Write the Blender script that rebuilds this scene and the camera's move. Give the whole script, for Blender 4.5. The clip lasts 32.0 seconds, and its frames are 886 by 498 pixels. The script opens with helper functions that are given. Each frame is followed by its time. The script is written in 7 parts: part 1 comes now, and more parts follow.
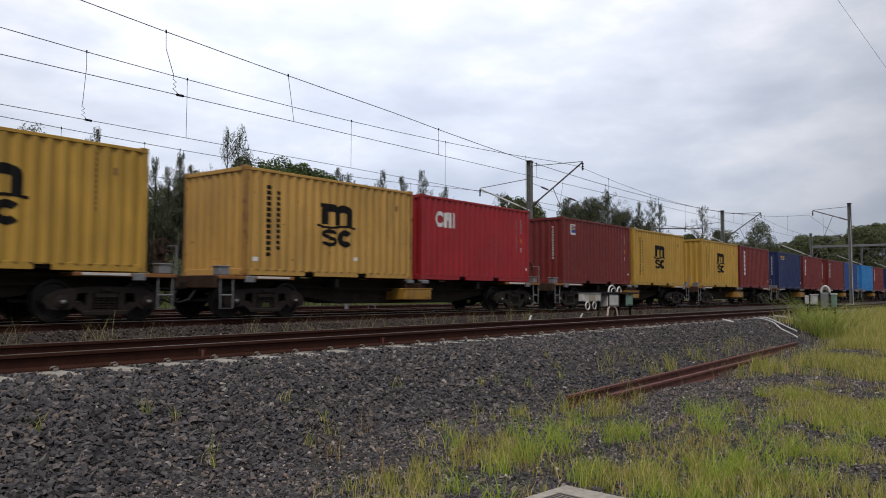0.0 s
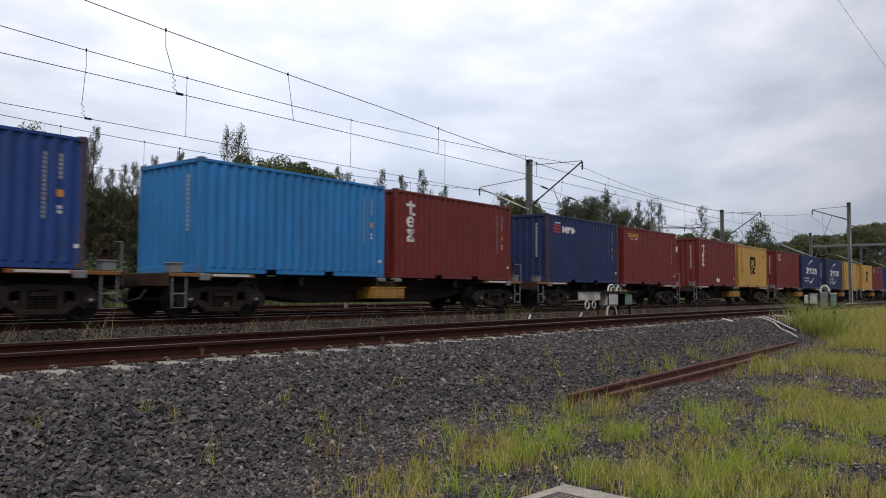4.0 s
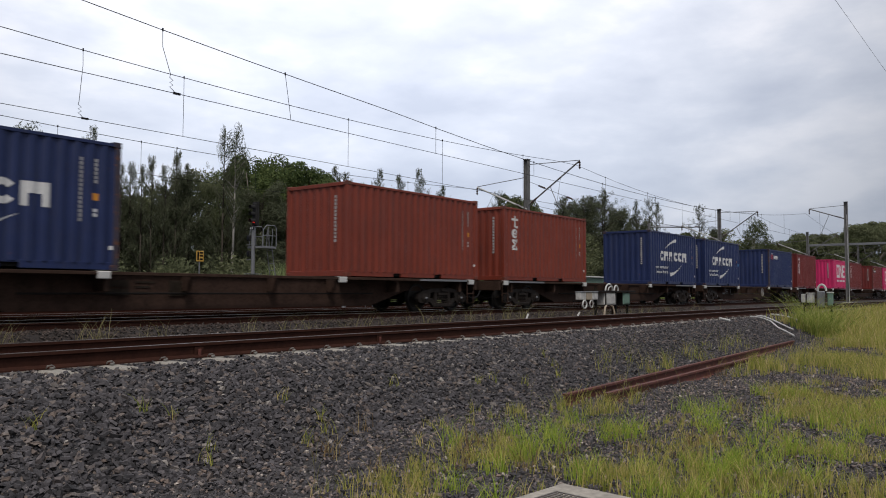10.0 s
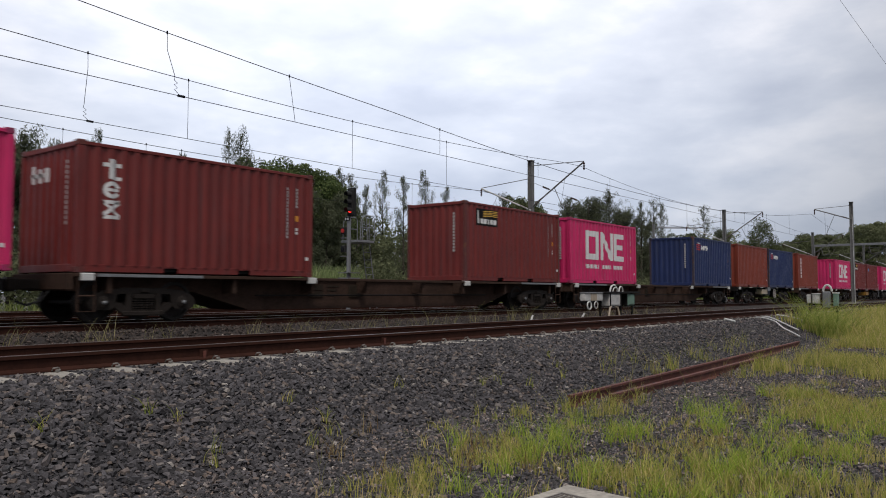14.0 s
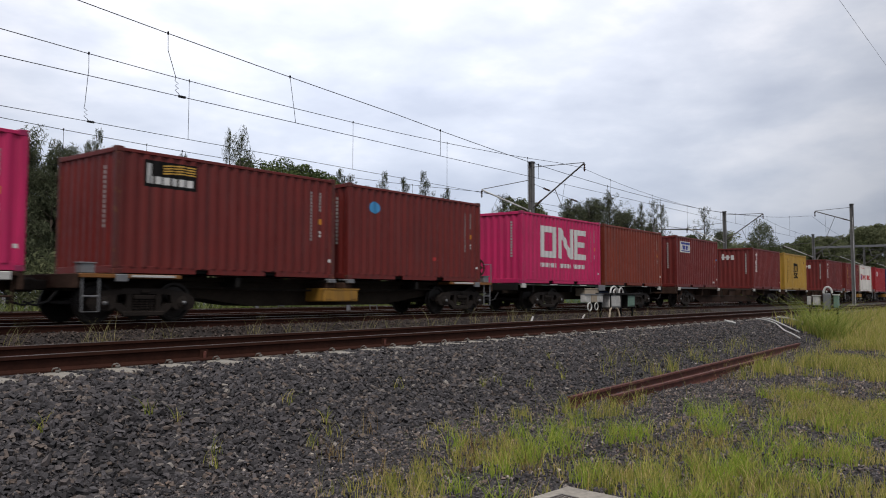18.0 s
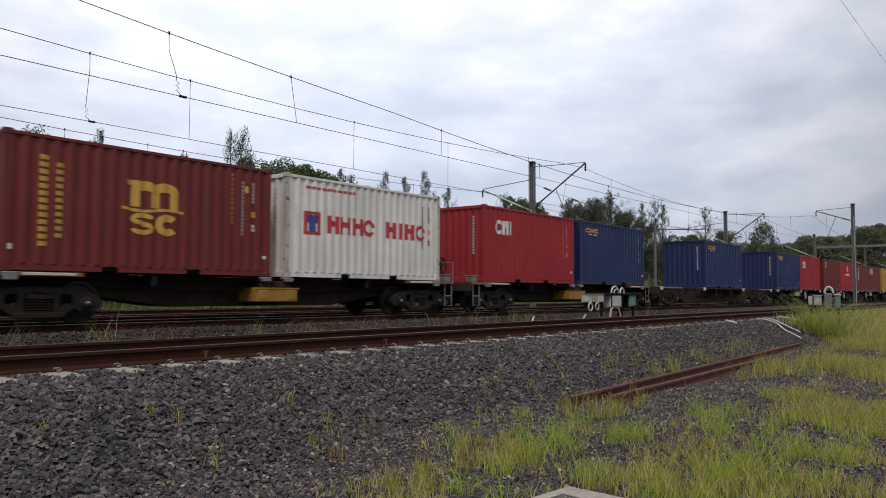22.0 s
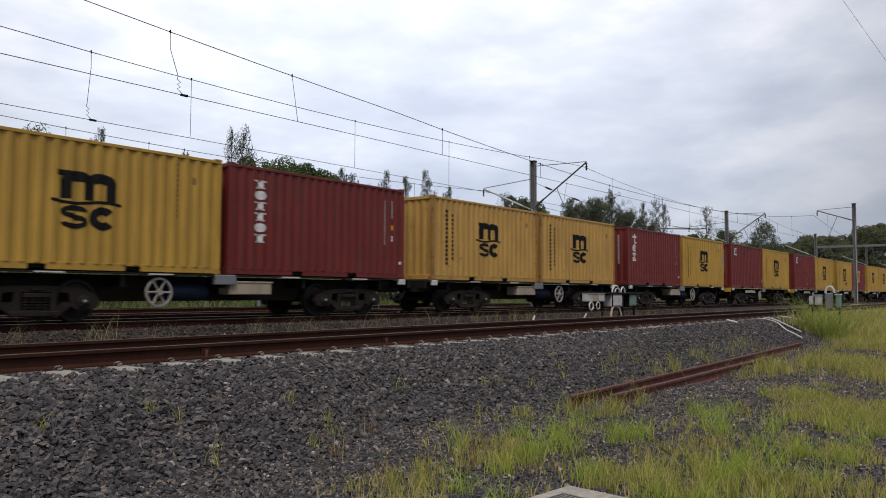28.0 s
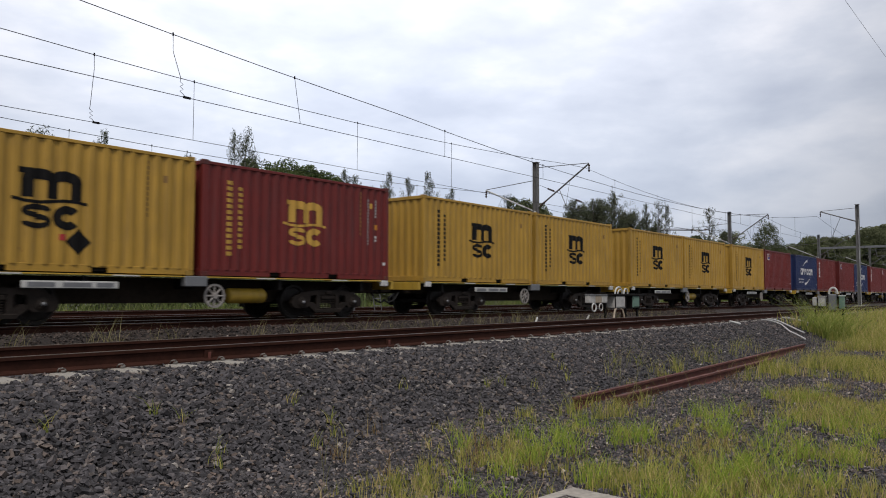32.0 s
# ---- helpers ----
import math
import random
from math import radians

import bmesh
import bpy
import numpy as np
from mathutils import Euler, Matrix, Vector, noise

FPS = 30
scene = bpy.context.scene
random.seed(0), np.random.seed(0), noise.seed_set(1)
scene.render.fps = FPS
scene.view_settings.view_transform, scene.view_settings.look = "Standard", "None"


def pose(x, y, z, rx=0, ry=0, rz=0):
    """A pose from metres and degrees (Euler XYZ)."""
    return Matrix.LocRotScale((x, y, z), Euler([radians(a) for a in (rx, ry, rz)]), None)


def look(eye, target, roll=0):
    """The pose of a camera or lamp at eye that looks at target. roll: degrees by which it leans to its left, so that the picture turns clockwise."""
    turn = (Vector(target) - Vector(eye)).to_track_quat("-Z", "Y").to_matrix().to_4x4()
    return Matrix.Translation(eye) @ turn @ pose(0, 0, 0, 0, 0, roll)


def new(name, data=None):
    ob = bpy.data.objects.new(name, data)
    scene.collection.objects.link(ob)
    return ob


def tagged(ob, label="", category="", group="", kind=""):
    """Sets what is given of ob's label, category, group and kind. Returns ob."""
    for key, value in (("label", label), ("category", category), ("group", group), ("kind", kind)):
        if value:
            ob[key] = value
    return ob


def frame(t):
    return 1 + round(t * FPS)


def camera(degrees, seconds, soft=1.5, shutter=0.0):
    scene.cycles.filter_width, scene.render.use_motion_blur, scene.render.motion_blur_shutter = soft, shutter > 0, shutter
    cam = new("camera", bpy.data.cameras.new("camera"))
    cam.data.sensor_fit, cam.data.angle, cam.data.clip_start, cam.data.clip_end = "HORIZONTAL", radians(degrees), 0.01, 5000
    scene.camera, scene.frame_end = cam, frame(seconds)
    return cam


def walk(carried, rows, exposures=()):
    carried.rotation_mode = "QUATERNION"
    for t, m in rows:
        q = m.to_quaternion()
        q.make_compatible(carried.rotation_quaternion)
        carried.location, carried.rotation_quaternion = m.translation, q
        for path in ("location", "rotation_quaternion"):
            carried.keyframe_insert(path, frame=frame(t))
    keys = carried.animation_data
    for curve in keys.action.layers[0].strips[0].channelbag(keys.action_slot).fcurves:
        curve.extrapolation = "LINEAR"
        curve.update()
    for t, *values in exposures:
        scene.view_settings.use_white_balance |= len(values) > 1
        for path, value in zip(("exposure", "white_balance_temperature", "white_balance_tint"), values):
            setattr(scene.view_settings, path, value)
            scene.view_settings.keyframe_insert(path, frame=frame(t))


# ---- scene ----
# World: X runs along the railway away from the viewer, Y across it, Z up; the train comes along -X.
EYE = (0.0, 0.0, 1.5)
cam = camera(59.516, 32.0, soft=1.0, shutter=0.13)


def aim(yaw, pitch, roll):
    return pose(*EYE, 89.93 + pitch, 0, yaw - 90) @ pose(0, 0, 0, 0, 0, roll)


# seconds, heading, tilt, lean
PATH = [(0.0, 38.005, 3.314, 0.212), (0.5, 37.978, 3.295, 0.283), (1.0, 37.962, 3.274, 0.307), (1.5, 37.952, 3.252, 0.323),
        (2.0, 37.949, 3.236, 0.346), (2.5, 37.954, 3.237, 0.333), (3.0, 37.966, 3.243, 0.312), (3.5, 37.972, 3.242, 0.320),
        (4.5, 37.968, 3.235, 0.21), (5.5, 37.940, 3.224, 0.095), (6.0, 37.88, 3.215, 0.048), (6.5, 37.819, 3.217, 0.018), (7.0, 37.764, 3.219, -0.011),
        (7.5, 37.714, 3.214, -0.039), (8.0, 37.671, 3.206, -0.003), (8.5, 37.651, 3.196, 0.095), (9.0, 37.674, 3.192, 0.173),
        (9.5, 37.732, 3.199, 0.2), (10.0, 37.795, 3.209, 0.199), (10.5, 37.84, 3.221, 0.175), (11.0, 37.872, 3.238, 0.125),
        (11.5, 37.917, 3.254, 0.065), (12.0, 37.979, 3.275, 0.009), (12.5, 38.045, 3.3, -0.021), (13.0, 38.089, 3.308, -0.005),
        (13.5, 38.105, 3.303, 0.03), (14.0, 38.118, 3.315, 0.055), (14.5, 38.138, 3.353, 0.104), (15.5, 38.165, 3.41, 0.09),
        (16.5, 38.172, 3.428, 0.095), (17.0, 38.162, 3.413, 0.135), (17.5, 38.147, 3.401, 0.155), (18.0, 38.141, 3.395, 0.168), (18.5, 38.148, 3.396, 0.187),
        (19.0, 38.149, 3.402, 0.204), (19.5, 38.161, 3.412, 0.206), (20.0, 38.196, 3.424, 0.206), (20.5, 38.222, 3.425, 0.234),
        (21.0, 38.234, 3.414, 0.234), (21.5, 38.236, 3.402, 0.185), (22.0, 38.208, 3.385, 0.181), (22.5, 38.164, 3.363, 0.222),
        (23.0, 38.118, 3.342, 0.243), (23.5, 38.069, 3.327, 0.27), (24.0, 38.02, 3.316, 0.32), (24.5, 37.984, 3.295, 0.358),
        (25.0, 37.97, 3.267, 0.37), (25.5, 37.975, 3.258, 0.36), (26.5, 38.08, 3.305, 0.345), (27.5, 38.206, 3.325, 0.32), (28.0, 38.272, 3.315, 0.273),
        (28.5, 38.316, 3.292, 0.271), (29.0, 38.329, 3.262, 0.301), (29.5, 38.323, 3.249, 0.284), (30.0, 38.326, 3.266, 0.237),
        (30.5, 38.345, 3.296, 0.222), (31.0, 38.369, 3.332, 0.229), (31.5, 38.405, 3.383, 0.225), (32.0, 38.467, 3.438, 0.196)]
walk(cam, [(t, aim(a, b, c)) for t, a, b, c in PATH], exposures=[(0.0, 0.0, 6500, 14), (32.0, 0.0, 6500, 14)])

# ---- sky and light: a bright overcast day ----
SUN_UP, SUN_FROM = 57, -138  # degrees: height, and the side it stands on (from +X)
world = bpy.data.worlds.new("overcast_sky")
scene.world = world
world.use_nodes = True
wn, wl = world.node_tree.nodes, world.node_tree.links
wn.clear()
w_out, w_bg = wn.new("ShaderNodeOutputWorld"), wn.new("ShaderNodeBackground")
w_sky = wn.new("ShaderNodeTexSky")
w_sky.sky_type, w_sky.sun_disc = "NISHITA", False
w_sky.sun_elevation, w_sky.sun_rotation = radians(SUN_UP), radians(90 - SUN_FROM)
w_sky.air_density, w_sky.dust_density = 1.0, 3.0
w_tc, w_map = wn.new("ShaderNodeTexCoord"), wn.new("ShaderNodeMapping")
w_map.inputs["Scale"].default_value = (1.0, 1.0, 2.6)
w_map.inputs["Location"].default_value = (0.35, 0.1, 0.0)
w_n1, w_n2 = wn.new("ShaderNodeTexNoise"), wn.new("ShaderNodeTexNoise")
w_n1.inputs["Scale"].default_value, w_n1.inputs["Detail"].default_value, w_n1.inputs["Roughness"].default_value = 2.6, 7.0, 0.55
w_n1.inputs["Distortion"].default_value = 0.25
w_n2.inputs["Scale"].default_value, w_n2.inputs["Detail"].default_value = 9.0, 7.0
w_mixn = wn.new("ShaderNodeMix")
w_mixn.inputs[0].default_value = 0.42
w_ramp = wn.new("ShaderNodeValToRGB")
w_ramp.color_ramp.elements[0].position, w_ramp.color_ramp.elements[0].color = 0.36, (0.58, 0.625, 0.70, 1)
w_ramp.color_ramp.elements[1].position, w_ramp.color_ramp.elements[1].color = 0.66, (0.94, 0.95, 0.96, 1)
w_mid = w_ramp.color_ramp.elements.new(0.52)
w_mid.color = (0.725, 0.765, 0.82, 1)
w_skymul = wn.new("ShaderNodeMix")
w_skymul.data_type, w_skymul.blend_type = "RGBA", "MULTIPLY"
w_skymul.inputs[0].default_value = 1.0
w_skymul.inputs[7].default_value = (0.1, 0.1, 0.1, 1)
w_mix = wn.new("ShaderNodeMix")
w_mix.data_type = "RGBA"
w_mix.inputs[0].default_value = 0.88
wl.new(w_tc.outputs["Generated"], w_map.inputs["Vector"])
wl.new(w_map.outputs[0], w_n1.inputs["Vector"])
wl.new(w_map.outputs[0], w_n2.inputs["Vector"])
wl.new(w_n1.outputs["Fac"], w_mixn.inputs[2])
wl.new(w_n2.outputs["Fac"], w_mixn.inputs[3])
wl.new(w_mixn.outputs[0], w_ramp.inputs["Fac"])
wl.new(w_sky.outputs["Color"], w_skymul.inputs[6])
wl.new(w_skymul.outputs[2], w_mix.inputs[6])
wl.new(w_ramp.outputs["Color"], w_mix.inputs[7])
w_sep, w_rise = wn.new("ShaderNodeSeparateXYZ"), wn.new("ShaderNodeValToRGB")
w_rise.color_ramp.elements[0].position, w_rise.color_ramp.elements[0].color = 0.0, (0.60, 0.66, 0.745, 1)
w_rise.color_ramp.elements[1].position, w_rise.color_ramp.elements[1].color = 0.42, (1.16, 1.16, 1.16, 1)
w_dim = wn.new("ShaderNodeMix")
w_dim.data_type, w_dim.blend_type = "RGBA", "MULTIPLY"
w_dim.inputs[0].default_value = 1.0
wl.new(w_tc.outputs["Generated"], w_sep.inputs[0])
wl.new(w_sep.outputs["Z"], w_rise.inputs["Fac"])
wl.new(w_mix.outputs[2], w_dim.inputs[6])
wl.new(w_rise.outputs["Color"], w_dim.inputs[7])
w_dot, w_side, w_lean = wn.new("ShaderNodeVectorMath"), wn.new("ShaderNodeMapRange"), wn.new("ShaderNodeMix")
w_dot.operation = "DOT_PRODUCT"
w_dot.inputs[1].default_value = (0.66, 0.66, 0.35)   # the thinner part of the cloud cover
w_side.inputs["From Min"].default_value, w_side.inputs["From Max"].default_value = 0.78, 1.0
w_side.inputs["To Min"].default_value, w_side.inputs["To Max"].default_value = 0.53, 1.02
w_lean.data_type, w_lean.blend_type = "RGBA", "MULTIPLY"
w_lean.inputs[0].default_value = 1.0
wl.new(w_tc.outputs["Generated"], w_dot.inputs[0])
wl.new(w_dot.outputs["Value"], w_side.inputs["Value"])
wl.new(w_dim.outputs[2], w_lean.inputs[6])
wl.new(w_side.outputs[0], w_lean.inputs[7])
wl.new(w_lean.outputs[2], w_bg.inputs["Color"])
w_bg.inputs["Strength"].default_value = 1.4
wl.new(w_bg.outputs[0], w_out.inputs["Surface"])

sun = new("sun", bpy.data.lights.new("sun", "SUN"))
sun.data.energy, sun.data.angle, sun.data.color = 2.3, radians(16), (1.0, 0.96, 0.9)
sun.matrix_world = look((math.cos(radians(SUN_FROM)) * 50, math.sin(radians(SUN_FROM)) * 50, 50 * math.tan(radians(SUN_UP))), (0, 0, 0))

# ---- materials ----


class Nodes:
    """A small writer of node trees."""

    def __init__(self, name):
        self.mat = bpy.data.materials.new(name)
        self.mat.use_nodes = True
        self.n, self.l = self.mat.node_tree.nodes, self.mat.node_tree.links
        self.bsdf = self.n["Principled BSDF"]

    def add(self, kind, **values):
        node = self.n.new(kind)
        for key, value in values.items():
            node.inputs[key.replace("_", " ")].default_value = value
        return node

    def coords(self, scale=(1, 1, 1), shift=True, kind="Object"):
        tc, mp = self.n.new("ShaderNodeTexCoord"), self.n.new("ShaderNodeMapping")
        mp.inputs["Scale"].default_value = scale
        self.l.new(tc.outputs[kind], mp.inputs["Vector"])
        if shift:
            info, mul = self.n.new("ShaderNodeObjectInfo"), self.n.new("ShaderNodeMath")
            mul.operation = "MULTIPLY"
            mul.inputs[1].default_value = 37.0
            self.l.new(info.outputs["Random"], mul.inputs[0])
            self.l.new(mul.outputs[0], mp.inputs["Location"])
        return mp.outputs[0]

    def noise(self, vec, scale, detail=4.0, rough=0.55):
        node = self.add("ShaderNodeTexNoise", Scale=scale, Detail=detail, Roughness=rough)
        self.l.new(vec, node.inputs["Vector"])
        return node.outputs["Fac"]

    def ramp(self, fac, stops):
        node = self.n.new("ShaderNodeValToRGB")
        e = node.color_ramp.elements
        while len(e) < len(stops):
            e.new(0.5)
        for el, (pos, col) in zip(e, stops):
            el.position = pos
            el.color = (*col, 1) if len(col) == 3 else col
        self.l.new(fac, node.inputs["Fac"])
        return node.outputs["Color"]

    def mix(self, fac, a, b, blend="MIX"):
        node = self.n.new("ShaderNodeMix")
        node.data_type, node.blend_type = "RGBA", blend
        for sock, v in ((node.inputs[0], fac), (node.inputs[6], a), (node.inputs[7], b)):
            if isinstance(v, (int, float)):
                sock.default_value = v
            elif isinstance(v, tuple):
                sock.default_value = (*v, 1)
            else:
                self.l.new(v, sock)
        return node.outputs[2]

    def bump(self, height, strength=0.3, dist=0.02):
        node = self.add("ShaderNodeBump", Strength=strength, Distance=dist)
        self.l.new(height, node.inputs["Height"])
        self.l.new(node.outputs[0], self.bsdf.inputs["Normal"])

    def finish(self, color, rough=0.6, metal=0.0, spec=0.5):
        for key, v in (("Base Color", color), ("Roughness", rough), ("Metallic", metal), ("Specular IOR Level", spec)):
            sock = self.bsdf.inputs[key]
            if isinstance(v, tuple):
                sock.default_value = (*v, 1)
            elif isinstance(v, (int, float)):
                sock.default_value = v
            else:
                self.l.new(v, sock)
        return self.mat


BLACK, WHITE = (0, 0, 0), (1, 1, 1)


def scaled(c, k):
    return tuple(min(1.0, v * k) for v in c)


def paint(name, c, rust=0.25, rough=0.5, dirt=0.5, wear=0.66):
    """Weathered paint on steel: large fading, fine grain, running streaks, a few rust spots."""
    m = Nodes(name)
    v = m.coords()
    streak = m.noise(m.coords((3.0, 3.0, 0.25)), 2.2, 5)
    fade = m.ramp(m.noise(v, 0.9, 3), [(0.3, scaled(c, 0.86)), (0.7, scaled(c, 1.1))])
    col = m.mix(m.ramp(streak, [(0.5, BLACK), (0.78, (dirt, dirt, dirt))]), fade, tuple(0.55 * x + 0.03 for x in scaled(c, 0.55)))
    scuff = m.ramp(m.noise(m.coords((1.0, 1.0, 1.6)), 1.7, 8, 0.7), [(0.56, BLACK), (0.62, (0.35,) * 3)])
    col = m.mix(scuff, col, tuple(0.82 * x + 0.012 for x in c))
    grime = m.ramp(m.noise(m.coords((9.0, 9.0, 0.5)), 1.6, 4), [(0.46, BLACK), (0.66, (0.4,) * 3)])
    col = m.mix(grime, col, scaled(c, 0.62))
    spots = m.ramp(m.noise(v, 7.0, 6, 0.65), [(wear, BLACK), (wear + 0.08, (rust, rust, rust))])
    col = m.mix(spots, col, (0.12, 0.045, 0.02))
    m.bump(m.noise(v, 30.0, 3), 0.08, 0.01)
    return m.finish(col, m.ramp(m.noise(v, 4.0), [(0.3, (rough - 0.12,) * 3), (0.7, (rough + 0.12,) * 3)]), 0.0, 0.3)


def plain(name, c, rough=0.6, metal=0.0, vary=0.25, scale=6.0, bump=0.15, shift=True):
    m = Nodes(name)
    v = m.coords(shift=shift)
    a = m.mix(0.5, m.ramp(m.noise(v, scale, 5), [(0.3, scaled(c, 1 - vary)), (0.7, scaled(c, 1 + vary))]),
              m.ramp(m.noise(v, scale * 6, 4), [(0.3, scaled(c, 1 - vary)), (0.7, scaled(c, 1 + vary))]))
    m.bump(m.noise(v, scale * 5, 4), bump, 0.01)
    return m.finish(a, rough, metal, 0.5 if max(c) > 0.06 else 0.12)


def rubble(name, stops, rough=0.85):
    """Loose stones, each of its own tone."""
    m = Nodes(name)
    geo = m.n.new("ShaderNodeNewGeometry")
    col = m.ramp(geo.outputs["Random Per Island"], stops)
    grain = m.ramp(m.noise(m.coords(shift=False), 60.0, 3), [(0.3, (0.7,) * 3), (0.7, (1.15,) * 3)])
    m.bump(m.noise(m.coords(shift=False), 90.0, 3), 0.3, 0.01)
    return m.finish(m.mix(1.0, col, grain, "MULTIPLY"), rough)


def leafy(name, stops, trans=0.25):
    m = Nodes(name)
    geo, info = m.n.new("ShaderNodeNewGeometry"), m.n.new("ShaderNodeObjectInfo")
    add = m.n.new("ShaderNodeMath")
    add.operation = "MULTIPLY_ADD"
    add.inputs[1].default_value, add.inputs[2].default_value = 0.3, -0.15
    add2 = m.n.new("ShaderNodeMath")
    m.l.new(info.outputs["Random"], add.inputs[0])
    m.l.new(add.outputs[0], add2.inputs[0])
    m.l.new(geo.outputs["Random Per Island"], add2.inputs[1])
    col = m.ramp(add2.outputs[0], stops)
    mat = m.finish(col, 0.7, 0.0, 0.12)
    tr, mixs = m.n.new("ShaderNodeBsdfTranslucent"), m.n.new("ShaderNodeMixShader")
    mixs.inputs[0].default_value = trans
    m.l.new(col, tr.inputs["Color"])
    m.l.new(m.bsdf.outputs[0], mixs.inputs[1])
    m.l.new(tr.outputs[0], mixs.inputs[2])
    m.l.new(mixs.outputs[0], m.n["Material Output"].inputs["Surface"])
    return mat


def lamp(name, c, k):
    m = Nodes(name)
    m.bsdf.inputs["Emission Color"].default_value = (*c, 1)
    m.bsdf.inputs["Emission Strength"].default_value = k
    return m.finish(scaled(c, 0.03), 0.3)


YELLOW = paint("yellow_paint", (0.365, 0.216, 0.034), rust=0.6)
OLDYEL = paint("worn_yellow_paint", (0.40, 0.232, 0.056), rust=0.9, dirt=0.6, wear=0.62)
MAROON = paint("maroon_paint", (0.128, 0.0165, 0.0135), rust=0.35)
OXIDE = paint("oxide_red_paint", (0.126, 0.0155, 0.012), rust=0.4)
SCARLET = paint("scarlet_paint", (0.2604, 0.0136, 0.0174), rust=0.3)
ORANGE = paint("orange_oxide_paint", (0.165, 0.029, 0.0145), rust=0.5)
NAVY = paint("navy_paint", (0.0112, 0.0211, 0.0744), rust=0.4)
BLUE = paint("blue_paint", (0.0124, 0.044, 0.175), rust=0.9, wear=0.63)
SKYBLUE = paint("light_blue_paint", (0.0186, 0.155, 0.3844), rust=0.3)
PINK = paint("magenta_paint", (0.46, 0.018, 0.098), rust=0.2)
CREAM = paint("white_paint", (0.58, 0.565, 0.525), rust=0.8, dirt=0.35)
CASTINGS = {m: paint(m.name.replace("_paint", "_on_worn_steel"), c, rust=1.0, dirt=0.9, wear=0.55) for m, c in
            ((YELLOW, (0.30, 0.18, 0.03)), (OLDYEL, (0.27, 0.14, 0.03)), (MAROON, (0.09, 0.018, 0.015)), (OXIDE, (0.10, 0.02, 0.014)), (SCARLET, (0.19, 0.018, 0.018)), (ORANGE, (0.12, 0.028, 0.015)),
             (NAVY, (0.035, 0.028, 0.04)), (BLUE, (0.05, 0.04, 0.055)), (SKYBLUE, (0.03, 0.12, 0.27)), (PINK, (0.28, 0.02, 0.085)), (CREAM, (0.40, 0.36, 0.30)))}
M_WHITE = plain("white_lettering", (0.4896, 0.4896, 0.476), 0.6, vary=0.12, scale=2)
M_NUM = plain("faded_number_paint", (0.30, 0.29, 0.28), 0.7, vary=0.2, scale=3)
M_BLACK = plain("black_lettering", (0.006, 0.0055, 0.0055), 0.6, vary=0.2, scale=2)
M_FADED = plain("faded_brown_marking", (0.16, 0.085, 0.02), 0.7, vary=0.25, scale=3)
M_GOLD = plain("gold_lettering", (0.4216, 0.2448, 0.034), 0.6, vary=0.12, scale=2)
M_RED = plain("red_lettering", (0.34, 0.0204, 0.0204), 0.6, vary=0.12, scale=2)
M_BLUE = plain("blue_lettering", (0.0204, 0.0408, 0.204), 0.6, vary=0.12, scale=2)
M_CYAN = plain("cyan_sticker", (0.034, 0.2176, 0.442), 0.6, vary=0.1, scale=2)
M_ORNG = plain("orange_sticker", (0.51, 0.204, 0.0136), 0.6, vary=0.1, scale=2)
SILL = plain("grimy_brown_sill", (0.0235, 0.0175, 0.0125), 0.8, 0.1, 0.45, 2.5)
STEEL = plain("dark_steel", (0.012, 0.011, 0.0105), 0.7, 0.2, 0.4)
BROWN = plain("rusty_brown_steel", (0.036, 0.021, 0.015), 0.85, 0.0, 0.55, 3)
BOGIE = plain("grimy_bogie_steel", (0.0195, 0.0155, 0.013), 0.65, 0.2, 0.45)
WHEEL = plain("wheel_steel", (0.03, 0.027, 0.025), 0.55, 0.5, 0.3)
DECKOR = paint("orange_deck_paint", (0.185, 0.078, 0.02), rust=1.0, dirt=0.9)
BOLYEL = paint("yellow_bolster_paint", (0.27, 0.14, 0.022), rust=1.0, dirt=0.9)
WAGYEL = paint("wagon_yellow_paint", (0.3844, 0.248, 0.031), rust=0.4)
GALV = plain("galvanised_steel", (0.17, 0.175, 0.18), 0.5, 0.4, 0.2, 5)
PALE = plain("pale_grey_paint", (0.42, 0.42, 0.399), 0.6, 0, 0.15)
GREEN = plain("green_cabinet_paint", (0.10, 0.17, 0.13), 0.6, 0, 0.2)
RAILRUST = plain("rusty_rail_side", (0.0338, 0.0128, 0.00825), 0.85, 0.1, 0.35, 4, shift=False)
RAILTOP = plain("worn_rail_head", (0.096, 0.076, 0.064), 0.42, 0.6, 0.25, 3, shift=False)
REDRUST = plain("red_rusted_rail", (0.085, 0.024, 0.016), 0.85, 0.1, 0.55, 6)
CONCRETE = plain("concrete", (0.235, 0.217, 0.186), 0.9, 0, 0.2, 5)
LIDSTONE = plain("stained_lid_concrete", (0.27, 0.245, 0.205), 0.92, 0, 0.42, 3.5, 0.4)
GRATING = plain("worn_grating_steel", (0.12, 0.105, 0.092), 0.6, 0.4, 0.4, 9)
DIRTYBOX = plain("grimy_pale_box_paint", (0.34, 0.335, 0.315), 0.65, 0, 0.45, 7)
MAST = plain("weathered_mast_steel", (0.135, 0.134, 0.13), 0.7, 0.3, 0.25, 3)
POLISHED = plain("polished_rail_head", (0.42, 0.40, 0.38), 0.28, 0.9, 0.2, 3, shift=False)
CLIPSTEEL = plain("dull_clip_steel", (0.15, 0.14, 0.125), 0.6, 0.2, 0.3)
WIRE = plain("dark_wire", (0.017, 0.0177, 0.019), 0.6, 0.4, 0.2)
CERAMIC = plain("brown_insulator", (0.05, 0.025, 0.02), 0.35, 0, 0.2)
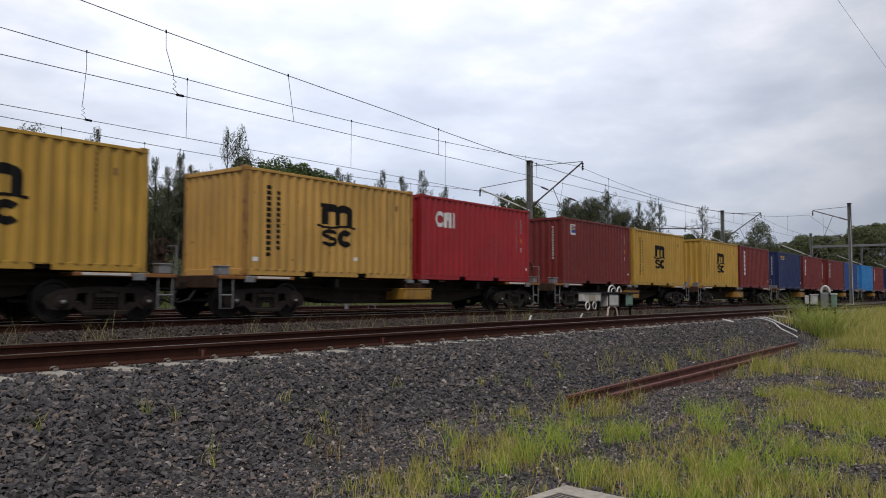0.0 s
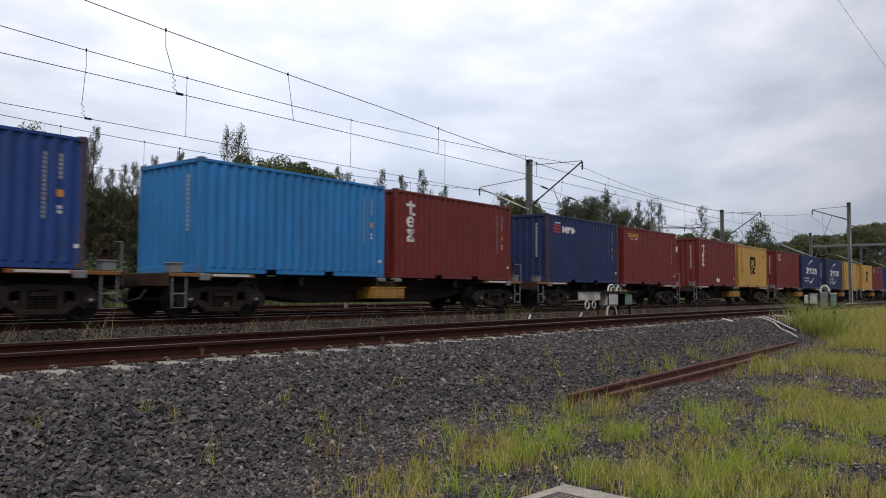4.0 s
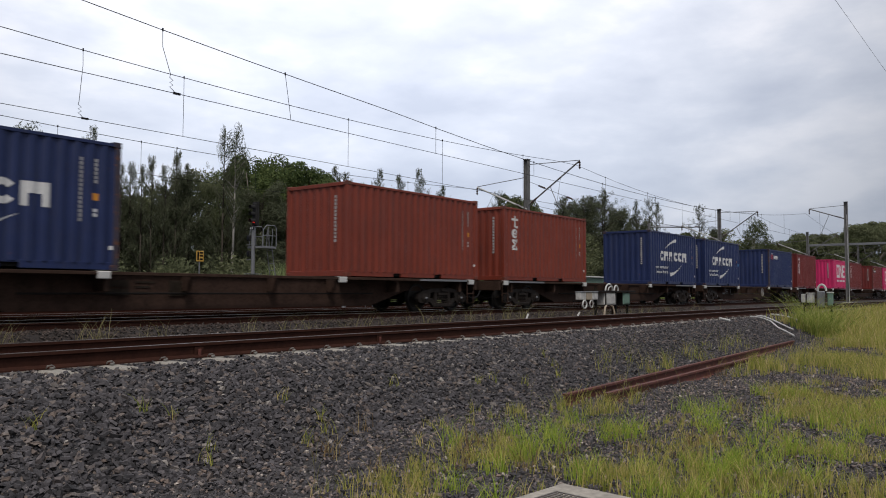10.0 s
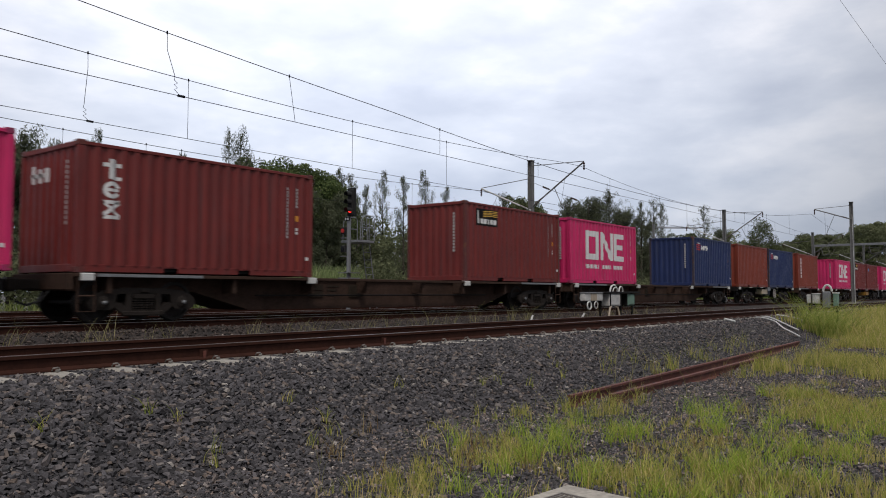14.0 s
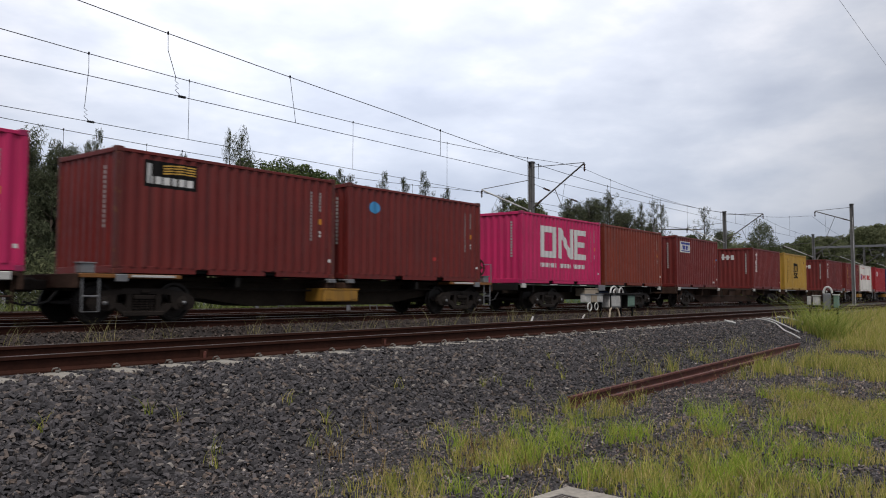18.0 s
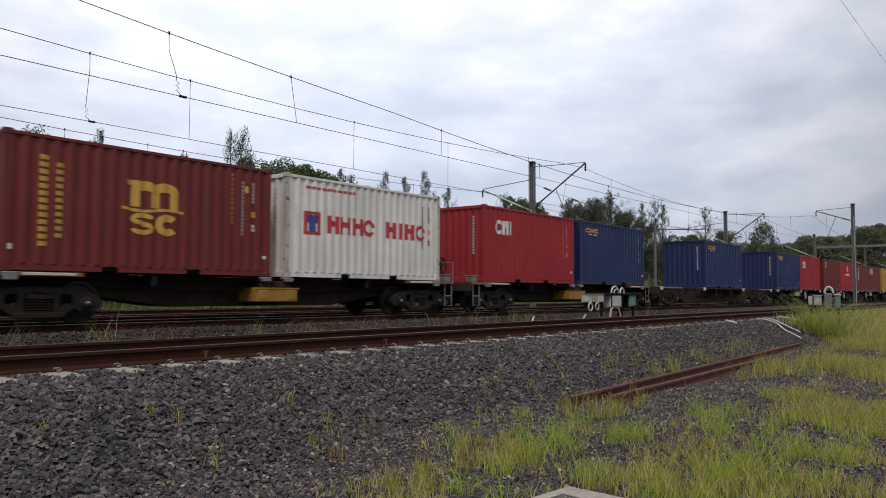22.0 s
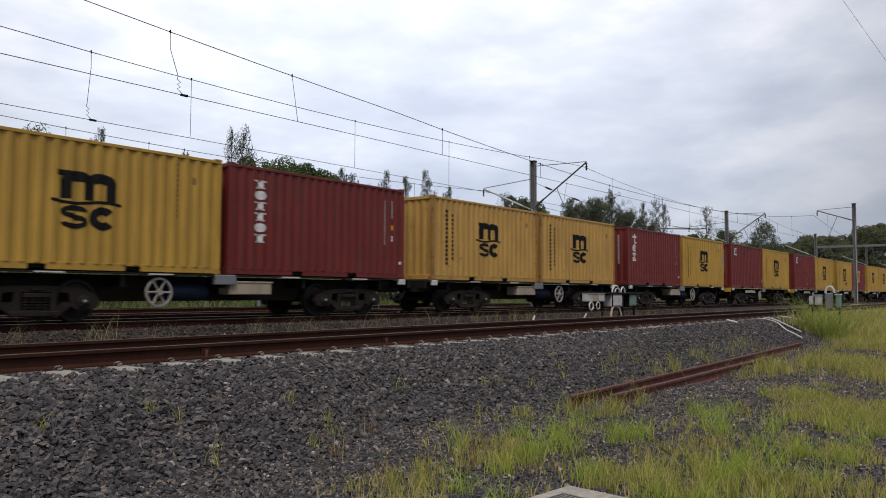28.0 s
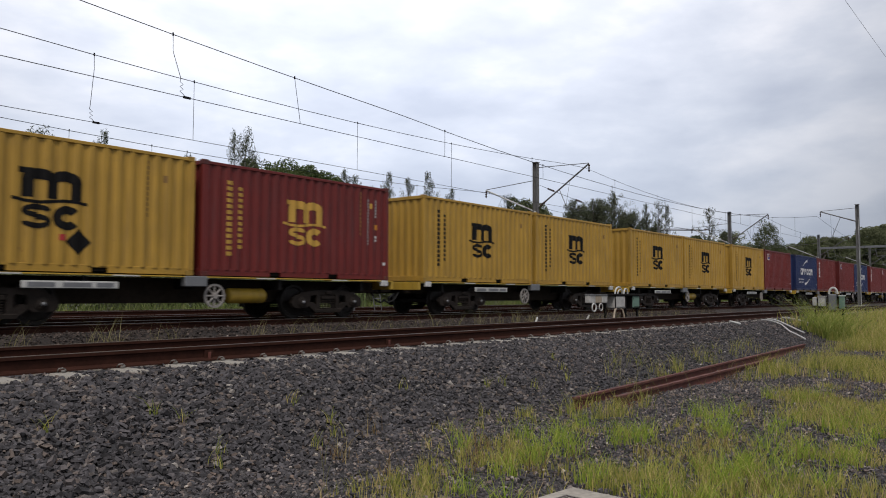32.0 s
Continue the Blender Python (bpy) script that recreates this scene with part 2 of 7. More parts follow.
BARK = plain("grey_bark", (0.17, 0.15, 0.125), 0.95, 0, 0.4, 8, 0.5)
DARKBARK = plain("dark_bark", (0.045, 0.038, 0.030), 0.95, 0, 0.4, 8, 0.5)
PALEBARK = plain("pale_bark", (0.272, 0.2516, 0.2244), 0.95, 0, 0.3, 8, 0.4)
ASPHALTED = plain("black_rubber", (0.02, 0.02, 0.02), 0.8, 0, 0.3)
BALLAST = rubble("blue_grey_ballast", [(0.0, (0.0153, 0.0138, 0.0145)), (0.35, (0.0403, 0.0366, 0.0385)), (0.78, (0.078, 0.071, 0.0735)), (0.90, (0.112, 0.084, 0.067)), (0.985, (0.15, 0.133, 0.122)), (1.0, (0.31, 0.28, 0.245))])
VERGESTONE = rubble("grey_verge_gravel", [(0.0, (0.0207, 0.0186, 0.0196)), (0.35, (0.0544, 0.0494, 0.0519)), (0.7, (0.106, 0.094, 0.0948)), (0.86, (0.175, 0.126, 0.0966)), (0.975, (0.219, 0.187, 0.167)), (1.0, (0.44, 0.383, 0.323))])
BROWNSTONE = rubble("brown_ballast", [(0.0, (0.051, 0.0388, 0.0313)), (0.5, (0.116, 0.0884, 0.0714)), (0.9, (0.177, 0.136, 0.112)), (1.0, (0.286, 0.238, 0.197))])
# rust-brown stones, with the train's shade put into their tones as well
RUSTSHADESTONE = rubble("rust_and_shade_ballast", [(0.0, (0.014, 0.010, 0.008)), (0.5, (0.034, 0.024, 0.019)), (0.9, (0.065, 0.046, 0.036)), (1.0, (0.11, 0.085, 0.07))])
GRASS = leafy("grass_blades", [(0.0, (0.172, 0.208, 0.042)), (0.45, (0.32, 0.325, 0.072)), (0.8, (0.455, 0.385, 0.12)), (1.0, (0.56, 0.43, 0.22))], 0.45)
REED = leafy("tall_grass", [(0.0, (0.15, 0.21, 0.04)), (0.6, (0.30, 0.33, 0.075)), (1.0, (0.48, 0.45, 0.17))], 0.45)
GREENREED = leafy("green_reeds", [(0.0, (0.11, 0.16, 0.055)), (0.6, (0.20, 0.26, 0.10)), (1.0, (0.31, 0.34, 0.17))], 0.4)
DRYGRASS = leafy("dry_stems", [(0.0, (0.14, 0.14, 0.05)), (1.0, (0.27, 0.235, 0.12))], 0.3)
LEAF_A = leafy("dense_leaves", [(0.0, (0.038, 0.060, 0.020)), (0.6, (0.074, 0.104, 0.034)), (1.0, (0.115, 0.142, 0.048))], 0.3)
LEAF_D = leafy("dull_dense_leaves", [(0.0, (0.042, 0.055, 0.024)), (0.6, (0.076, 0.092, 0.040)), (1.0, (0.115, 0.126, 0.058))], 0.3)
LEAF_B = leafy("she_oak_needles", [(0.0, (0.064, 0.075, 0.043)), (0.6, (0.09, 0.102, 0.06)), (1.0, (0.122, 0.132, 0.078))], 0.35)
LEAF_C = leafy("dull_inner_leaves", [(0.0, (0.098, 0.112, 0.058)), (0.6, (0.13, 0.144, 0.075)), (1.0, (0.168, 0.18, 0.096))], 0.5)
RED_ON = lamp("red_signal_lens", (1.0, 0.03, 0.02), 1.1)
RED_DIM = lamp("dim_red_lens", (1.0, 0.03, 0.02), 0.16)
RED_LOW = lamp("faint_red_lens", (1.0, 0.03, 0.02), 0.45)
TUFT = leafy("fresh_grass", [(0.0, (0.19, 0.291, 0.0347)), (0.6, (0.319, 0.4, 0.058)), (1.0, (0.533, 0.486, 0.14))], 0.45)
RUSSET = leafy("russet_weeds", [(0.0, (0.12, 0.07, 0.04)), (0.6, (0.25, 0.17, 0.08)), (1.0, (0.36, 0.30, 0.14))], 0.35)
# far grass in darkened greens, its shade put into the colour
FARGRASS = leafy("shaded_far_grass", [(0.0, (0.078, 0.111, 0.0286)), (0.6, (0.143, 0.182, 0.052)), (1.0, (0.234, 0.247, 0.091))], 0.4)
TOOLBOX = paint("beige_box_paint", (0.311, 0.257, 0.189), rust=0.5, dirt=0.6)
HANDWHEEL = plain("chipped_white_enamel", (0.24, 0.22, 0.20), 0.6, 0, 0.35)
DARKBLUE = plain("dark_blue_tank_paint", (0.012, 0.018, 0.035), 0.5)
GLASSD = plain("dark_lens", (0.0068, 0.0068, 0.0082), 0.15, 0, 0.1)


def bed_material(name, a, b, stops, k):
    """Packed small stone seen between the loose stones on top."""
    m = Nodes(name)
    v = m.coords(shift=False)
    vor = m.add("ShaderNodeTexVoronoi", Scale=k)
    m.l.new(v, vor.inputs["Vector"])
    tone = m.ramp(m.noise(v, 0.6, 4), [(0.35, a), (0.65, b)])
    cell = m.ramp(vor.outputs["Color"], stops)
    m.bump(vor.outputs["Distance"], 0.9, 0.03)
    return m.finish(m.mix(1.0, tone, cell, "MULTIPLY"), 0.9)


# near bed coloured dark to paint the shade in gaps between the stones
BED = bed_material("ballast_bed", (0.022, 0.022, 0.025), (0.034, 0.033, 0.035), [(0.1, (0.5,) * 3), (0.6, (1.0,) * 3), (0.9, (1.6, 1.55, 1.5))], 22.0)
BROWNBED = bed_material("brown_ballast_bed", (0.05, 0.036, 0.030), (0.075, 0.056, 0.046), [(0.1, (0.5,) * 3), (0.6, (1.0,) * 3), (0.9, (1.6, 1.5, 1.4))], 20.0)

# iron-dust brown, coloured darker still to stand for shade under the train
RUSTSHADEBED = bed_material("rust_and_shade_bed", (0.016, 0.011, 0.009), (0.028, 0.020, 0.016), [(0.1, (0.5,) * 3), (0.6, (1.0,) * 3), (0.9, (1.6, 1.5, 1.4))], 20.0)


def ground_material():
    m = Nodes("rough_ground")
    v = m.coords(shift=False)
    vor = m.add("ShaderNodeTexVoronoi", Scale=30.0)
    m.l.new(v, vor.inputs["Vector"])
    soil = m.mix(1.0, m.ramp(m.noise(v, 2.0, 6), [(0.3, (0.036, 0.033, 0.033)), (0.7, (0.062, 0.056, 0.052))]), m.ramp(vor.outputs["Color"], [(0.1, (0.5,) * 3), (0.6, (1.0,) * 3), (0.9, (1.6,) * 3)]), "MULTIPLY")
    green = m.ramp(m.noise(v, 5.0, 6), [(0.3, (0.045, 0.055, 0.02)), (0.7, (0.10, 0.105, 0.04))])
    m.bump(vor.outputs["Distance"], 0.8, 0.03)
    return m.finish(m.mix(m.ramp(m.noise(v, 0.3, 4), [(0.55, BLACK), (0.68, WHITE)]), soil, green), 0.95)


GROUND = ground_material()

# ---- mesh writing ----


class Mesh:
    """Collects vertices and faces of one part."""

    def __init__(self):
        self.v, self.f = [], []

    def add(self, verts, faces, m=None):
        o = len(self.v)
        if m is not None:
            verts = [tuple(m @ Vector(p)) for p in verts]
        self.v.extend(verts)
        self.f.extend([tuple(i + o for i in q) for q in faces])
        return self

    def box(self, x0, x1, y0, y1, z0, z1, c=0.0, m=None):
        """A box; c is the chamfer of all its edges."""
        if c <= 0:
            vs = [(x, y, z) for x in (x0, x1) for y in (y0, y1) for z in (z0, z1)]
            return self.add(vs, [(0, 1, 3, 2), (4, 6, 7, 5), (0, 4, 5, 1), (2, 3, 7, 6), (0, 2, 6, 4), (1, 5, 7, 3)], m)
        c = min(c, 0.45 * min(x1 - x0, y1 - y0, z1 - z0))
        vs, ix = [], {}
        lo, hi = (x0, y0, z0), (x1, y1, z1)
        for i in range(8):
            s = (i & 1, i >> 1 & 1, i >> 2 & 1)
            for ax in range(3):
                p = [(hi[k] if s[k] else lo[k]) for k in range(3)]
                for k in range(3):
                    if k != ax:
                        p[k] += -c if s[k] else c
                ix[i, ax] = len(vs)
                vs.append(tuple(p))
        fs = []
        for ax in range(3):
            a, b = 1 << (ax + 1) % 3, 1 << (ax + 2) % 3
            for side in (0, 1):
                o = side << ax
                q = [ix[o, ax], ix[o | a, ax], ix[o | a | b, ax], ix[o | b, ax]]
                fs.append(tuple(q if side else q[::-1]))
            e = 1 << ax
            u, w = (ax + 1) % 3, (ax + 2) % 3
            for su in (0, 1):
                for sw in (0, 1):
                    o = (su << u) | (sw << w)
                    q = [ix[o, u], ix[o | e, u], ix[o | e, w], ix[o, w]]
                    fs.append(tuple(q if su == sw else q[::-1]))
        for i in range(8):
            q = [ix[i, 0], ix[i, 1], ix[i, 2]]
            fs.append(tuple(q if bin(i).count("1") % 2 else q[::-1]))
        return self.add(vs, fs, m)

    def tube(self, p, q, r, r2=None, n=8, cap=True):
        """A round bar from p to q."""
        p, q = Vector(p), Vector(q)
        r2 = r if r2 is None else r2
        d = (q - p).normalized()
        a = d.orthogonal().normalized()
        b = d.cross(a)
        vs = []
        for o, rr in ((p, r), (q, r2)):
            for i in range(n):
                t = 2 * math.pi * i / n
                vs.append(tuple(o + rr * (math.cos(t) * a + math.sin(t) * b)))
        fs = [(i, (i + 1) % n, n + (i + 1) % n, n + i) for i in range(n)]
        if cap:
            fs += [tuple(range(n))[::-1], tuple(range(n, 2 * n))]
        return self.add(vs, fs)

    def chain(self, pts, r, n=6):
        """One round bar bent through all the points."""
        pts = [Vector(p) for p in pts]
        k, vs, a = len(pts), [], None
        for i, p in enumerate(pts):
            d = (pts[min(i + 1, k - 1)] - pts[max(i - 1, 0)]).normalized()
            a = d.orthogonal().normalized() if a is None else (a - d * a.dot(d)).normalized()
            b = d.cross(a)
            vs += [tuple(p + r * (math.cos(2 * math.pi * j / n) * a + math.sin(2 * math.pi * j / n) * b)) for j in range(n)]
        fs = [(i * n + j, i * n + (j + 1) % n, (i + 1) * n + (j + 1) % n, (i + 1) * n + j) for i in range(k - 1) for j in range(n)]
        fs += [tuple(range(n))[::-1], tuple(range((k - 1) * n, k * n))]
        return self.add(vs, fs)

    def lathe(self, prof, n=20, m=None):
        """Turns (radius, y) points round the Y axis."""
        k = len(prof)
        vs = [(r * math.cos(2 * math.pi * i / n), y, r * math.sin(2 * math.pi * i / n)) for i in range(n) for r, y in prof]
        fs = [(i * k + j, i * k + j + 1, ((i + 1) % n) * k + j + 1, ((i + 1) % n) * k + j) for i in range(n) for j in range(k - 1)]
        return self.add(vs, fs, m)

    def prism(self, outline, y0, y1, m=None):
        """An outline in x and z, drawn out along y."""
        n = len(outline)
        vs = [(x, y0, z) for x, z in outline] + [(x, y1, z) for x, z in outline]
        fs = [tuple(range(n)), tuple(range(2 * n - 1, n - 1, -1))] + [(i, n + i, n + (i + 1) % n, (i + 1) % n) for i in range(n)]
        return self.add(vs, fs, m)

    def extrude_x(self, outline, x0, x1, m=None):
        """An outline in y and z, drawn out along x."""
        n = len(outline)
        vs = [(x0, y, z) for y, z in outline] + [(x1, y, z) for y, z in outline]
        fs = [tuple(range(n)), tuple(range(2 * n - 1, n - 1, -1))] + [(i, n + i, n + (i + 1) % n, (i + 1) % n) for i in range(n)]
        return self.add(vs, fs, m)

    def data(self, name, mat, smooth=False):
        me = bpy.data.meshes.new(name)
        me.from_pydata(self.v, [], self.f)
        if mat:
            me.materials.append(mat)
        if smooth:
            me.shade_smooth()
        me.update()
        return me


def part(name, mesh, mat, parent, label="", at=None, smooth=False):
    """Links a mesh as one part under a thing."""
    me = mesh.data(name, mat, smooth) if isinstance(mesh, Mesh) else mesh
    ob = new(name, me)
    ob.parent = parent
    if at is not None:
        ob.matrix_basis = at
    return tagged(ob, label)


def thing(name, label, category, group="", kind="", at=None, mesh=None, mat=None, smooth=False):
    ob = new(name, mesh.data(name, mat, smooth) if isinstance(mesh, Mesh) else mesh)
    if at is not None:
        ob.matrix_basis = at
    return tagged(ob, label, category, group, kind)


def soup(name, verts, faces, mat, smooth=False):
    """A large mesh from arrays of points and equal-sided faces."""
    me = bpy.data.meshes.new(name)
    k = faces.shape[1]
    me.vertices.add(len(verts))
    me.vertices.foreach_set("co", verts.astype(np.float32).ravel())
    me.loops.add(faces.size)
    me.loops.foreach_set("vertex_index", faces.astype(np.int32).ravel())
    me.polygons.add(len(faces))
    me.polygons.foreach_set("loop_start", np.arange(0, faces.size, k, dtype=np.int32))
    me.update(calc_edges=True)
    me.materials.append(mat)
    if smooth:
        me.shade_smooth()
    else:
        me.shade_flat()
    return me


# ---- the railway's levels ----
RAIL = 0.88          # top of the rails
NEAR, TRAIN, THIRD, FOURTH = 8.75, 15.89, 19.9, 26.4   # centre lines of the tracks
OVER = 15.67         # line of the wires over the train's track


def smoothstep(a, b, x):
    t = np.clip((x - a) / (b - a), 0, 1)
    return t * t * (3 - 2 * t)


def ground_z(x, y):
    """Height of the ground: a low verge, the shoulder of the ballast, the formation, and the land behind."""
    x, y = np.asarray(x, float), np.asarray(y, float)
    toe = 5.35 + 0.35 * smoothstep(6, 16, x)
    verge = 0.04 + 0.40 * smoothstep(16, 55, x) * smoothstep(-2, 6, y) + 0.03 * np.sin(x * 1.3) * np.sin(y * 1.7)
    z = verge + (0.60 - verge) * smoothstep(toe - 0.5, 7.35, y)
    z = z - 0.12 * smoothstep(11.0, 11.8, y) * (1 - smoothstep(13.0, 13.8, y)) - 0.05 * smoothstep(17.3, 17.7, y)
    z = z - 0.35 * smoothstep(30, 34, y)
    return z


def build_ground():
    xs = np.concatenate([[-3000, -1200, -500, -200, -80, -30, -12], np.arange(-6, 30, 0.5), np.arange(30, 100, 3.0), [110, 130, 160, 220, 320, 500, 800, 1400, 3000]])
    ys = np.concatenate([[-3000, -1200, -400, -120, -40, -15, -6], np.arange(-4, 16, 0.35), np.arange(16, 40, 1.0), [45, 55, 80, 140, 300, 700, 1500, 3000]])
    gx, gy = np.meshgrid(xs, ys, indexing="ij")
    gz = ground_z(gx, gy) - 0.02
    n, k = gx.shape
    ii = np.arange(n * k).reshape(n, k)
    faces = np.stack([ii[:-1, :-1], ii[1:, :-1], ii[1:, 1:], ii[:-1, 1:]], -1).reshape(-1, 4)
    me = soup("ground", np.stack([gx, gy, gz], -1).reshape(-1, 3), faces, GROUND, True)
    thing("ground", "rough grey-brown ground with patches of green", "ground", kind="structure", mesh=me)


def bed_z(x, y, y0, y1, lift):
    return ground_z(x, y) - 0.05 + (lift + 0.05) * np.clip(np.minimum((y - y0), (y1 - y)) / (1.6 if y0 < 6 else 0.25), 0, 1)


def bed(name, label, y0, y1, mat, lift, xs):
    """A strip of ballast laid on the ground."""
    ys = np.linspace(y0, y1, max(3, int((y1 - y0) / 0.3)))
    gx, gy = np.meshgrid(xs, ys, indexing="ij")
    gz = bed_z(gx, gy, y0, y1, lift)
    n, k = gx.shape
    ii = np.arange(n * k).reshape(n, k)
    faces = np.stack([ii[:-1, :-1], ii[1:, :-1], ii[1:, 1:], ii[:-1, 1:]], -1).reshape(-1, 4)
    me = soup(name, np.stack([gx, gy, gz], -1).reshape(-1, 3), faces, mat, True)
    return thing(name, label, "ballast", kind="structure", mesh=me)


LONG = np.concatenate([[-700, -300, -100, -20], np.arange(-4, 40, 0.5), np.arange(40, 120, 4.0), [150, 220, 400, 900]])
build_ground()
bed("ballast_near", "blue-grey crushed stone ballast shoulder and bed", 4.9, 10.5, BED, 0.045, LONG)
bed("ballast_between", "brownish gravel between the tracks", 10.4, 13.7, BROWNBED, 0.03, LONG)
bed("ballast_main", "rust-stained ballast under the main tracks, darkened for the train's shade", 13.6, 30.0, RUSTSHADEBED, 0.12, LONG)

# ---- tracks ----
HEAD = [(-0.035, 0.0), (-0.036, -0.03), (-0.010, -0.045), (-0.010, -0.13), (-0.07, -0.155), (-0.073, -0.17), (0.073, -0.17), (0.07, -0.155), (0.010, -0.13), (0.010, -0.045), (0.036, -0.03), (0.035, 0.0)]


def rail(parent, y, x0, x1, z=RAIL, top=None):
    body = Mesh().extrude_x([(y + a, z + b - 0.003) for a, b in HEAD], x0, x1)
    r = part("rail", body, RAILRUST, parent, "rust-brown steel rail")
    part("running_surface", Mesh().box(x0, x1, y - 0.032, y + 0.032, z - 0.004, z + 0.002), top or RAILTOP, r, "bare steel rail head")
    return r


GRIMY = Mesh().box(-0.115, 0.115, -1.25, 1.25, -0.20, 0.0, 0.02).data("sleeper", BROWN)
SLEEPER = Mesh().box(-0.115, 0.115, -1.25, 1.25, -0.20, 0.0, 0.02).data("sleeper", CONCRETE)
CLIP = Mesh().chain([(-0.025, 0.0, 0.0), (-0.03, -0.035, 0.028), (0.0, -0.06, 0.034), (0.03, -0.035, 0.024), (0.025, -0.07, 0.008)], 0.008, 5).box(-0.018, 0.018, -0.085, -0.05, -0.01, 0.016, 0.005).data("rail_clip", CLIPSTEEL)


def track(name, label, y, x0, x1, pitch, phase, clips, last):
    tr = thing(name, label, "railway track", group="tracks")
    for s in (-1, 1):
        rail(tr, y + s * 0.7525, x0, x1, RAIL, None if clips else POLISHED)
    x, k = phase, 0
    while x < last:
        part("sleeper", SLEEPER if clips else GRIMY, None, tr, at=pose(x, y, RAIL - 0.17 - 0.008))
        if clips and x < 45:
            for yy, turn in ((y - 0.7525, 0), (y + 0.7525, 180)):
                part("rail_clip", CLIP, None, tr, at=pose(x, yy - 0.07 * (1 if turn == 0 else -1), RAIL - 0.165, 0, 0, turn))
        x += pitch
        k += 1
    return tr


track("near_track", "rust-brown rails on concrete sleepers, unused", NEAR, -60, 900, 0.632, 1.24, True, 85)
track("train_track", "main line track under the freight train", TRAIN, -700, 900, 0.632, 0.5, False, 60)
track("third_track", "electrified track behind the train", THIRD, -700, 900, 0.632, 0.9, False, 60)
track("fourth_track", "electrified track beyond the masts", FOURTH, -700, 900, 0.632, 0.2, False, 60)


def fishplate(x, y):
    t = thing("fishplate_joint", "rusty bolted rail joint on the near rail", "rail joint")
    t.matrix_basis = pose(x, y, RAIL - 0.09)
    part("plate", Mesh().box(-0.06, 0.06, -0.03, -0.012, -0.06, 0.045, 0.006), RAILRUST, t)
    part("lug", Mesh().box(-0.02, 0.02, -0.05, -0.03, -0.075, 0.02, 0.006), REDRUST, t)


fishplate(5.55, NEAR - 0.7525)
fishplate(8.72, NEAR - 0.7525)

# ---- the freight train ----
LIFT = 0.055         # how far the wagons' bodies stand above their drawn height
DECK = RAIL + 0.95 + LIFT
SPREAD = 1.015       # spacing of the boxes and wagons along the train


def run(t):
    """How far the train has come along -X after t seconds."""
    x = t / 32.0
    return SPREAD * t * (18.80479 + 1.10861 * x - 3.46711 * x * x + 1.64920 * x ** 3)


STEPS = [0.0, 2.0, 4.0, 6.0, 8.0, 10.0, 12.0, 14.0, 16.0, 18.0, 20.0, 22.0, 24.0, 26.0, 28.0, 30.0, 32.0]
ROLLING = []   # (thing, place along the train, height)
WHEELS = []    # (wheelset, its pose, place along the train)

CL = 6.058
PITCH, WAVE = 0.276, ((0.0, 0), (0.072, 0), (0.138, 1), (0.21, 1), (0.276, 0))


def wave(x0, x1):
    """Break points of a corrugated panel: distance along it and depth."""
    pts, n = [], int(round((x1 - x0) / PITCH))
    k = (x1 - x0) / n
    for i in range(n):
        for a, d in WAVE[:-1]:
            pts.append((x0 + i * k + a * k / PITCH, d * 0.036))
    pts.append((x1, 0.0))
    return pts


SIDE = wave(-2.93, 2.93)
SIDE_X, SIDE_D = np.array([p[0] for p in SIDE]), np.array([p[1] for p in SIDE])
END = wave(-1.13, 1.13)


def side_y(x):
    return -1.208 + float(np.interp(x, SIDE_X, SIDE_D))


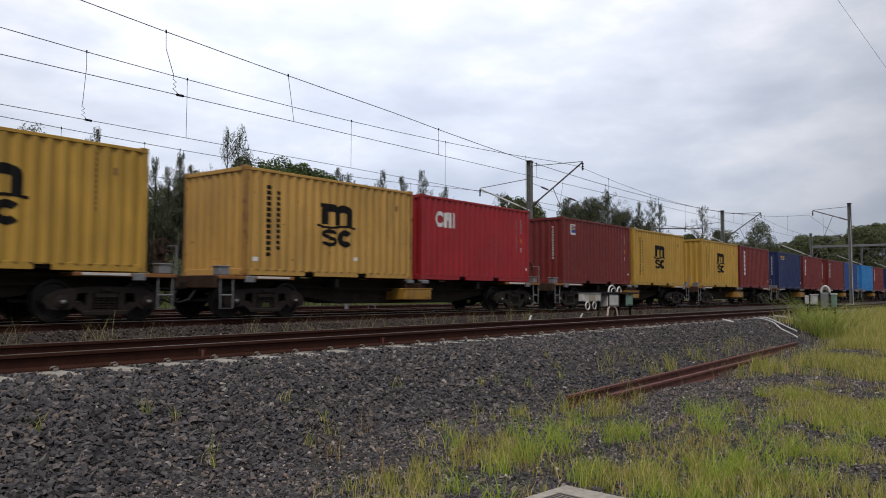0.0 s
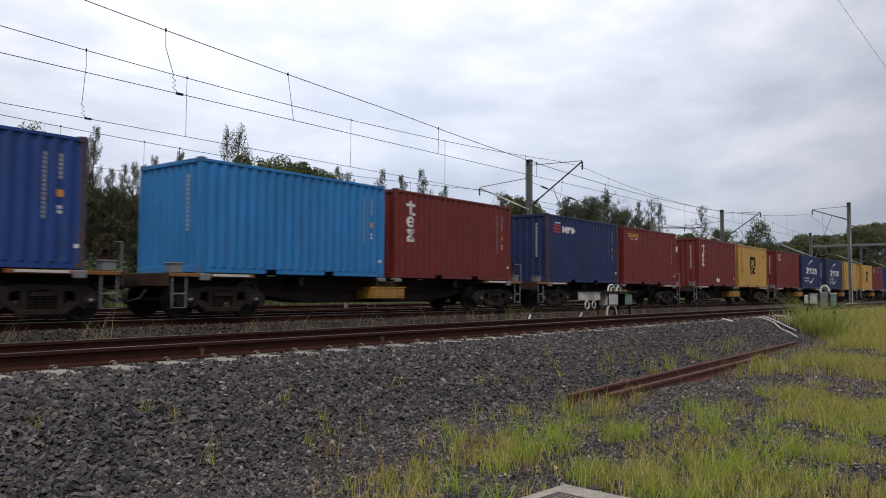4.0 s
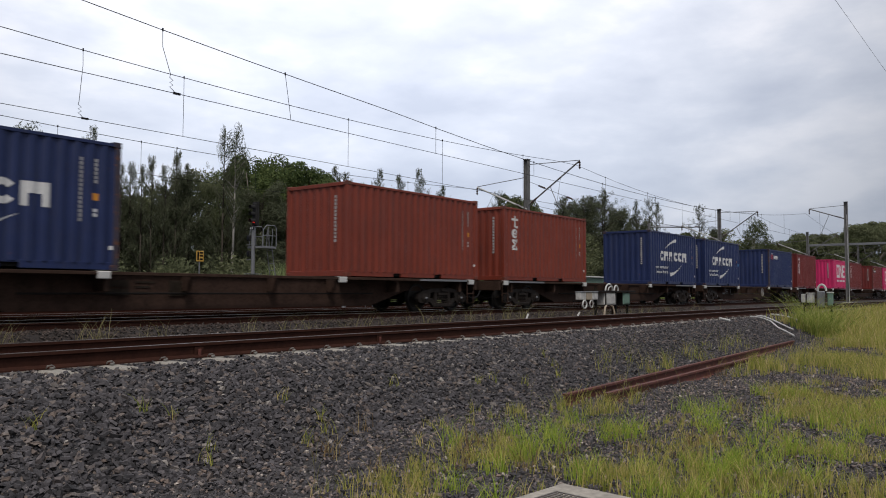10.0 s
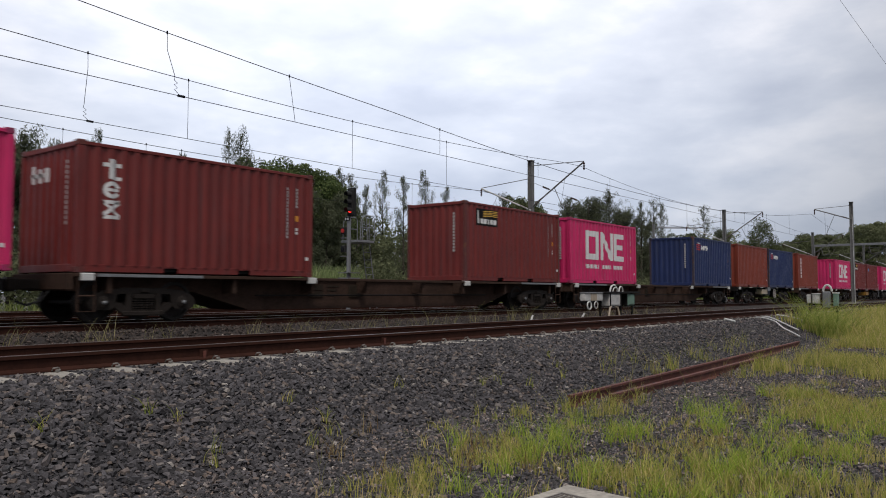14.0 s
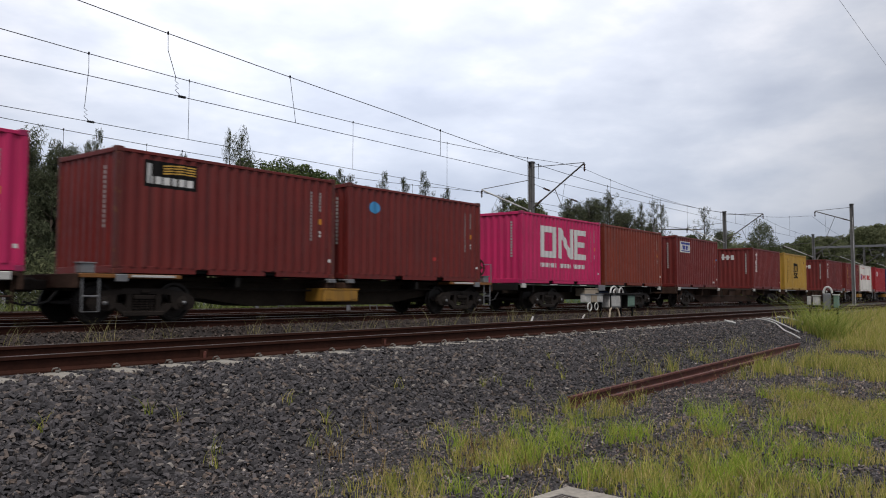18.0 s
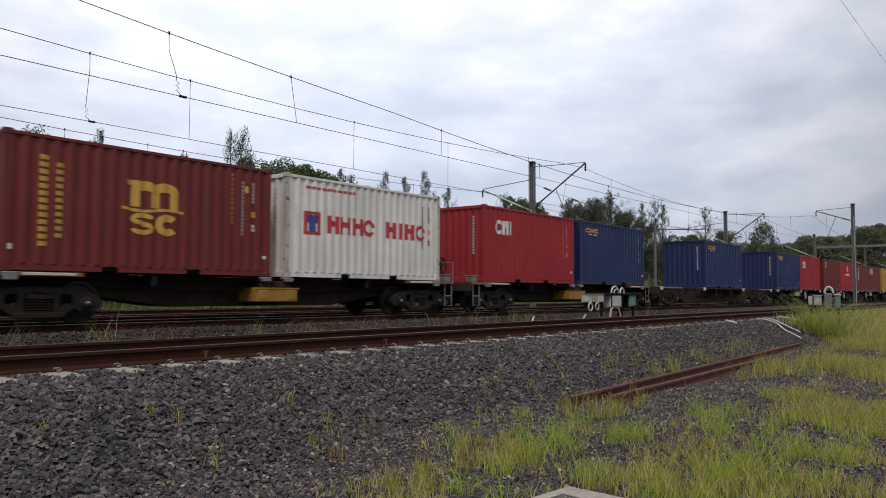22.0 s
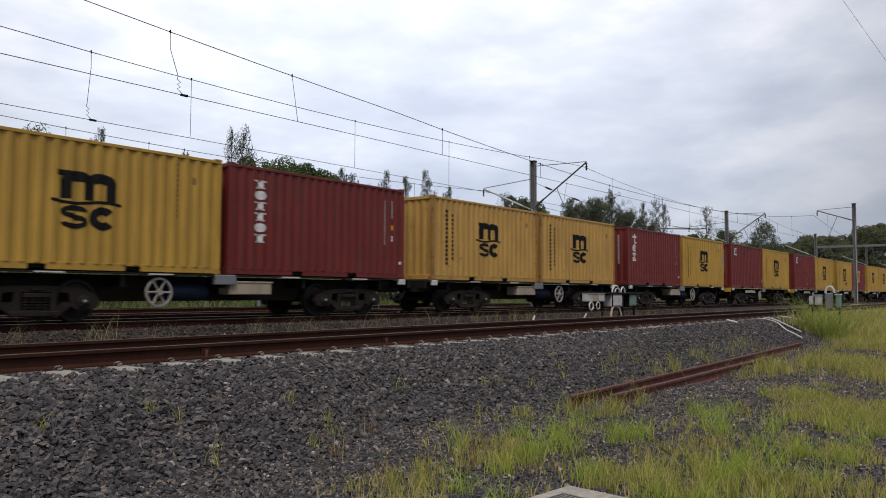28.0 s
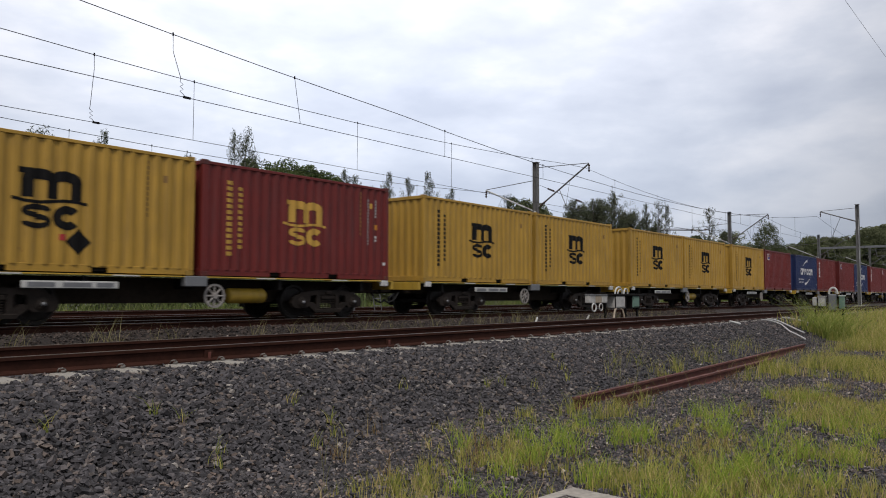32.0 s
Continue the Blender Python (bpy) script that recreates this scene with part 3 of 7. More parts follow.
def container_meshes(mat, rusted):
    """The panels and frame of one twenty-foot box, origin at the middle of its underside."""
    out = []
    for s in (-1, 1):
        m = Mesh()
        vs, fs = [], []
        for x, d in SIDE:
            vs += [(x, s * (1.208 - d), 0.15), (x, s * (1.208 - d), 2.50)]
        for i in range(len(SIDE) - 1):
            q = (2 * i, 2 * i + 2, 2 * i + 3, 2 * i + 1)
            fs.append(q if s < 0 else q[::-1])
        out.append(("side_wall", m.add(vs, fs)))
        m = Mesh()
        vs, fs = [], []
        for y, d in END:
            vs += [(s * (3.0 - d), y, 0.15), (s * (3.0 - d), y, 2.50)]
        for i in range(len(END) - 1):
            q = (2 * i, 2 * i + 2, 2 * i + 3, 2 * i + 1)
            fs.append(q if s > 0 else q[::-1])
        out.append(("end_wall", m.add(vs, fs)))
        out.append(("top_rail", Mesh().box(-2.93, 2.93, min(s * 1.215, s * 1.15), max(s * 1.215, s * 1.15), 2.49, 2.56, 0.008)))
        b = Mesh()
        for x0, x1 in ((-2.93, -1.12), (-0.78, 0.78), (1.12, 2.93)):
            b.box(x0, x1, min(s * 1.19, s * 1.12), max(s * 1.19, s * 1.12), 0.02, 0.17, 0.006)
        for x0, x1 in ((-1.12, -0.78), (0.78, 1.12)):
            b.box(x0, x1, min(s * 1.188, s * 1.12), max(s * 1.188, s * 1.12), 0.125, 0.165)
        out.append(("bottom_rail", b))
        e = Mesh().box(min(s * 3.02, s * 2.94), max(s * 3.02, s * 2.94), -1.13, 1.13, 2.47, 2.57, 0.008)
        out.append(("top_end_rail", e))
        out.append(("end_sill", Mesh().box(min(s * 3.02, s * 2.94), max(s * 3.02, s * 2.94), -1.13, 1.13, 0.02, 0.17, 0.008)))
        for q in (-1, 1):
            x0, x1 = sorted((s * 3.024, s * 2.90))
            y0, y1 = sorted((q * 1.216, q * 1.12))
            out.append(("corner_post", Mesh().box(x0, x1, y0, y1, 0.11, 2.48, 0.012)))
            for z0, z1 in ((0.0, 0.118), (2.473, 2.591)):
                x0, x1 = sorted((s * 3.029, s * 2.851))
                y0, y1 = sorted((q * 1.219, q * 1.057))
                out.append(("corner_casting", Mesh().box(x0, x1, y0, y1, z0, z1, 0.012)))
    roof = Mesh()
    pts = wave(-2.93, 2.93)
    vs, fs = [], []
    for x, d in pts:
        vs += [(x, -1.16, 2.555 - d * 0.5), (x, 1.16, 2.555 - d * 0.5)]
    fs = [(2 * i, 2 * i + 2, 2 * i + 3, 2 * i + 1) for i in range(len(pts) - 1)]
    out.append(("roof", roof.add(vs, fs)))
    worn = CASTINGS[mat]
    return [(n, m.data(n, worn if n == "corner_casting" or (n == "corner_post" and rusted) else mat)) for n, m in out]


FLOOR = Mesh().box(-2.93, 2.93, -1.12, 1.12, 0.05, 0.14)
FLOOR = FLOOR.data("underfloor", STEEL)


class Marks(Mesh):
    """Flat signs that follow the folds of the near side wall."""

    def area(self, x0, x1, lo, hi, n=1):
        inside = SIDE_X[(SIDE_X > x0 + 1e-4) & (SIDE_X < x1 - 1e-4)]
        xs = np.unique(np.concatenate([np.linspace(x0, x1, n + 1), inside]))
        low = lo if callable(lo) else (lambda x: lo)
        high = hi if callable(hi) else (lambda x: hi)
        vs = []
        for x in xs:
            y = side_y(x) - 0.005
            vs += [(x, y, low(x)), (x, y, high(x))]
        return self.add(vs, [(2 * i, 2 * i + 2, 2 * i + 3, 2 * i + 1) for i in range(len(xs) - 1)])

    def ring(self, cx, cz, rx, rz, w, a0=-180, a1=180):
        """A rounded band about a centre, open between two angles of its right side."""
        vs, n, k = [], 56, 4
        for i in range(n + 1):
            a = radians(a0 + (a1 - a0) * i / n)
            for j in range(k + 1):
                x, z = cx + (rx - w * j / k) * math.cos(a), cz + (rz - w * j / k) * math.sin(a)
                vs.append((x, side_y(x) - 0.008, z))
        q = k + 1
        return self.add(vs, [(i * q + j + 1, i * q + j, (i + 1) * q + j, (i + 1) * q + j + 1) for i in range(n) for j in range(k)])

    def column(self, x0, x1, z0, z1, n, fill=0.72):
        """A column of n short bars, for lettering set one sign under another."""
        k = (z1 - z0) / n
        for i in range(n):
            self.area(x0, x1, z0 + i * k, z0 + (i + fill) * k)
        return self

    def line(self, x0, x1, z0, z1, n, fill=0.75):
        k = (x1 - x0) / n
        for i in range(n):
            self.area(x0 + i * k, x0 + (i + fill) * k, z0, z1)
        return self


def words(text, x0, x1, z):
    """Plain lettering in the built-in font, flat on the outer folds of the near side."""
    cu = bpy.data.curves.new("lettering", "FONT")
    cu.body, cu.size, cu.offset = text, 0.2, 0.004
    ob = new("lettering", cu)
    me = bpy.data.meshes.new_from_object(ob.evaluated_get(bpy.context.evaluated_depsgraph_get()))
    bpy.data.objects.remove(ob)
    bpy.data.curves.remove(cu)
    far = max(v.co.x for v in me.vertices)
    m = Marks()
    m.add([(x0 + v.co.x * (x1 - x0) / far, -1.215, z + v.co.y) for v in me.vertices], [tuple(p.vertices) for p in me.polygons])
    bpy.data.meshes.remove(me)
    return m


def emblem_arches(mat):
    a = Marks()
    for cx in (-0.24, 0.22):
        a.ring(cx, 1.70, 0.325, 0.225, 0.20, 0, 180)
    for x in (-0.56, -0.11, 0.345):
        a.area(x, x + 0.20, 1.38, 1.71)
    a.area(-0.64, -0.38, 1.81, 1.92)
    a.area(-0.74, 0.66, lambda x: 1.30 + 0.03 * math.sin(x * 5), lambda x: 1.36 + 0.03 * math.sin(x * 5), 14)
    a.ring(-0.29, 1.135, 0.26, 0.125, 0.10, 10, 275)
    a.ring(-0.29, 0.945, 0.26, 0.135, 0.10, -170, 95)
    a.ring(0.27, 1.04, 0.26, 0.23, 0.15, 40, 320)
    b = Marks().column(-2.38, -2.21, 0.48, 2.23, 13, 0.66).column(-2.07, -1.93, 0.65, 2.12, 11, 0.6)
    c = Marks().column(1.89, 1.95, 1.2, 2.40, 11, 0.7).area(2.28, 2.36, 1.95, 2.10)
    return [("emblem", a, mat), ("lettering_column", b, mat), ("number_column", c, M_FADED if mat is M_BLACK else mat)]


def stacked(mat, rows, x0, x1, z0, z1):
    k = (z1 - z0) / rows
    m = Marks()
    for i in range(rows):
        b = z0 + i * k
        if i % 3 == 1:
            m.ring((x0 + x1) / 2, b + 0.39 * k, (x1 - x0) / 2 - 0.02, 0.40 * k, 0.11)
            continue
        m.area((x0 + x1) / 2 - 0.07, (x0 + x1) / 2 + 0.07, b, b + 0.78 * k)
        m.area(x0 + 0.09, x1 - 0.09, b, b + 0.12 * k)
        m.area(x0 + 0.02, x1 - 0.02, b + 0.64 * k, b + 0.78 * k)
    return [("lettering_column", m, mat)]


def numbers(mat):
    """The number columns that nearly every box carries by its end, with small stickers."""
    a = Marks().column(2.17, 2.25, 0.95, 2.22, 15, 0.78).column(2.48, 2.55, 1.72, 2.22, 6, 0.78)
    return [("number_column", a, M_NUM if mat is M_WHITE else mat), ("sticker", Marks().area(2.44, 2.58, 1.38, 1.52), M_ORNG), ("sticker", Marks().column(2.46, 2.56, 1.06, 1.24, 2), mat),
            ("sticker", Marks().area(2.82, 2.92, 0.42, 0.5), M_WHITE)]


def emblem(kind):
    if kind == "arches":
        return emblem_arches(M_BLACK)
    if kind == "gold_arches":
        return emblem_arches(M_GOLD) + numbers(M_WHITE)
    if kind == "blocks":
        m = Marks().ring(-2.14, 1.88, 0.24, 0.24, 0.12, 30, 330).area(-1.92, -1.80, 1.64, 2.10).area(-1.80, -1.68, 1.86, 2.12).area(-1.68, -1.56, 1.64, 2.12).area(-1.50, -1.36, 1.64, 2.12)
        return [("emblem", m, M_WHITE)] + numbers(M_WHITE)
    if kind == "stack_six":
        return stacked(M_WHITE, 6, -2.34, -1.92, 0.78, 2.31) + numbers(M_WHITE)
    if kind == "stack_three":
        m = Marks().area(-2.38, -2.24, 1.88, 2.28).area(-2.50, -2.12, 2.12, 2.20).area(-2.30, -2.12, 1.86, 1.93)
        m.ring(-2.31, 1.66, 0.18, 0.17, 0.08, 20, 330).area(-2.46, -2.16, 1.63, 1.69)
        m.area(-2.48, -2.14, 1.08, 1.15).area(-2.48, -2.14, 1.38, 1.45).area(-2.48, -2.14, lambda x: 1.10 + (x + 2.48) * 0.8, lambda x: 1.20 + (x + 2.48) * 0.8, 4)
        m.area(-2.48, -2.14, lambda x: 1.38 - (x + 2.48) * 0.8, lambda x: 1.44 - (x + 2.48) * 0.8, 4)
        return [("lettering_column", m, M_WHITE)] + numbers(M_WHITE)
    if kind == "gold_line":
        m = Marks()
        for i in range(5):
            m.ring(-2.42 + 0.22 * i, 2.20, 0.115, 0.09, 0.05, 15 + 10 * i, 345)
        return [("lettering", m, M_GOLD), ("underline", Marks().line(-2.3, -2.05, 2.02, 2.06, 2), M_WHITE), ("underline", Marks().area(-2.05, -1.88, 2.0, 2.06), M_RED),
                ("underline", Marks().line(-1.85, -1.55, 2.02, 2.06, 4), M_WHITE)] + numbers(M_WHITE)
    if kind == "frame_bars":
        ring = Marks().area(-1.78, -1.50, 0.98, 2.15).area(-0.86, -0.58, 0.98, 2.15).area(-1.50, -0.86, 0.98, 1.22).area(-1.50, -0.86, 1.92, 2.15)
        slant = Marks().area(-0.44, -0.18, 0.98, 2.15).area(0.44, 0.70, 0.98, 2.15).area(-0.18, 0.44, lambda x: 1.72 - (x + 0.18) * 1.2, lambda x: 2.13 - (x + 0.18) * 1.2, 4)
        comb = Marks().area(0.82, 1.08, 0.98, 2.15).area(1.08, 1.78, 0.98, 1.20).area(1.08, 1.70, 1.47, 1.68).area(1.08, 1.78, 1.94, 2.15)
        return [("emblem_frame", ring, M_WHITE), ("emblem_slant", slant, M_WHITE), ("emblem_comb", comb, M_WHITE), ("lettering", Marks().line(-1.78, -0.55, 0.62, 0.78, 8).line(-0.35, 0.55, 0.62, 0.78, 7).line(0.72, 1.75, 0.62, 0.78, 7), M_WHITE)] + numbers(M_WHITE)
    if kind in ("crescents", "crescents_framed", "crescents_high"):
        back = -2.12 if kind == "crescents_framed" else -2.38
        arc = lambda q: math.sin(max(0.0, q) * 1.02)
        out = [("crescent", Marks().area(-1.29, 0.27, lambda x: 1.72 + 0.40 * arc(x + 1.29), lambda x: 1.73 + 0.40 * arc(x + 1.29) + 0.17 * ((x + 1.29) / 1.56) ** 1.2, 16), M_WHITE),
               ("crescent", Marks().area(-0.51, 1.05, lambda x: 1.00 - 0.42 * arc(1.05 - x) - 0.17 * ((1.05 - x) / 1.56) ** 1.2, lambda x: 1.01 - 0.42 * arc(1.05 - x), 16), M_WHITE)]
        for i, (x, w) in enumerate(((-1.82, 0.44), (-1.31, 0.54), (-0.71, 0.48), (-0.02, 0.48), (0.54, 0.48), (1.09, 0.56))):
            m = Marks()
            if i in (0, 3, 4):
                m.ring(x + w / 2, 1.40, w / 2, 0.24, 0.13, 35, 325)
            else:
                m.area(x, x + 0.14, 1.16, 1.62).area(x + w - 0.16, x + w - 0.02, 1.16, 1.62).area(x + 0.14, x + w - 0.16, 1.40, 1.62)
            out.append(("emblem_block", m, M_WHITE))
        if kind == "crescents_high":
            return out + [("lettering", Marks().line(-2.40, -1.25, 2.14, 2.26, 11, 0.8).line(-2.40, -1.65, 1.95, 2.07, 7, 0.8), M_WHITE)] + numbers(M_WHITE)
        out += [("lettering", words("eco container", back - 0.02, back + 1.55, 0.78), M_WHITE), ("lettering", words("bamboo flooring", back + 0.07, back + 1.5, 0.55), M_WHITE)] + numbers(M_WHITE)
        if kind == "crescents_framed":
            f = Marks().area(-2.25, -0.45, 0.44, 0.47).area(-2.25, -0.45, 1.02, 1.05).area(-2.25, -2.22, 0.44, 1.05).area(-0.48, -0.45, 0.44, 1.05)
            out.append(("lettering_frame", f, M_WHITE))
        return out
    if kind == "red_line":
        m = Marks()
        for i, x in enumerate((-1.62, -1.18, -0.72, -0.28, 0.62, 1.18, 1.42, 1.92)):
            if i in (3, 7):
                m.ring(x + 0.2, 1.40, 0.22, 0.23, 0.10, 10, 330)
            elif i == 5:
                m.area(x, x + 0.11, 1.17, 1.63)
            else:
                m.area(x, x + 0.12, 1.17, 1.63).area(x + 0.28, x + 0.40, 1.17, 1.63)
                m.area(x + 0.12, x + 0.28, lambda q: 1.36, lambda q: 1.50)
        return [("lettering", m, M_RED), ("emblem", Marks().area(-2.43, -1.86, 1.10, 1.18).area(-2.43, -1.86, 1.61, 1.69).area(-2.43, -2.33, 1.18, 1.61).area(-1.96, -1.86, 1.18, 1.61), M_RED),
                ("emblem_core", Marks().area(-2.24, -2.05, 1.18, 1.40).area(-2.33, -1.96, 1.40, 1.60), M_BLUE), ("lettering", Marks().line(-2.39, -0.61, 2.26, 2.33, 16), M_RED)] + numbers(M_BLACK)
    if kind == "flag_line":
        f = Marks()
        for i in range(3):
            f.area(-2.46, -1.98, lambda x, i=i: 1.92 + 0.12 * i - 0.08 * (x + 2.46), lambda x, i=i: 1.98 + 0.12 * i - 0.08 * (x + 2.46), 2)
        w = Marks().area(-1.84, -1.74, 1.92, 2.16).area(-1.58, -1.48, 1.92, 2.16).area(-1.74, -1.58, 1.98, 2.1).area(-1.40, -1.30, 1.92, 2.04).area(-1.46, -1.18, 2.04, 2.16).area(-1.08, -0.97, 1.92, 2.16).area(-0.97, -0.76, 1.99, 2.09)
        return [("emblem", f, M_RED), ("lettering", w, M_WHITE), ("emblem_field", Marks().area(-2.40, -1.98, 2.25, 2.29), M_WHITE)] + numbers(M_WHITE)
    if kind == "dark_panel":
        y = Marks()
        for i in range(4):
            y.area(-1.95, -1.18, lambda x, i=i: 2.12 + 0.055 * i + 0.04 * math.sin((x + 1.95) * 3), lambda x, i=i: 2.15 + 0.055 * i + 0.04 * math.sin((x + 1.95) * 3), 6)
        p = Marks().area(-2.40, -1.13, 1.83, 2.39)
        for v in range(len(p.v)):
            p.v[v] = (p.v[v][0], p.v[v][1] + 0.003, p.v[v][2])
        return [("panel", p, M_BLACK), ("panel_waves", y, M_GOLD), ("lettering", Marks().line(-2.32, -1.2, 1.90, 2.06, 6).area(-2.34, -2.22, 1.9, 2.32), M_WHITE)] + numbers(M_WHITE)
    if kind == "light_panel":
        p = Marks().area(-2.44, -1.16, 1.77, 2.33)
        for v in range(len(p.v)):
            p.v[v] = (p.v[v][0], p.v[v][1] + 0.003, p.v[v][2])
        return [("panel", p, M_WHITE), ("panel_band", Marks().area(-2.38, -1.22, 2.18, 2.28).area(-2.38, -1.22, 1.82, 1.87), M_BLUE), ("lettering", Marks().line(-2.3, -1.3, 1.92, 2.12, 6), M_BLUE)] + numbers(M_WHITE)
    if kind == "small_square":
        p = Marks().area(-2.40, -1.97, 1.92, 2.33)
        for v in range(len(p.v)):
            p.v[v] = (p.v[v][0], p.v[v][1] + 0.003, p.v[v][2])
        b = Marks().area(-2.36, -2.01, 2.0, 2.29)
        g = Marks()
        for i in range(2):
            g.area(-2.32, -2.05, lambda x, i=i: 2.08 + 0.10 * i + 0.25 * (x + 2.32), lambda x, i=i: 2.13 + 0.10 * i + 0.25 * (x + 2.32), 2)
        for v in range(len(g.v)):
            g.v[v] = (g.v[v][0], g.v[v][1] - 0.003, g.v[v][2])
        return [("panel", p, M_WHITE), ("panel_field", b, M_BLUE), ("panel_stripes", g, M_GOLD)] + numbers(M_WHITE)
    if kind == "round":
        return [("emblem", Marks().ring(0.0, 1.97, 0.30, 0.23, 0.09).area(-0.1, 0.12, 1.82, 2.1), M_WHITE), ("lettering", Marks().line(-0.88, 0.94, 1.36, 1.56, 8), M_WHITE)] + numbers(M_WHITE)
    if kind == "blue_dot":
        return [("emblem", Marks().ring(-2.0, 2.0, 0.2, 0.17, 0.19), M_CYAN)] + numbers(M_WHITE)
    return numbers(M_WHITE)


EMBLEMS = {}
BOXES = {}
END_MARK = Mesh()
for _i in range(13):
    END_MARK.box(-3.006, -3.002, -0.79, -0.71, 0.95 + _i * 0.1, 1.02 + _i * 0.1)
END_MARK = END_MARK.data("end_number_column", M_NUM)
END_LET = Mesh().box(-3.006, -3.002, 0.22, 0.78, 1.97, 2.05).box(-3.006, -3.002, 0.60, 0.74, 1.85, 2.22).box(-3.006, -3.002, 0.30, 0.46, 1.85, 2.14).box(-3.006, -3.002, -0.02, 0.18, 1.85, 2.14).data("end_lettering", M_WHITE)
WORDS = {"arches": "with a black arched emblem", "gold_arches": "with a gold arched emblem", "blocks": "with white block emblem", "stack_six": "with six stacked white marks",
         "stack_three": "with three stacked white marks", "gold_line": "with a yellow rounded emblem line", "frame_bars": "with a large white frame-and-bars emblem",
         "crescents": "with white crescents and blocks", "crescents_framed": "with white crescents and framed lettering", "crescents_high": "with white crescents and small upper lettering", "red_line": "with red lettering and streaks of rust",
         "flag_line": "with a red flag emblem", "dark_panel": "with a black and yellow panel", "light_panel": "with a pale panel", "small_square": "with a small blue square emblem",
         "round": "with a round white emblem", "blue_dot": "with a round blue sticker", "": "without an emblem"}


# small signs that single boxes carry: name, x0, x1, z0, z1, material, label
EXTRA = {568.87: [("sticker", 0.75, 0.88, 0.70, 0.82, M_RED, "small red sticker"), ("sticker", 0.40, 0.66, 0.38, 0.52, M_GOLD, "small yellow sticker")],
         582.68: [("diamond", 0.27, 0.74, 0.33, 0.86, M_BLACK, "black diamond hazard sign"), ("sticker", 0.13, 0.27, 0.61, 0.73, M_RED, "small bright red sticker")],
         575.08: [("diamond", 2.75, 2.93, 0.35, 0.75, M_BLACK, "black diamond hazard sign")],
         547.88: [("sticker", 2.72, 2.92, 1.40, 1.62, M_CYAN, "blue sticker")], 372.2: [("sticker", 2.78, 2.94, 1.50, 1.60, M_CYAN, "bluish-green sticker"), ("sticker", 2.2, 2.5, 0.25, 0.34, M_WHITE, "pale sticker")],
         176.15: [("scrape", -1.75 + 0.58 * k, -1.75 + 0.58 * k + (0.55, 0.40, 0.62, 0.50, 0.58, 0.36)[k], (1.22, 1.30, 1.24, 1.33, 1.28, 1.36)[k], (1.29, 1.36, 1.33, 1.38, 1.36, 1.41)[k], BROWN, "rusty scrape along the side") for k in range(6)]
                 + [("scrape", -1.72 + 0.66 * k, -1.685 + 0.66 * k, (0.98, 1.12, 1.05, 1.16, 1.10, 1.02)[k], 1.40, BROWN, "rusty run from the scrape") for k in range(6)],
         11.07: [("sticker", -2.75, -2.6, 0.35, 0.45, M_WHITE, "pale sticker"), ("sticker", 0.62, 0.72, 0.46, 0.56, M_WHITE, "pale sticker")],
         349.6: [("sticker", 0.6, 0.72, 0.62, 0.72, M_RED, "small red sticker")], 230.35: [("sticker", 2.8, 2.93, 1.2, 1.34, M_CYAN, "blue sticker")],
         412.0: [("sticker", -2.9, -2.82, 0.4, 0.5, M_WHITE, "pale sticker")], 115.99: [("sticker", -0.2, 0.2, 0.25, 0.45, M_WHITE, "torn white sticker")]}


def container(s, mat, colour, kind):
    rusted = mat in (OLDYEL, CREAM, BLUE) or kind in ("flag_line", "dark_panel", "crescents_framed", "crescents_high")
    if (mat, rusted) not in BOXES:
        BOXES[mat, rusted] = container_meshes(mat, rusted)
    box = thing("shipping_container", f"{colour} corrugated shipping container {WORDS[kind]}", "container", "containers on the freight train")
    for n, me in BOXES[mat, rusted]:
        part(n, me, None, box)
    part("underfloor", FLOOR, None, box, "dark steel underfloor")
    if kind not in EMBLEMS:
        EMBLEMS[kind] = [(n, m.data(n, mm)) for n, m, mm in emblem(kind)]
    for n, me in EMBLEMS[kind]:
        tagged(part(n, me, None, box), kind="stuff" if "lettering" in n or "number" in n else "")
    if kind not in ("arches", "gold_arches"):
        tagged(part("end_number_column", END_MARK, None, box), kind="stuff")
    if kind == "stack_three":
        tagged(part("end_lettering", END_LET, None, box), kind="stuff")
    ROLLING.append((box, SPREAD * (s + CL / 2), DECK))
    for n, x0, x1, z0, z1, mm, lab in EXTRA.get(s, ()):
        if n == "scrape":
            wave_ = lambda x: z0 + 0.035 * math.sin(11 * x + s) + 0.02 * math.sin(29 * x)
            part(n, Marks().area(x0, x1, wave_, lambda x: wave_(x) + (z1 - z0) * (0.55 + 0.4 * math.sin(17 * x)), 14), mm, box, lab)
            continue
        part(n, Marks().area(x0, x1, z0, z1) if n != "diamond" else Marks().area(x0, x1, lambda x: z0 + (z1 - z0) * abs((x - x0) / (x1 - x0) - 0.5), lambda x: z1 - (z1 - z0) * abs((x - x0) / (x1 - x0) - 0.5), 2), mm, box, lab)
    return box


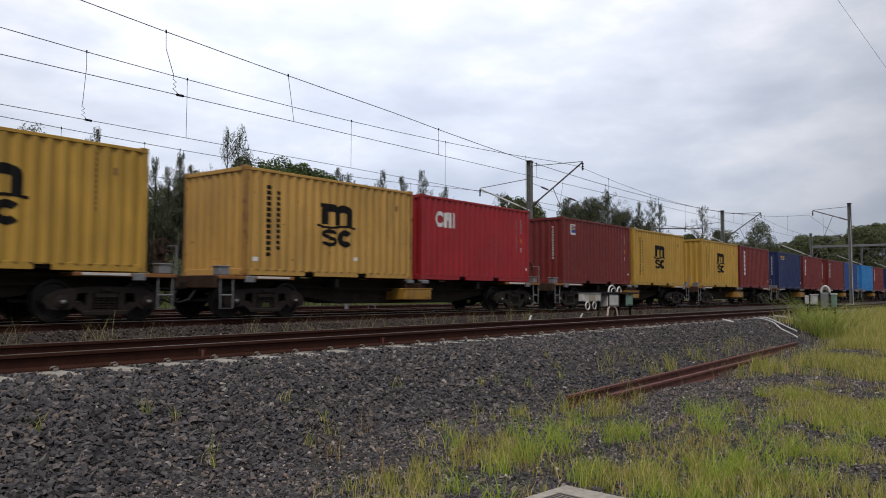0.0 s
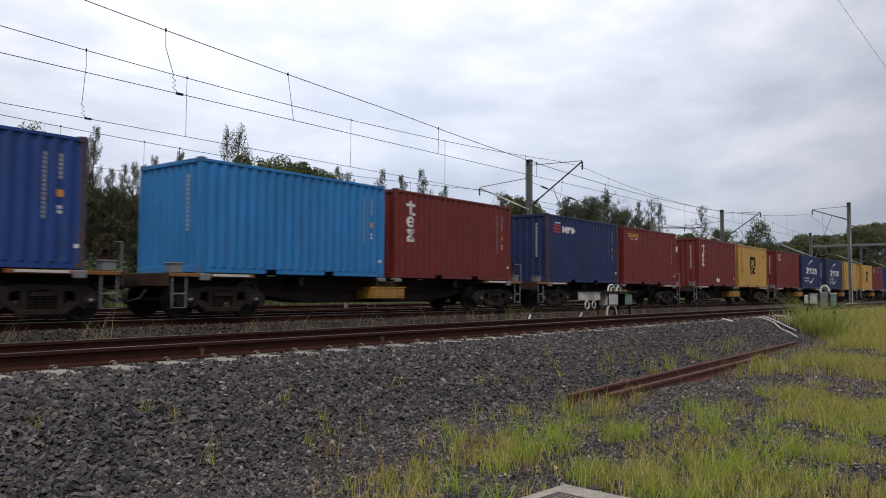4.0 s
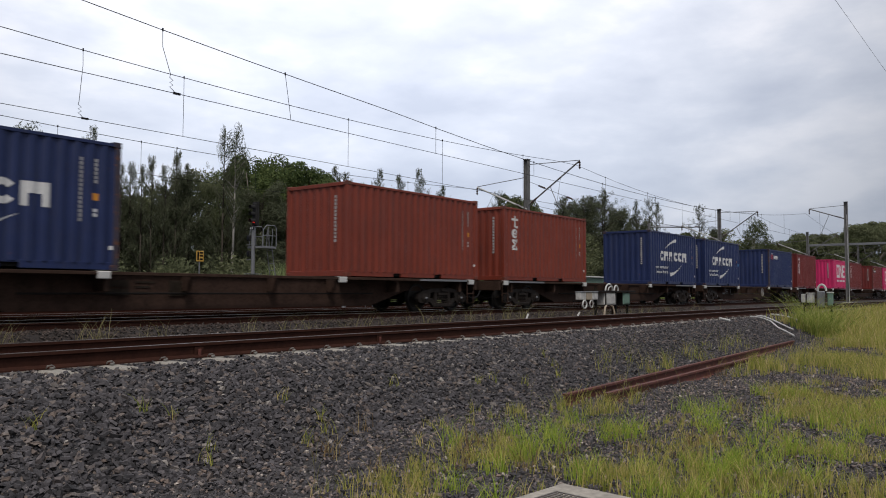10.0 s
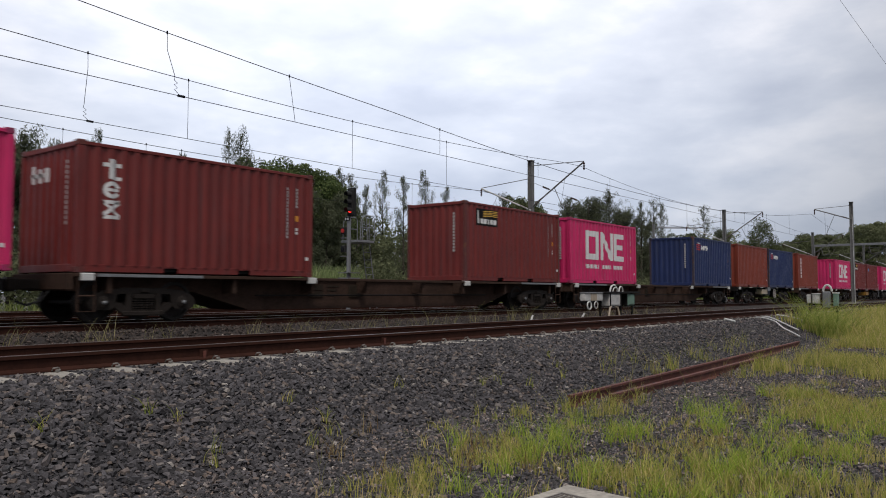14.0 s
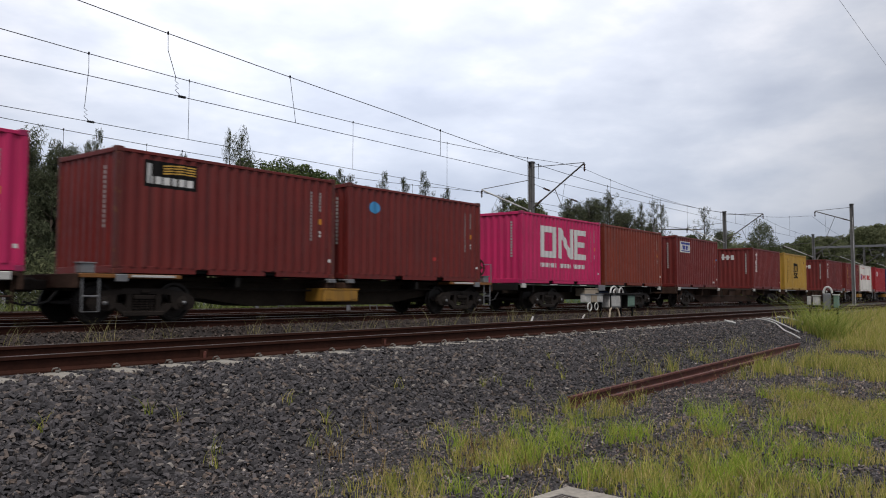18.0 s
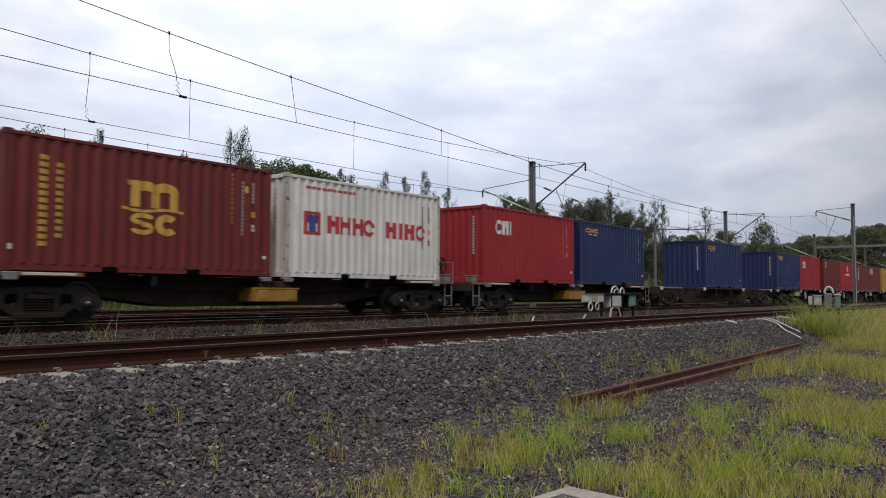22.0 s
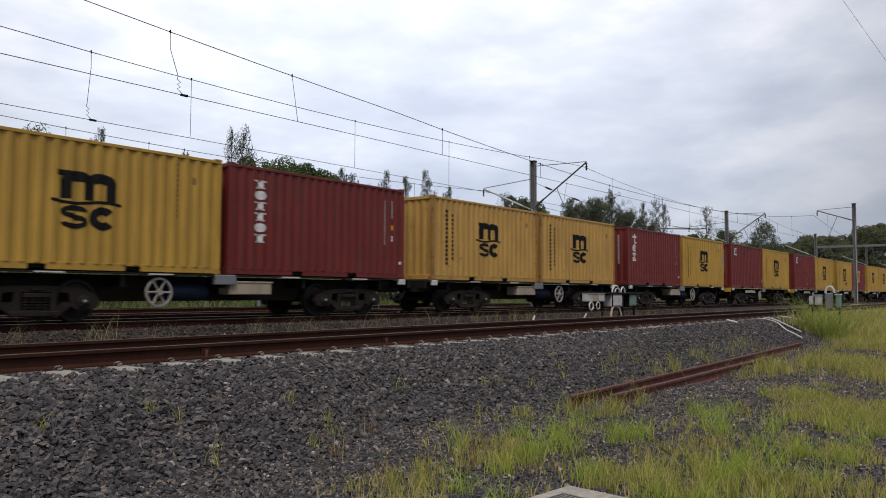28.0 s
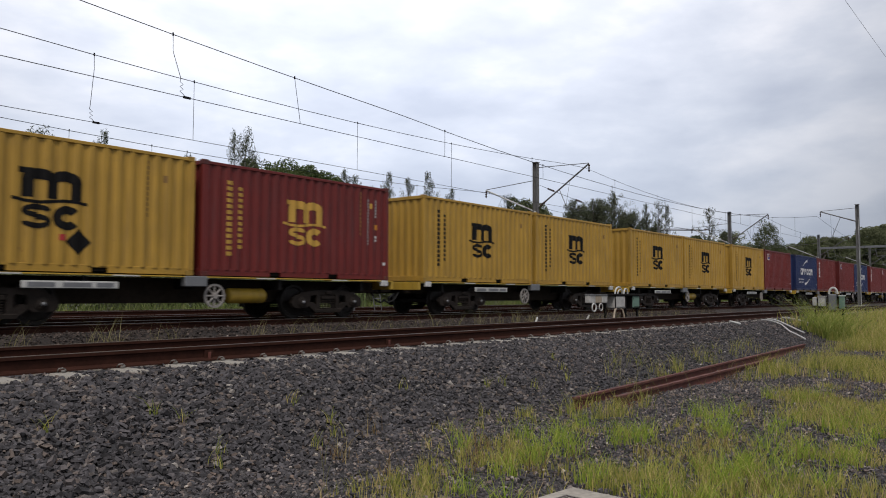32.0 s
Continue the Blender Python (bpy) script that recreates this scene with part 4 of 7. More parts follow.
Y_, O_, M_, X_, S_, G_, N_, B_, K_, P_, W_ = ((YELLOW, "yellow"), (OLDYEL, "worn yellow"), (MAROON, "maroon"), (OXIDE, "brownish red"), (SCARLET, "bright red"), (ORANGE, "orange-brown"),
                                              (NAVY, "navy blue"), (BLUE, "rust-streaked blue"), (SKYBLUE, "light blue"), (PINK, "bright magenta"), (CREAM, "dirty white"))
CARGO = [(-3.7, Y_, "arches"), (2.69, Y_, "arches"), (11.07, O_, "arches"), (17.45, S_, "blocks"), (25.85, X_, "small_square"), (32.2, Y_, "arches"), (40.83, Y_, "arches"), (47.26, X_, "stack_six"),
         (55.6, N_, "gold_line"), (62.36, M_, "stack_three"), (70.66, X_, "stack_three"), (77.0, B_, ""), (85.45, K_, ""), (91.85, X_, "stack_three"), (100.25, N_, "flag_line"), (106.8, M_, "gold_line"),
         (115.99, M_, "stack_three"), (122.5, O_, "arches"), (130.8, X_, "small_square"), (137.7, N_, "crescents"), (145.93, N_, "crescents_framed"), (152.85, O_, "arches"), (161.05, O_, "arches"),
         (167.4, X_, "small_square"), (176.15, B_, ""), (182.55, X_, "small_square"), (190.8, N_, "crescents_high"), (203.1, G_, ""), (210.62, G_, "stack_three"), (223.0, N_, "crescents"), (230.35, N_, "crescents"),
         (242.73, N_, "flag_line"), (250.12, M_, "stack_three"), (262.75, P_, "frame_bars"), (269.85, M_, "stack_three"), (282.2, M_, "dark_panel"), (289.0, P_, "frame_bars"), (302.0, N_, "flag_line"),
         (309.2, G_, ""), (315.55, N_, "flag_line"), (322.95, G_, "stack_six"), (335.52, P_, "frame_bars"), (343.15, M_, "dark_panel"), (349.6, M_, "blue_dot"), (358.07, P_, "frame_bars"), (364.4, G_, ""),
         (372.2, M_, "light_panel"), (384.65, M_, "stack_three"), (391.8, Y_, "arches"), (404.3, M_, "stack_three"), (412.0, M_, "gold_arches"), (418.42, W_, "red_line"), (426.7, S_, "blocks"),
         (433.2, N_, "gold_line"), (447.1, N_, "gold_line"), (460.58, N_, "gold_line"), (466.7, S_, "blocks"), (474.0, M_, "small_square"), (480.2, S_, "round"), (487.45, M_, "stack_three"), (493.62, M_, "light_panel"),
         (501.0, Y_, "arches"), (507.2, M_, "stack_six"), (514.68, Y_, "arches"), (520.85, X_, "stack_six"), (528.07, O_, "arches"), (534.25, O_, "arches"), (541.53, M_, "stack_three"), (547.88, Y_, "arches"),
         (555.18, X_, "small_square"), (561.4, Y_, "arches"), (568.87, X_, "small_square"), (575.08, Y_, "arches"), (582.68, Y_, "arches"), (588.83, M_, "gold_arches"), (596.3, Y_, "arches"), (602.5, Y_, "arches"),
         (610.25, Y_, "arches"), (616.42, Y_, "arches"), (623.6, Y_, "arches"), (629.85, M_, "small_square"), (637.2, N_, "crescents"), (643.4, X_, "stack_three"), (650.9, M_, "small_square"),
         (657.1, N_, "crescents"), (664.6, M_, "stack_three"), (670.8, X_, "small_square"), (678.3, Y_, "arches"), (684.5, M_, "")]
for s_, (mat_, colour_), kind_ in CARGO:
    container(s_, mat_, colour_, kind_)

# bogies
WHEELSET = Mesh()
for _s in (-1, 1):
    WHEELSET.lathe([(0.0, _s * 0.80), (0.10, _s * 0.80), (0.11, _s * 0.77), (0.13, _s * 0.755), (0.33, _s * 0.735), (0.36, _s * 0.775), (0.42, _s * 0.77), (0.425, _s * 0.70), (0.445, _s * 0.67), (0.44, _s * 0.655), (0.35, _s * 0.66), (0.32, _s * 0.69), (0.13, _s * 0.70), (0.08, _s * 0.66)][::_s], 24)
WHEELSET.tube((0, -1.02, 0), (0, 1.02, 0), 0.075, n=10)
WHEELSET = WHEELSET.data("wheelset", WHEEL)
FRAME = Mesh()
FRAME.prism([(-1.05, 0.58), (-0.92, 0.66), (-0.40, 0.72), (0.40, 0.72), (0.92, 0.66), (1.05, 0.58), (0.90, 0.545), (0.45, 0.60), (-0.45, 0.60), (-0.90, 0.545)], -0.06, 0.06)
for _s in (-1, 1):
    FRAME.prism([(_s * 0.60, 0.60), (_s * 1.05, 0.60), (_s * 1.17, 0.52), (_s * 1.21, 0.40), (_s * 1.17, 0.30), (_s * 1.04, 0.27), (_s * 0.74, 0.27), (_s * 0.64, 0.34)][::_s], -0.065, 0.055)
    FRAME.prism([(_s * 0.70, 0.40), (_s * 0.62, 0.30), (_s * 0.40, 0.15), (_s * 0.28, 0.15), (_s * 0.28, 0.25), (_s * 0.52, 0.42)][::_s], -0.055, 0.055)
    FRAME.box(_s * 0.33 - 0.065, _s * 0.33 + 0.065, -0.06, 0.06, 0.20, 0.64, 0.015)
    FRAME.lathe([(0.0, -0.13), (0.055, -0.125), (0.085, -0.10), (0.13, -0.085), (0.14, -0.05), (0.14, 0.05)], 14, pose(_s * 0.89, 0, 0.42))
    for _k in range(3):
        FRAME.tube((_s * 0.89 + 0.075 * math.cos(_k * 2.09), -0.13, 0.42 + 0.075 * math.sin(_k * 2.09)), (_s * 0.89 + 0.075 * math.cos(_k * 2.09), -0.09, 0.42 + 0.075 * math.sin(_k * 2.09)), 0.018, n=6)
FRAME.box(-0.46, 0.46, -0.075, 0.07, 0.14, 0.25, 0.02)
for _x in (-0.18, -0.06, 0.06, 0.18):
    for _k in range(5):
        FRAME.tube((_x, -0.02, 0.25 + _k * 0.05), (_x, -0.02, 0.277 + _k * 0.05), 0.055, n=8)
FRAME.box(-0.24, 0.24, -0.085, 0.03, 0.49, 0.585, 0.015)
FRAME.box(-0.10, 0.10, -0.10, -0.06, 0.625, 0.70, 0.01)
FRAME = FRAME.data("side_frame", BOGIE)
BOLSTER = Mesh().box(-0.2, 0.2, -1.0, 1.0, 0.42, 0.66, 0.02).tube((0, 0, 0.66), (0, 0, 0.80), 0.2, n=12).box(-1.2, -1.1, -0.85, 0.85, 0.4, 0.46).box(1.1, 1.2, -0.85, 0.85, 0.4, 0.46).data("bogie", BOGIE)
# small caps in pale steel, so that the colour gives the bearing's highlight
AXLECAP = Mesh().lathe([(0.0, -0.03), (0.03, -0.028), (0.042, -0.012), (0.042, 0.02)], 12).data("axle_cap", GALV, True)


def bogie(wagon, x, s):
    b = part("bogie", BOLSTER, None, wagon, "grimy cast steel bogie", at=pose(x, 0, 0))
    for y, turn in ((-1.02, 0), (1.02, 180)):
        part("side_frame", FRAME, None, b, at=pose(0, y, 0, 0, 0, turn))
    for dx in (-0.89, 0.89):
        w = part("wheelset", WHEELSET, None, b, "steel wheels on an axle", at=pose(dx, 0, 0.44))
        part("axle_cap", AXLECAP, None, b, "axle cap in pale steel for its highlight", at=pose(dx, -1.145, 0.42))
        WHEELS.append((w, dx, SPREAD * s + x + dx))
    return b


def stirrup(x):
    return Mesh().chain([(x - 0.17, -1.2, 0.88), (x - 0.17, -1.2, 0.20), (x + 0.17, -1.2, 0.20), (x + 0.17, -1.2, 0.88)], 0.017, 6).tube((x - 0.17, -1.2, 0.50), (x + 0.17, -1.2, 0.50), 0.018, n=6)


def handwheel(r):
    """Rim and hub of a hand brake wheel."""
    m = Mesh().lathe([(r, -0.02), (r - 0.045, -0.025), (r - 0.045, 0.02), (r, 0.015), (r, -0.02)], 24)
    return m.lathe([(0.0, -0.05), (0.07, -0.05), (0.07, 0.04), (0.0, 0.04)], 10)


def brake_wheel(wagon, key, r, spokes, mat, label, at):
    wheel = part("brake_wheel", shared("brake_wheel|" + key, lambda: handwheel(r), mat), None, wagon, label, at=at)
    spoke = shared("spoke|" + key, lambda: Mesh().tube((0.05, 0, 0), (r - 0.03, 0, 0), 0.022, n=5), mat)
    for i in range(spokes):
        part("spoke", spoke, None, wheel, at=pose(0, 0, 0, 0, 360 * i / spokes, 0))


COUPLER = {s: Mesh().box(min(s * 0.0, s * 0.62), max(s * 0.0, s * 0.62), -0.09, 0.09, 0.68, 0.88, 0.02).box(min(s * 0.5, s * 0.74), max(s * 0.5, s * 0.74), -0.16, 0.14, 0.64, 0.92, 0.04).data("coupler", BOGIE) for s in (-1, 1)}
HOSE = {s: Mesh().chain([(0, -0.4, 0.7), (s * 0.2, -0.38, 0.45), (s * 0.45, -0.36, 0.38), (s * 0.65, -0.34, 0.46)], 0.025, 6).data("air_hose", ASPHALTED) for s in (-1, 1)}
SHARED = {}


def shared(key, build, mat, smooth=False):
    if key not in SHARED:
        SHARED[key] = build().data(key.split("|")[0], mat, smooth)
    return SHARED[key]


def ends(wagon, half):
    for s in (-1, 1):
        part("coupler", COUPLER[s], None, wagon, "rusty knuckle coupler", at=pose(s * half, 0, 0))
        part("air_hose", HOSE[s], None, wagon, "black rubber hose", at=pose(s * half, 0, 0))


def lock(x, side=-1, h=0.16):
    return Mesh().box(x - 0.13, x + 0.13, side * 1.22 - 0.05, side * 1.22 + 0.05, 0.95 - h, 0.945, 0.015).box(x - 0.16, x + 0.16, side * 1.15 - 0.06, side * 1.15 + 0.06, 0.90, 0.948, 0.01)


def raise_body(wagon):
    """Lifts all but the bogies to the deck's height."""
    for ob in wagon.children:
        if not ob.name.startswith("bogie"):
            ob.location.z += LIFT


def wagon_belly(s):
    """Two-box wagon with a deep fish-belly sill, orange end decks and a yellow middle bolster."""
    c = s + 6.23
    w = thing("container_wagon", "two-slot container wagon with orange end decks and yellow bolster", "railway wagon", "wagons of the freight train")
    sill = lambda: Mesh().prism([(-6.95, 0.90), (-6.95, 0.62), (-4.9, 0.60), (-2.4, 0.26), (2.4, 0.26), (4.9, 0.60), (6.95, 0.62), (6.95, 0.90)], -0.55, 0.55).box(-6.9, 6.9, -0.7, 0.7, 0.84, 0.93)
    part("centre_sill", shared("centre_sill|a", sill, SILL), None, w, "grimy dark brown fish-belly sill")
    for k in (-1, 1):
        part("end_deck", shared(f"end_deck|a{k}", lambda k=k: Mesh().box(min(k * 6.95, k * 4.75), max(k * 6.95, k * 4.75), -1.24, 1.24, 0.865, 0.945, 0.01), DECKOR), None, w, "rust-streaked orange end deck")
        part("headstock", shared(f"headstock|a{k}", lambda k=k: Mesh().box(min(k * 6.95, k * 7.05), max(k * 6.95, k * 7.05), -1.2, 1.2, 0.66, 0.94, 0.01), BROWN), None, w)
        part("step", shared(f"step|a{k}", lambda k=k: stirrup(k * 6.72), GALV), None, w, "grey steel step stirrup")
        part("twist_lock", shared(f"twist_lock|a{k}", lambda k=k: lock(k * 6.1), GALV), None, w)
        part("twist_lock", shared(f"twist_lock|b{k}", lambda k=k: lock(k * 0.34, -1, 0.11), GALV), None, w)
        part("outrigger", shared(f"outrigger|a{k}", lambda k=k: Mesh().box(k * 3.2 - 0.06, k * 3.2 + 0.06, -1.15, 1.15, 0.70, 0.93, 0.01), STEEL), None, w)
        bogie(w, k * 5.5, c)
    part("middle_bolster", shared("middle_bolster|a", lambda: Mesh().box(-0.62, 0.62, -1.25, 1.25, 0.36, 0.70, 0.025).box(-0.66, 0.66, -1.262, -1.235, 0.665, 0.70, 0.006).box(-0.57, -0.33, -1.26, 1.26, 0.42, 0.64, 0.01).box(0.34, 0.57, -1.26, 1.26, 0.42, 0.64, 0.01), BOLYEL), None, w, "worn yellow bolster box")
    for k in (-1, 1):
        part("bolster_post", shared(f"bolster_post|a{k}", lambda k=k: Mesh().box(k * 0.30 - 0.15, k * 0.30 + 0.15, -1.18, 1.18, 0.70, 0.86, 0.02), BROWN), None, w, "rusty bolster post")
        part("deck_board", shared(f"deck_board|a{k}", lambda k=k: Mesh().box(min(k * 5.9, k * 4.9), max(k * 5.9, k * 4.9), -1.255, -1.242, 0.885, 0.935, 0.004), PALE), None, w, "dirty white edge board")
        part("valve_box", shared(f"valve_box|a{k}", lambda k=k: Mesh().box(k * 6.75 - 0.14, k * 6.75 + 0.14, -1.16, -0.90, 0.945, 1.16, 0.02).box(k * 6.75 - 0.16, k * 6.75 + 0.16, -1.18, -0.88, 1.14, 1.17, 0.008), GALV), None, w, "small grey valve box")
    part("brake_pipe", shared("brake_pipe|a", lambda: Mesh().chain([(-4.6, -0.72, 0.72), (-2.0, -0.74, 0.66), (0.0, -0.76, 0.64), (2.0, -0.74, 0.66), (4.6, -0.72, 0.72)], 0.025, 6), BOGIE), None, w)
    brake_wheel(w, "a", 0.28, 5, BROWN, "rusty hand brake wheel", pose(6.86, -0.8, 1.45))
    part("brake_post", shared("brake_post|a", lambda: Mesh().box(6.83, 6.92, -0.77, -0.68, 0.93, 1.6, 0.01), BROWN), None, w)
    part("handrail", shared("handrail|a", lambda: Mesh().chain([(6.98, -1.18, 0.94), (6.98, -1.18, 1.55), (6.98, -0.9, 1.55)], 0.018, 6), GALV), None, w)
    raise_body(w)
    ends(w, 6.95)
    ROLLING.append((w, SPREAD * c, RAIL))


def wagon_long(s):
    """Three-slot wagon with a deep brown sill."""
    c = s + 9.25
    w = thing("container_wagon", "three-slot container wagon with a deep rust-brown sill", "railway wagon", "wagons of the freight train")
    part("centre_sill", shared("centre_sill|b", lambda: Mesh().prism([(-9.35, 0.90), (-9.35, 0.60), (-6.4, 0.58), (-4.9, 0.16), (4.9, 0.16), (6.4, 0.58), (9.35, 0.60), (9.35, 0.90)], -0.75, 0.75), BROWN), None, w, "rust-brown deep sill")
    for k in (-1, 1):
        part("side_rail", shared(f"side_rail|b{k}", lambda k=k: Mesh().box(-9.35, 9.35, k * 1.18 - 0.05, k * 1.18 + 0.05, 0.87, 0.94, 0.008), BROWN), None, w)
        part("headstock", shared(f"headstock|b{k}", lambda k=k: Mesh().box(min(k * 9.35, k * 9.47), max(k * 9.35, k * 9.47), -1.2, 1.2, 0.62, 0.94, 0.01), BROWN), None, w)
        part("step", shared(f"step|b{k}", lambda k=k: stirrup(k * 9.1), BROWN), None, w, "rusty steel step stirrup")
        bogie(w, k * 7.8, c)
    for k in (-1, 1):
        part("edge_board", shared(f"edge_board|b{k}", lambda k=k: Mesh().box(min(k * 6.5, k * 8.9), max(k * 6.5, k * 8.9), -1.245, -1.232, 0.875, 0.935, 0.004), GALV), None, w, "pale scuffed edge board")
    for x in (-9.1, -3.3, 3.3, 9.1):
        part("twist_lock", shared(f"twist_lock|c{x}", lambda x=x: lock(x), PALE), None, w)
    for x in (-8.6, -5.6, -3.2, -1.2, 1.2, 3.2, 5.6, 8.6):
        part("cross_bearer", shared(f"cross_bearer|b{x}", lambda x=x: Mesh().prism([(x - 0.05, 0.88), (x + 0.05, 0.88), (x + 0.05, 0.55), (x - 0.05, 0.55)], -1.16, 1.16), BROWN), None, w)
    part("deck_plate", shared("deck_plate|b", lambda: Mesh().box(-9.35, 9.35, -0.8, 0.8, 0.895, 0.925), STEEL), None, w)
    bright, off = (GALV, -2.4) if s == 230.05 else (SILL, -0.6)
    key = "f" if s == 230.05 else "b"
    part("data_panel", shared("data_panel|" + key, lambda: Mesh().box(off - 2.4, off - 1.9, -0.775, -0.752, 0.64, 0.78).box(off - 2.4, off - 1.9, -0.775, -0.752, 0.46, 0.60), bright), None, w, "stencilled data panel")
    part("data_lines", shared("data_lines|" + key, lambda: Mesh().box(off - 1.75, off - 1.3, -0.765, -0.752, 0.72, 0.76).box(off - 1.75, off - 1.4, -0.765, -0.752, 0.62, 0.66).box(off - 1.75, off - 1.45, -0.765, -0.752, 0.50, 0.54), bright), None, w)
    part("notice", shared("notice|" + key, lambda: Mesh().box(off - 0.95, off - 0.50, -0.78, -0.752, 0.44, 0.78, 0.01), bright), None, w, "framed notice")
    part("notice_field", shared("notice_field|" + key, lambda: Mesh().box(off - 0.88, off - 0.57, -0.788, -0.78, 0.49, 0.73), SILL), None, w)
    if s == 230.05:
        brake_wheel(w, "b", 0.27, 6, HANDWHEEL, "pale spoked hand brake wheel", pose(2.2, -1.1, 0.58))
    part("brake_rod", shared("brake_rod|b", lambda: Mesh().tube((-4.8, -0.9, 0.5), (4.8, -0.9, 0.5), 0.02, n=6), STEEL), None, w)
    raise_body(w)
    ends(w, 9.4)
    ROLLING.append((w, SPREAD * c, RAIL))


def wagon_flat(s, fresh, tank=True, f=1):
    """Two-slot wagon with a straight sill, tool box, air tank and spoked hand brake wheel."""
    c = s + 6.14
    word = "with yellow deck edge, tank and white boards" if fresh else "with dark frame and pale tool box"
    w = thing("container_wagon", f"two-slot wagon {word}", "railway wagon", "wagons of the freight train")
    key = "e" if fresh else "d"
    edge = WAGYEL if fresh else STEEL
    part("centre_sill", shared("centre_sill|d", lambda: Mesh().prism([(-6.3, 0.90), (-6.3, 0.60), (-3.4, 0.60), (-2.6, 0.36), (2.6, 0.36), (3.4, 0.60), (6.3, 0.60), (6.3, 0.90)], -0.5, 0.5), SILL), None, w, "grimy dark straight sill")
    for k in (-1, 1):
        part("side_rail", shared(f"side_rail|{key}{k}", lambda k=k: Mesh().box(-6.3, 6.3, k * 1.19 - 0.05, k * 1.19 + 0.05, 0.915, 0.945, 0.006), edge), None, w, "yellow deck edge" if fresh else "")
        part("headstock", shared(f"headstock|{key}{k}", lambda k=k: Mesh().box(min(k * 6.3, k * 6.42), max(k * 6.3, k * 6.42), -1.2, 1.2, 0.70, 0.94, 0.01), edge), None, w)
        part("twist_lock", shared(f"twist_lock|d{k}", lambda k=k: lock(k * 6.0), PALE), None, w)
        bogie(w, k * 4.05, c)
    part("twist_lock", shared("twist_lock|d", lambda: Mesh().box(-0.28, 0.28, -1.27, -1.1, 0.72, 0.945, 0.015), PALE if fresh else GALV), None, w)
    for x in (-5.2, -2.4, 0.0, 2.4, 5.2):
        part("cross_bearer", shared(f"cross_bearer|d{x}", lambda x=x: Mesh().box(x - 0.05, x + 0.05, -1.15, 1.15, 0.66, 0.90), STEEL), None, w)
    for x in (-3.9, -1.6, 1.9, 4.3):
        part("reflector", shared(f"reflector|{x}", lambda x=x: Mesh().box(x - 0.28, x + 0.28, -1.25, -1.24, 0.912, 0.94), PALE), None, w, "pale reflective strip")
    if fresh:
        part("data_board", shared("data_board|e", lambda: Mesh().box(-3.6, -1.75, -1.22, -1.19, 0.66, 0.80, 0.01), PALE), None, w, "white data board")
        part("data_board_lettering", shared("data_board_lettering|e", lambda: Mesh().box(-3.5, -3.0, -1.226, -1.22, 0.69, 0.77).box(-2.85, -2.3, -1.226, -1.22, 0.69, 0.77).box(-2.2, -1.85, -1.226, -1.22, 0.69, 0.77), GALV), None, w)
        if tank:
            part("air_tank", shared("air_tank|e", lambda: Mesh().lathe([(0.0, -0.55), (0.14, -0.53), (0.18, -0.48), (0.18, 0.48), (0.14, 0.53), (0.0, 0.55)], 14, pose(1.6, -0.85, 0.52, 0, 0, 90)), WAGYEL, True), None, w, "yellow air tank")
        brake_wheel(w, "e", 0.27, 8, HANDWHEEL, "pale spoked hand brake wheel", pose(0.55 if tank else -0.55, -1.14, 0.52))
    else:
        part("tool_box", shared(f"tool_box|d{f}", lambda: Mesh().box(min(-1.35 * f, -0.15 * f), max(-1.35 * f, -0.15 * f), -1.2, -0.75, 0.50, 0.80, 0.02), TOOLBOX), None, w, "beige tool box")
        part("tool_box_lid", shared(f"tool_box_lid|d{f}", lambda: Mesh().box(min(-1.38 * f, -0.12 * f), max(-1.38 * f, -0.12 * f), -1.215, -0.74, 0.77, 0.81, 0.01), TOOLBOX), None, w)
        part("air_tank", shared(f"air_tank|d{f}", lambda: Mesh().lathe([(0.0, -0.55), (0.14, -0.53), (0.19, -0.48), (0.19, 0.48), (0.14, 0.53), (0.0, 0.55)], 14, pose(0.75 * f, -0.8, 0.55, 0, 0, 90)), DARKBLUE, True), None, w, "dark blue air tank")
        brake_wheel(w, "d", 0.31, 6, HANDWHEEL, "pale spoked hand brake wheel", pose(1.6 * f, -1.16, 0.55))
    raise_body(w)
    ends(w, 6.35)
    ROLLING.append((w, SPREAD * c, RAIL))


for s_ in (-3.7, 11.07, 25.85, 40.8, 55.6, 70.66, 85.45, 100.25, 115.85, 130.8, 145.85, 161.05, 176.15, 343.15, 412.0, 426.7):
    wagon_belly(s_)
for s_ in (190.5, 210.45, 230.05, 249.8, 269.85, 289.2, 322.95, 372.2, 391.7, 440.85):
    wagon_long(s_)
for s_ in (309.2, 357.95, 460.5, 474.0, 487.45, 501.0, 514.68, 527.97, 541.53):
    wagon_flat(s_, False, True, -1 if s_ in (487.45, 514.68) else 1)
for s_ in (555.18, 568.87, 582.6, 596.3, 610.25, 623.6, 637.2, 650.9, 664.6, 678.3):
    wagon_flat(s_, True, s_ in (582.6, 610.25, 637.2, 664.6))

# ---- overhead line ----


def sag(x, low, k, mid, span):
    d = (x - mid + span / 2) % span - span / 2
    return low + k * d * d


def wire(name, label, pts, r, group="overhead wires"):
    m = Mesh().chain(pts, r * 0.78, 5)
    return thing(name, label, "wire", group, mesh=m, mat=WIRE)


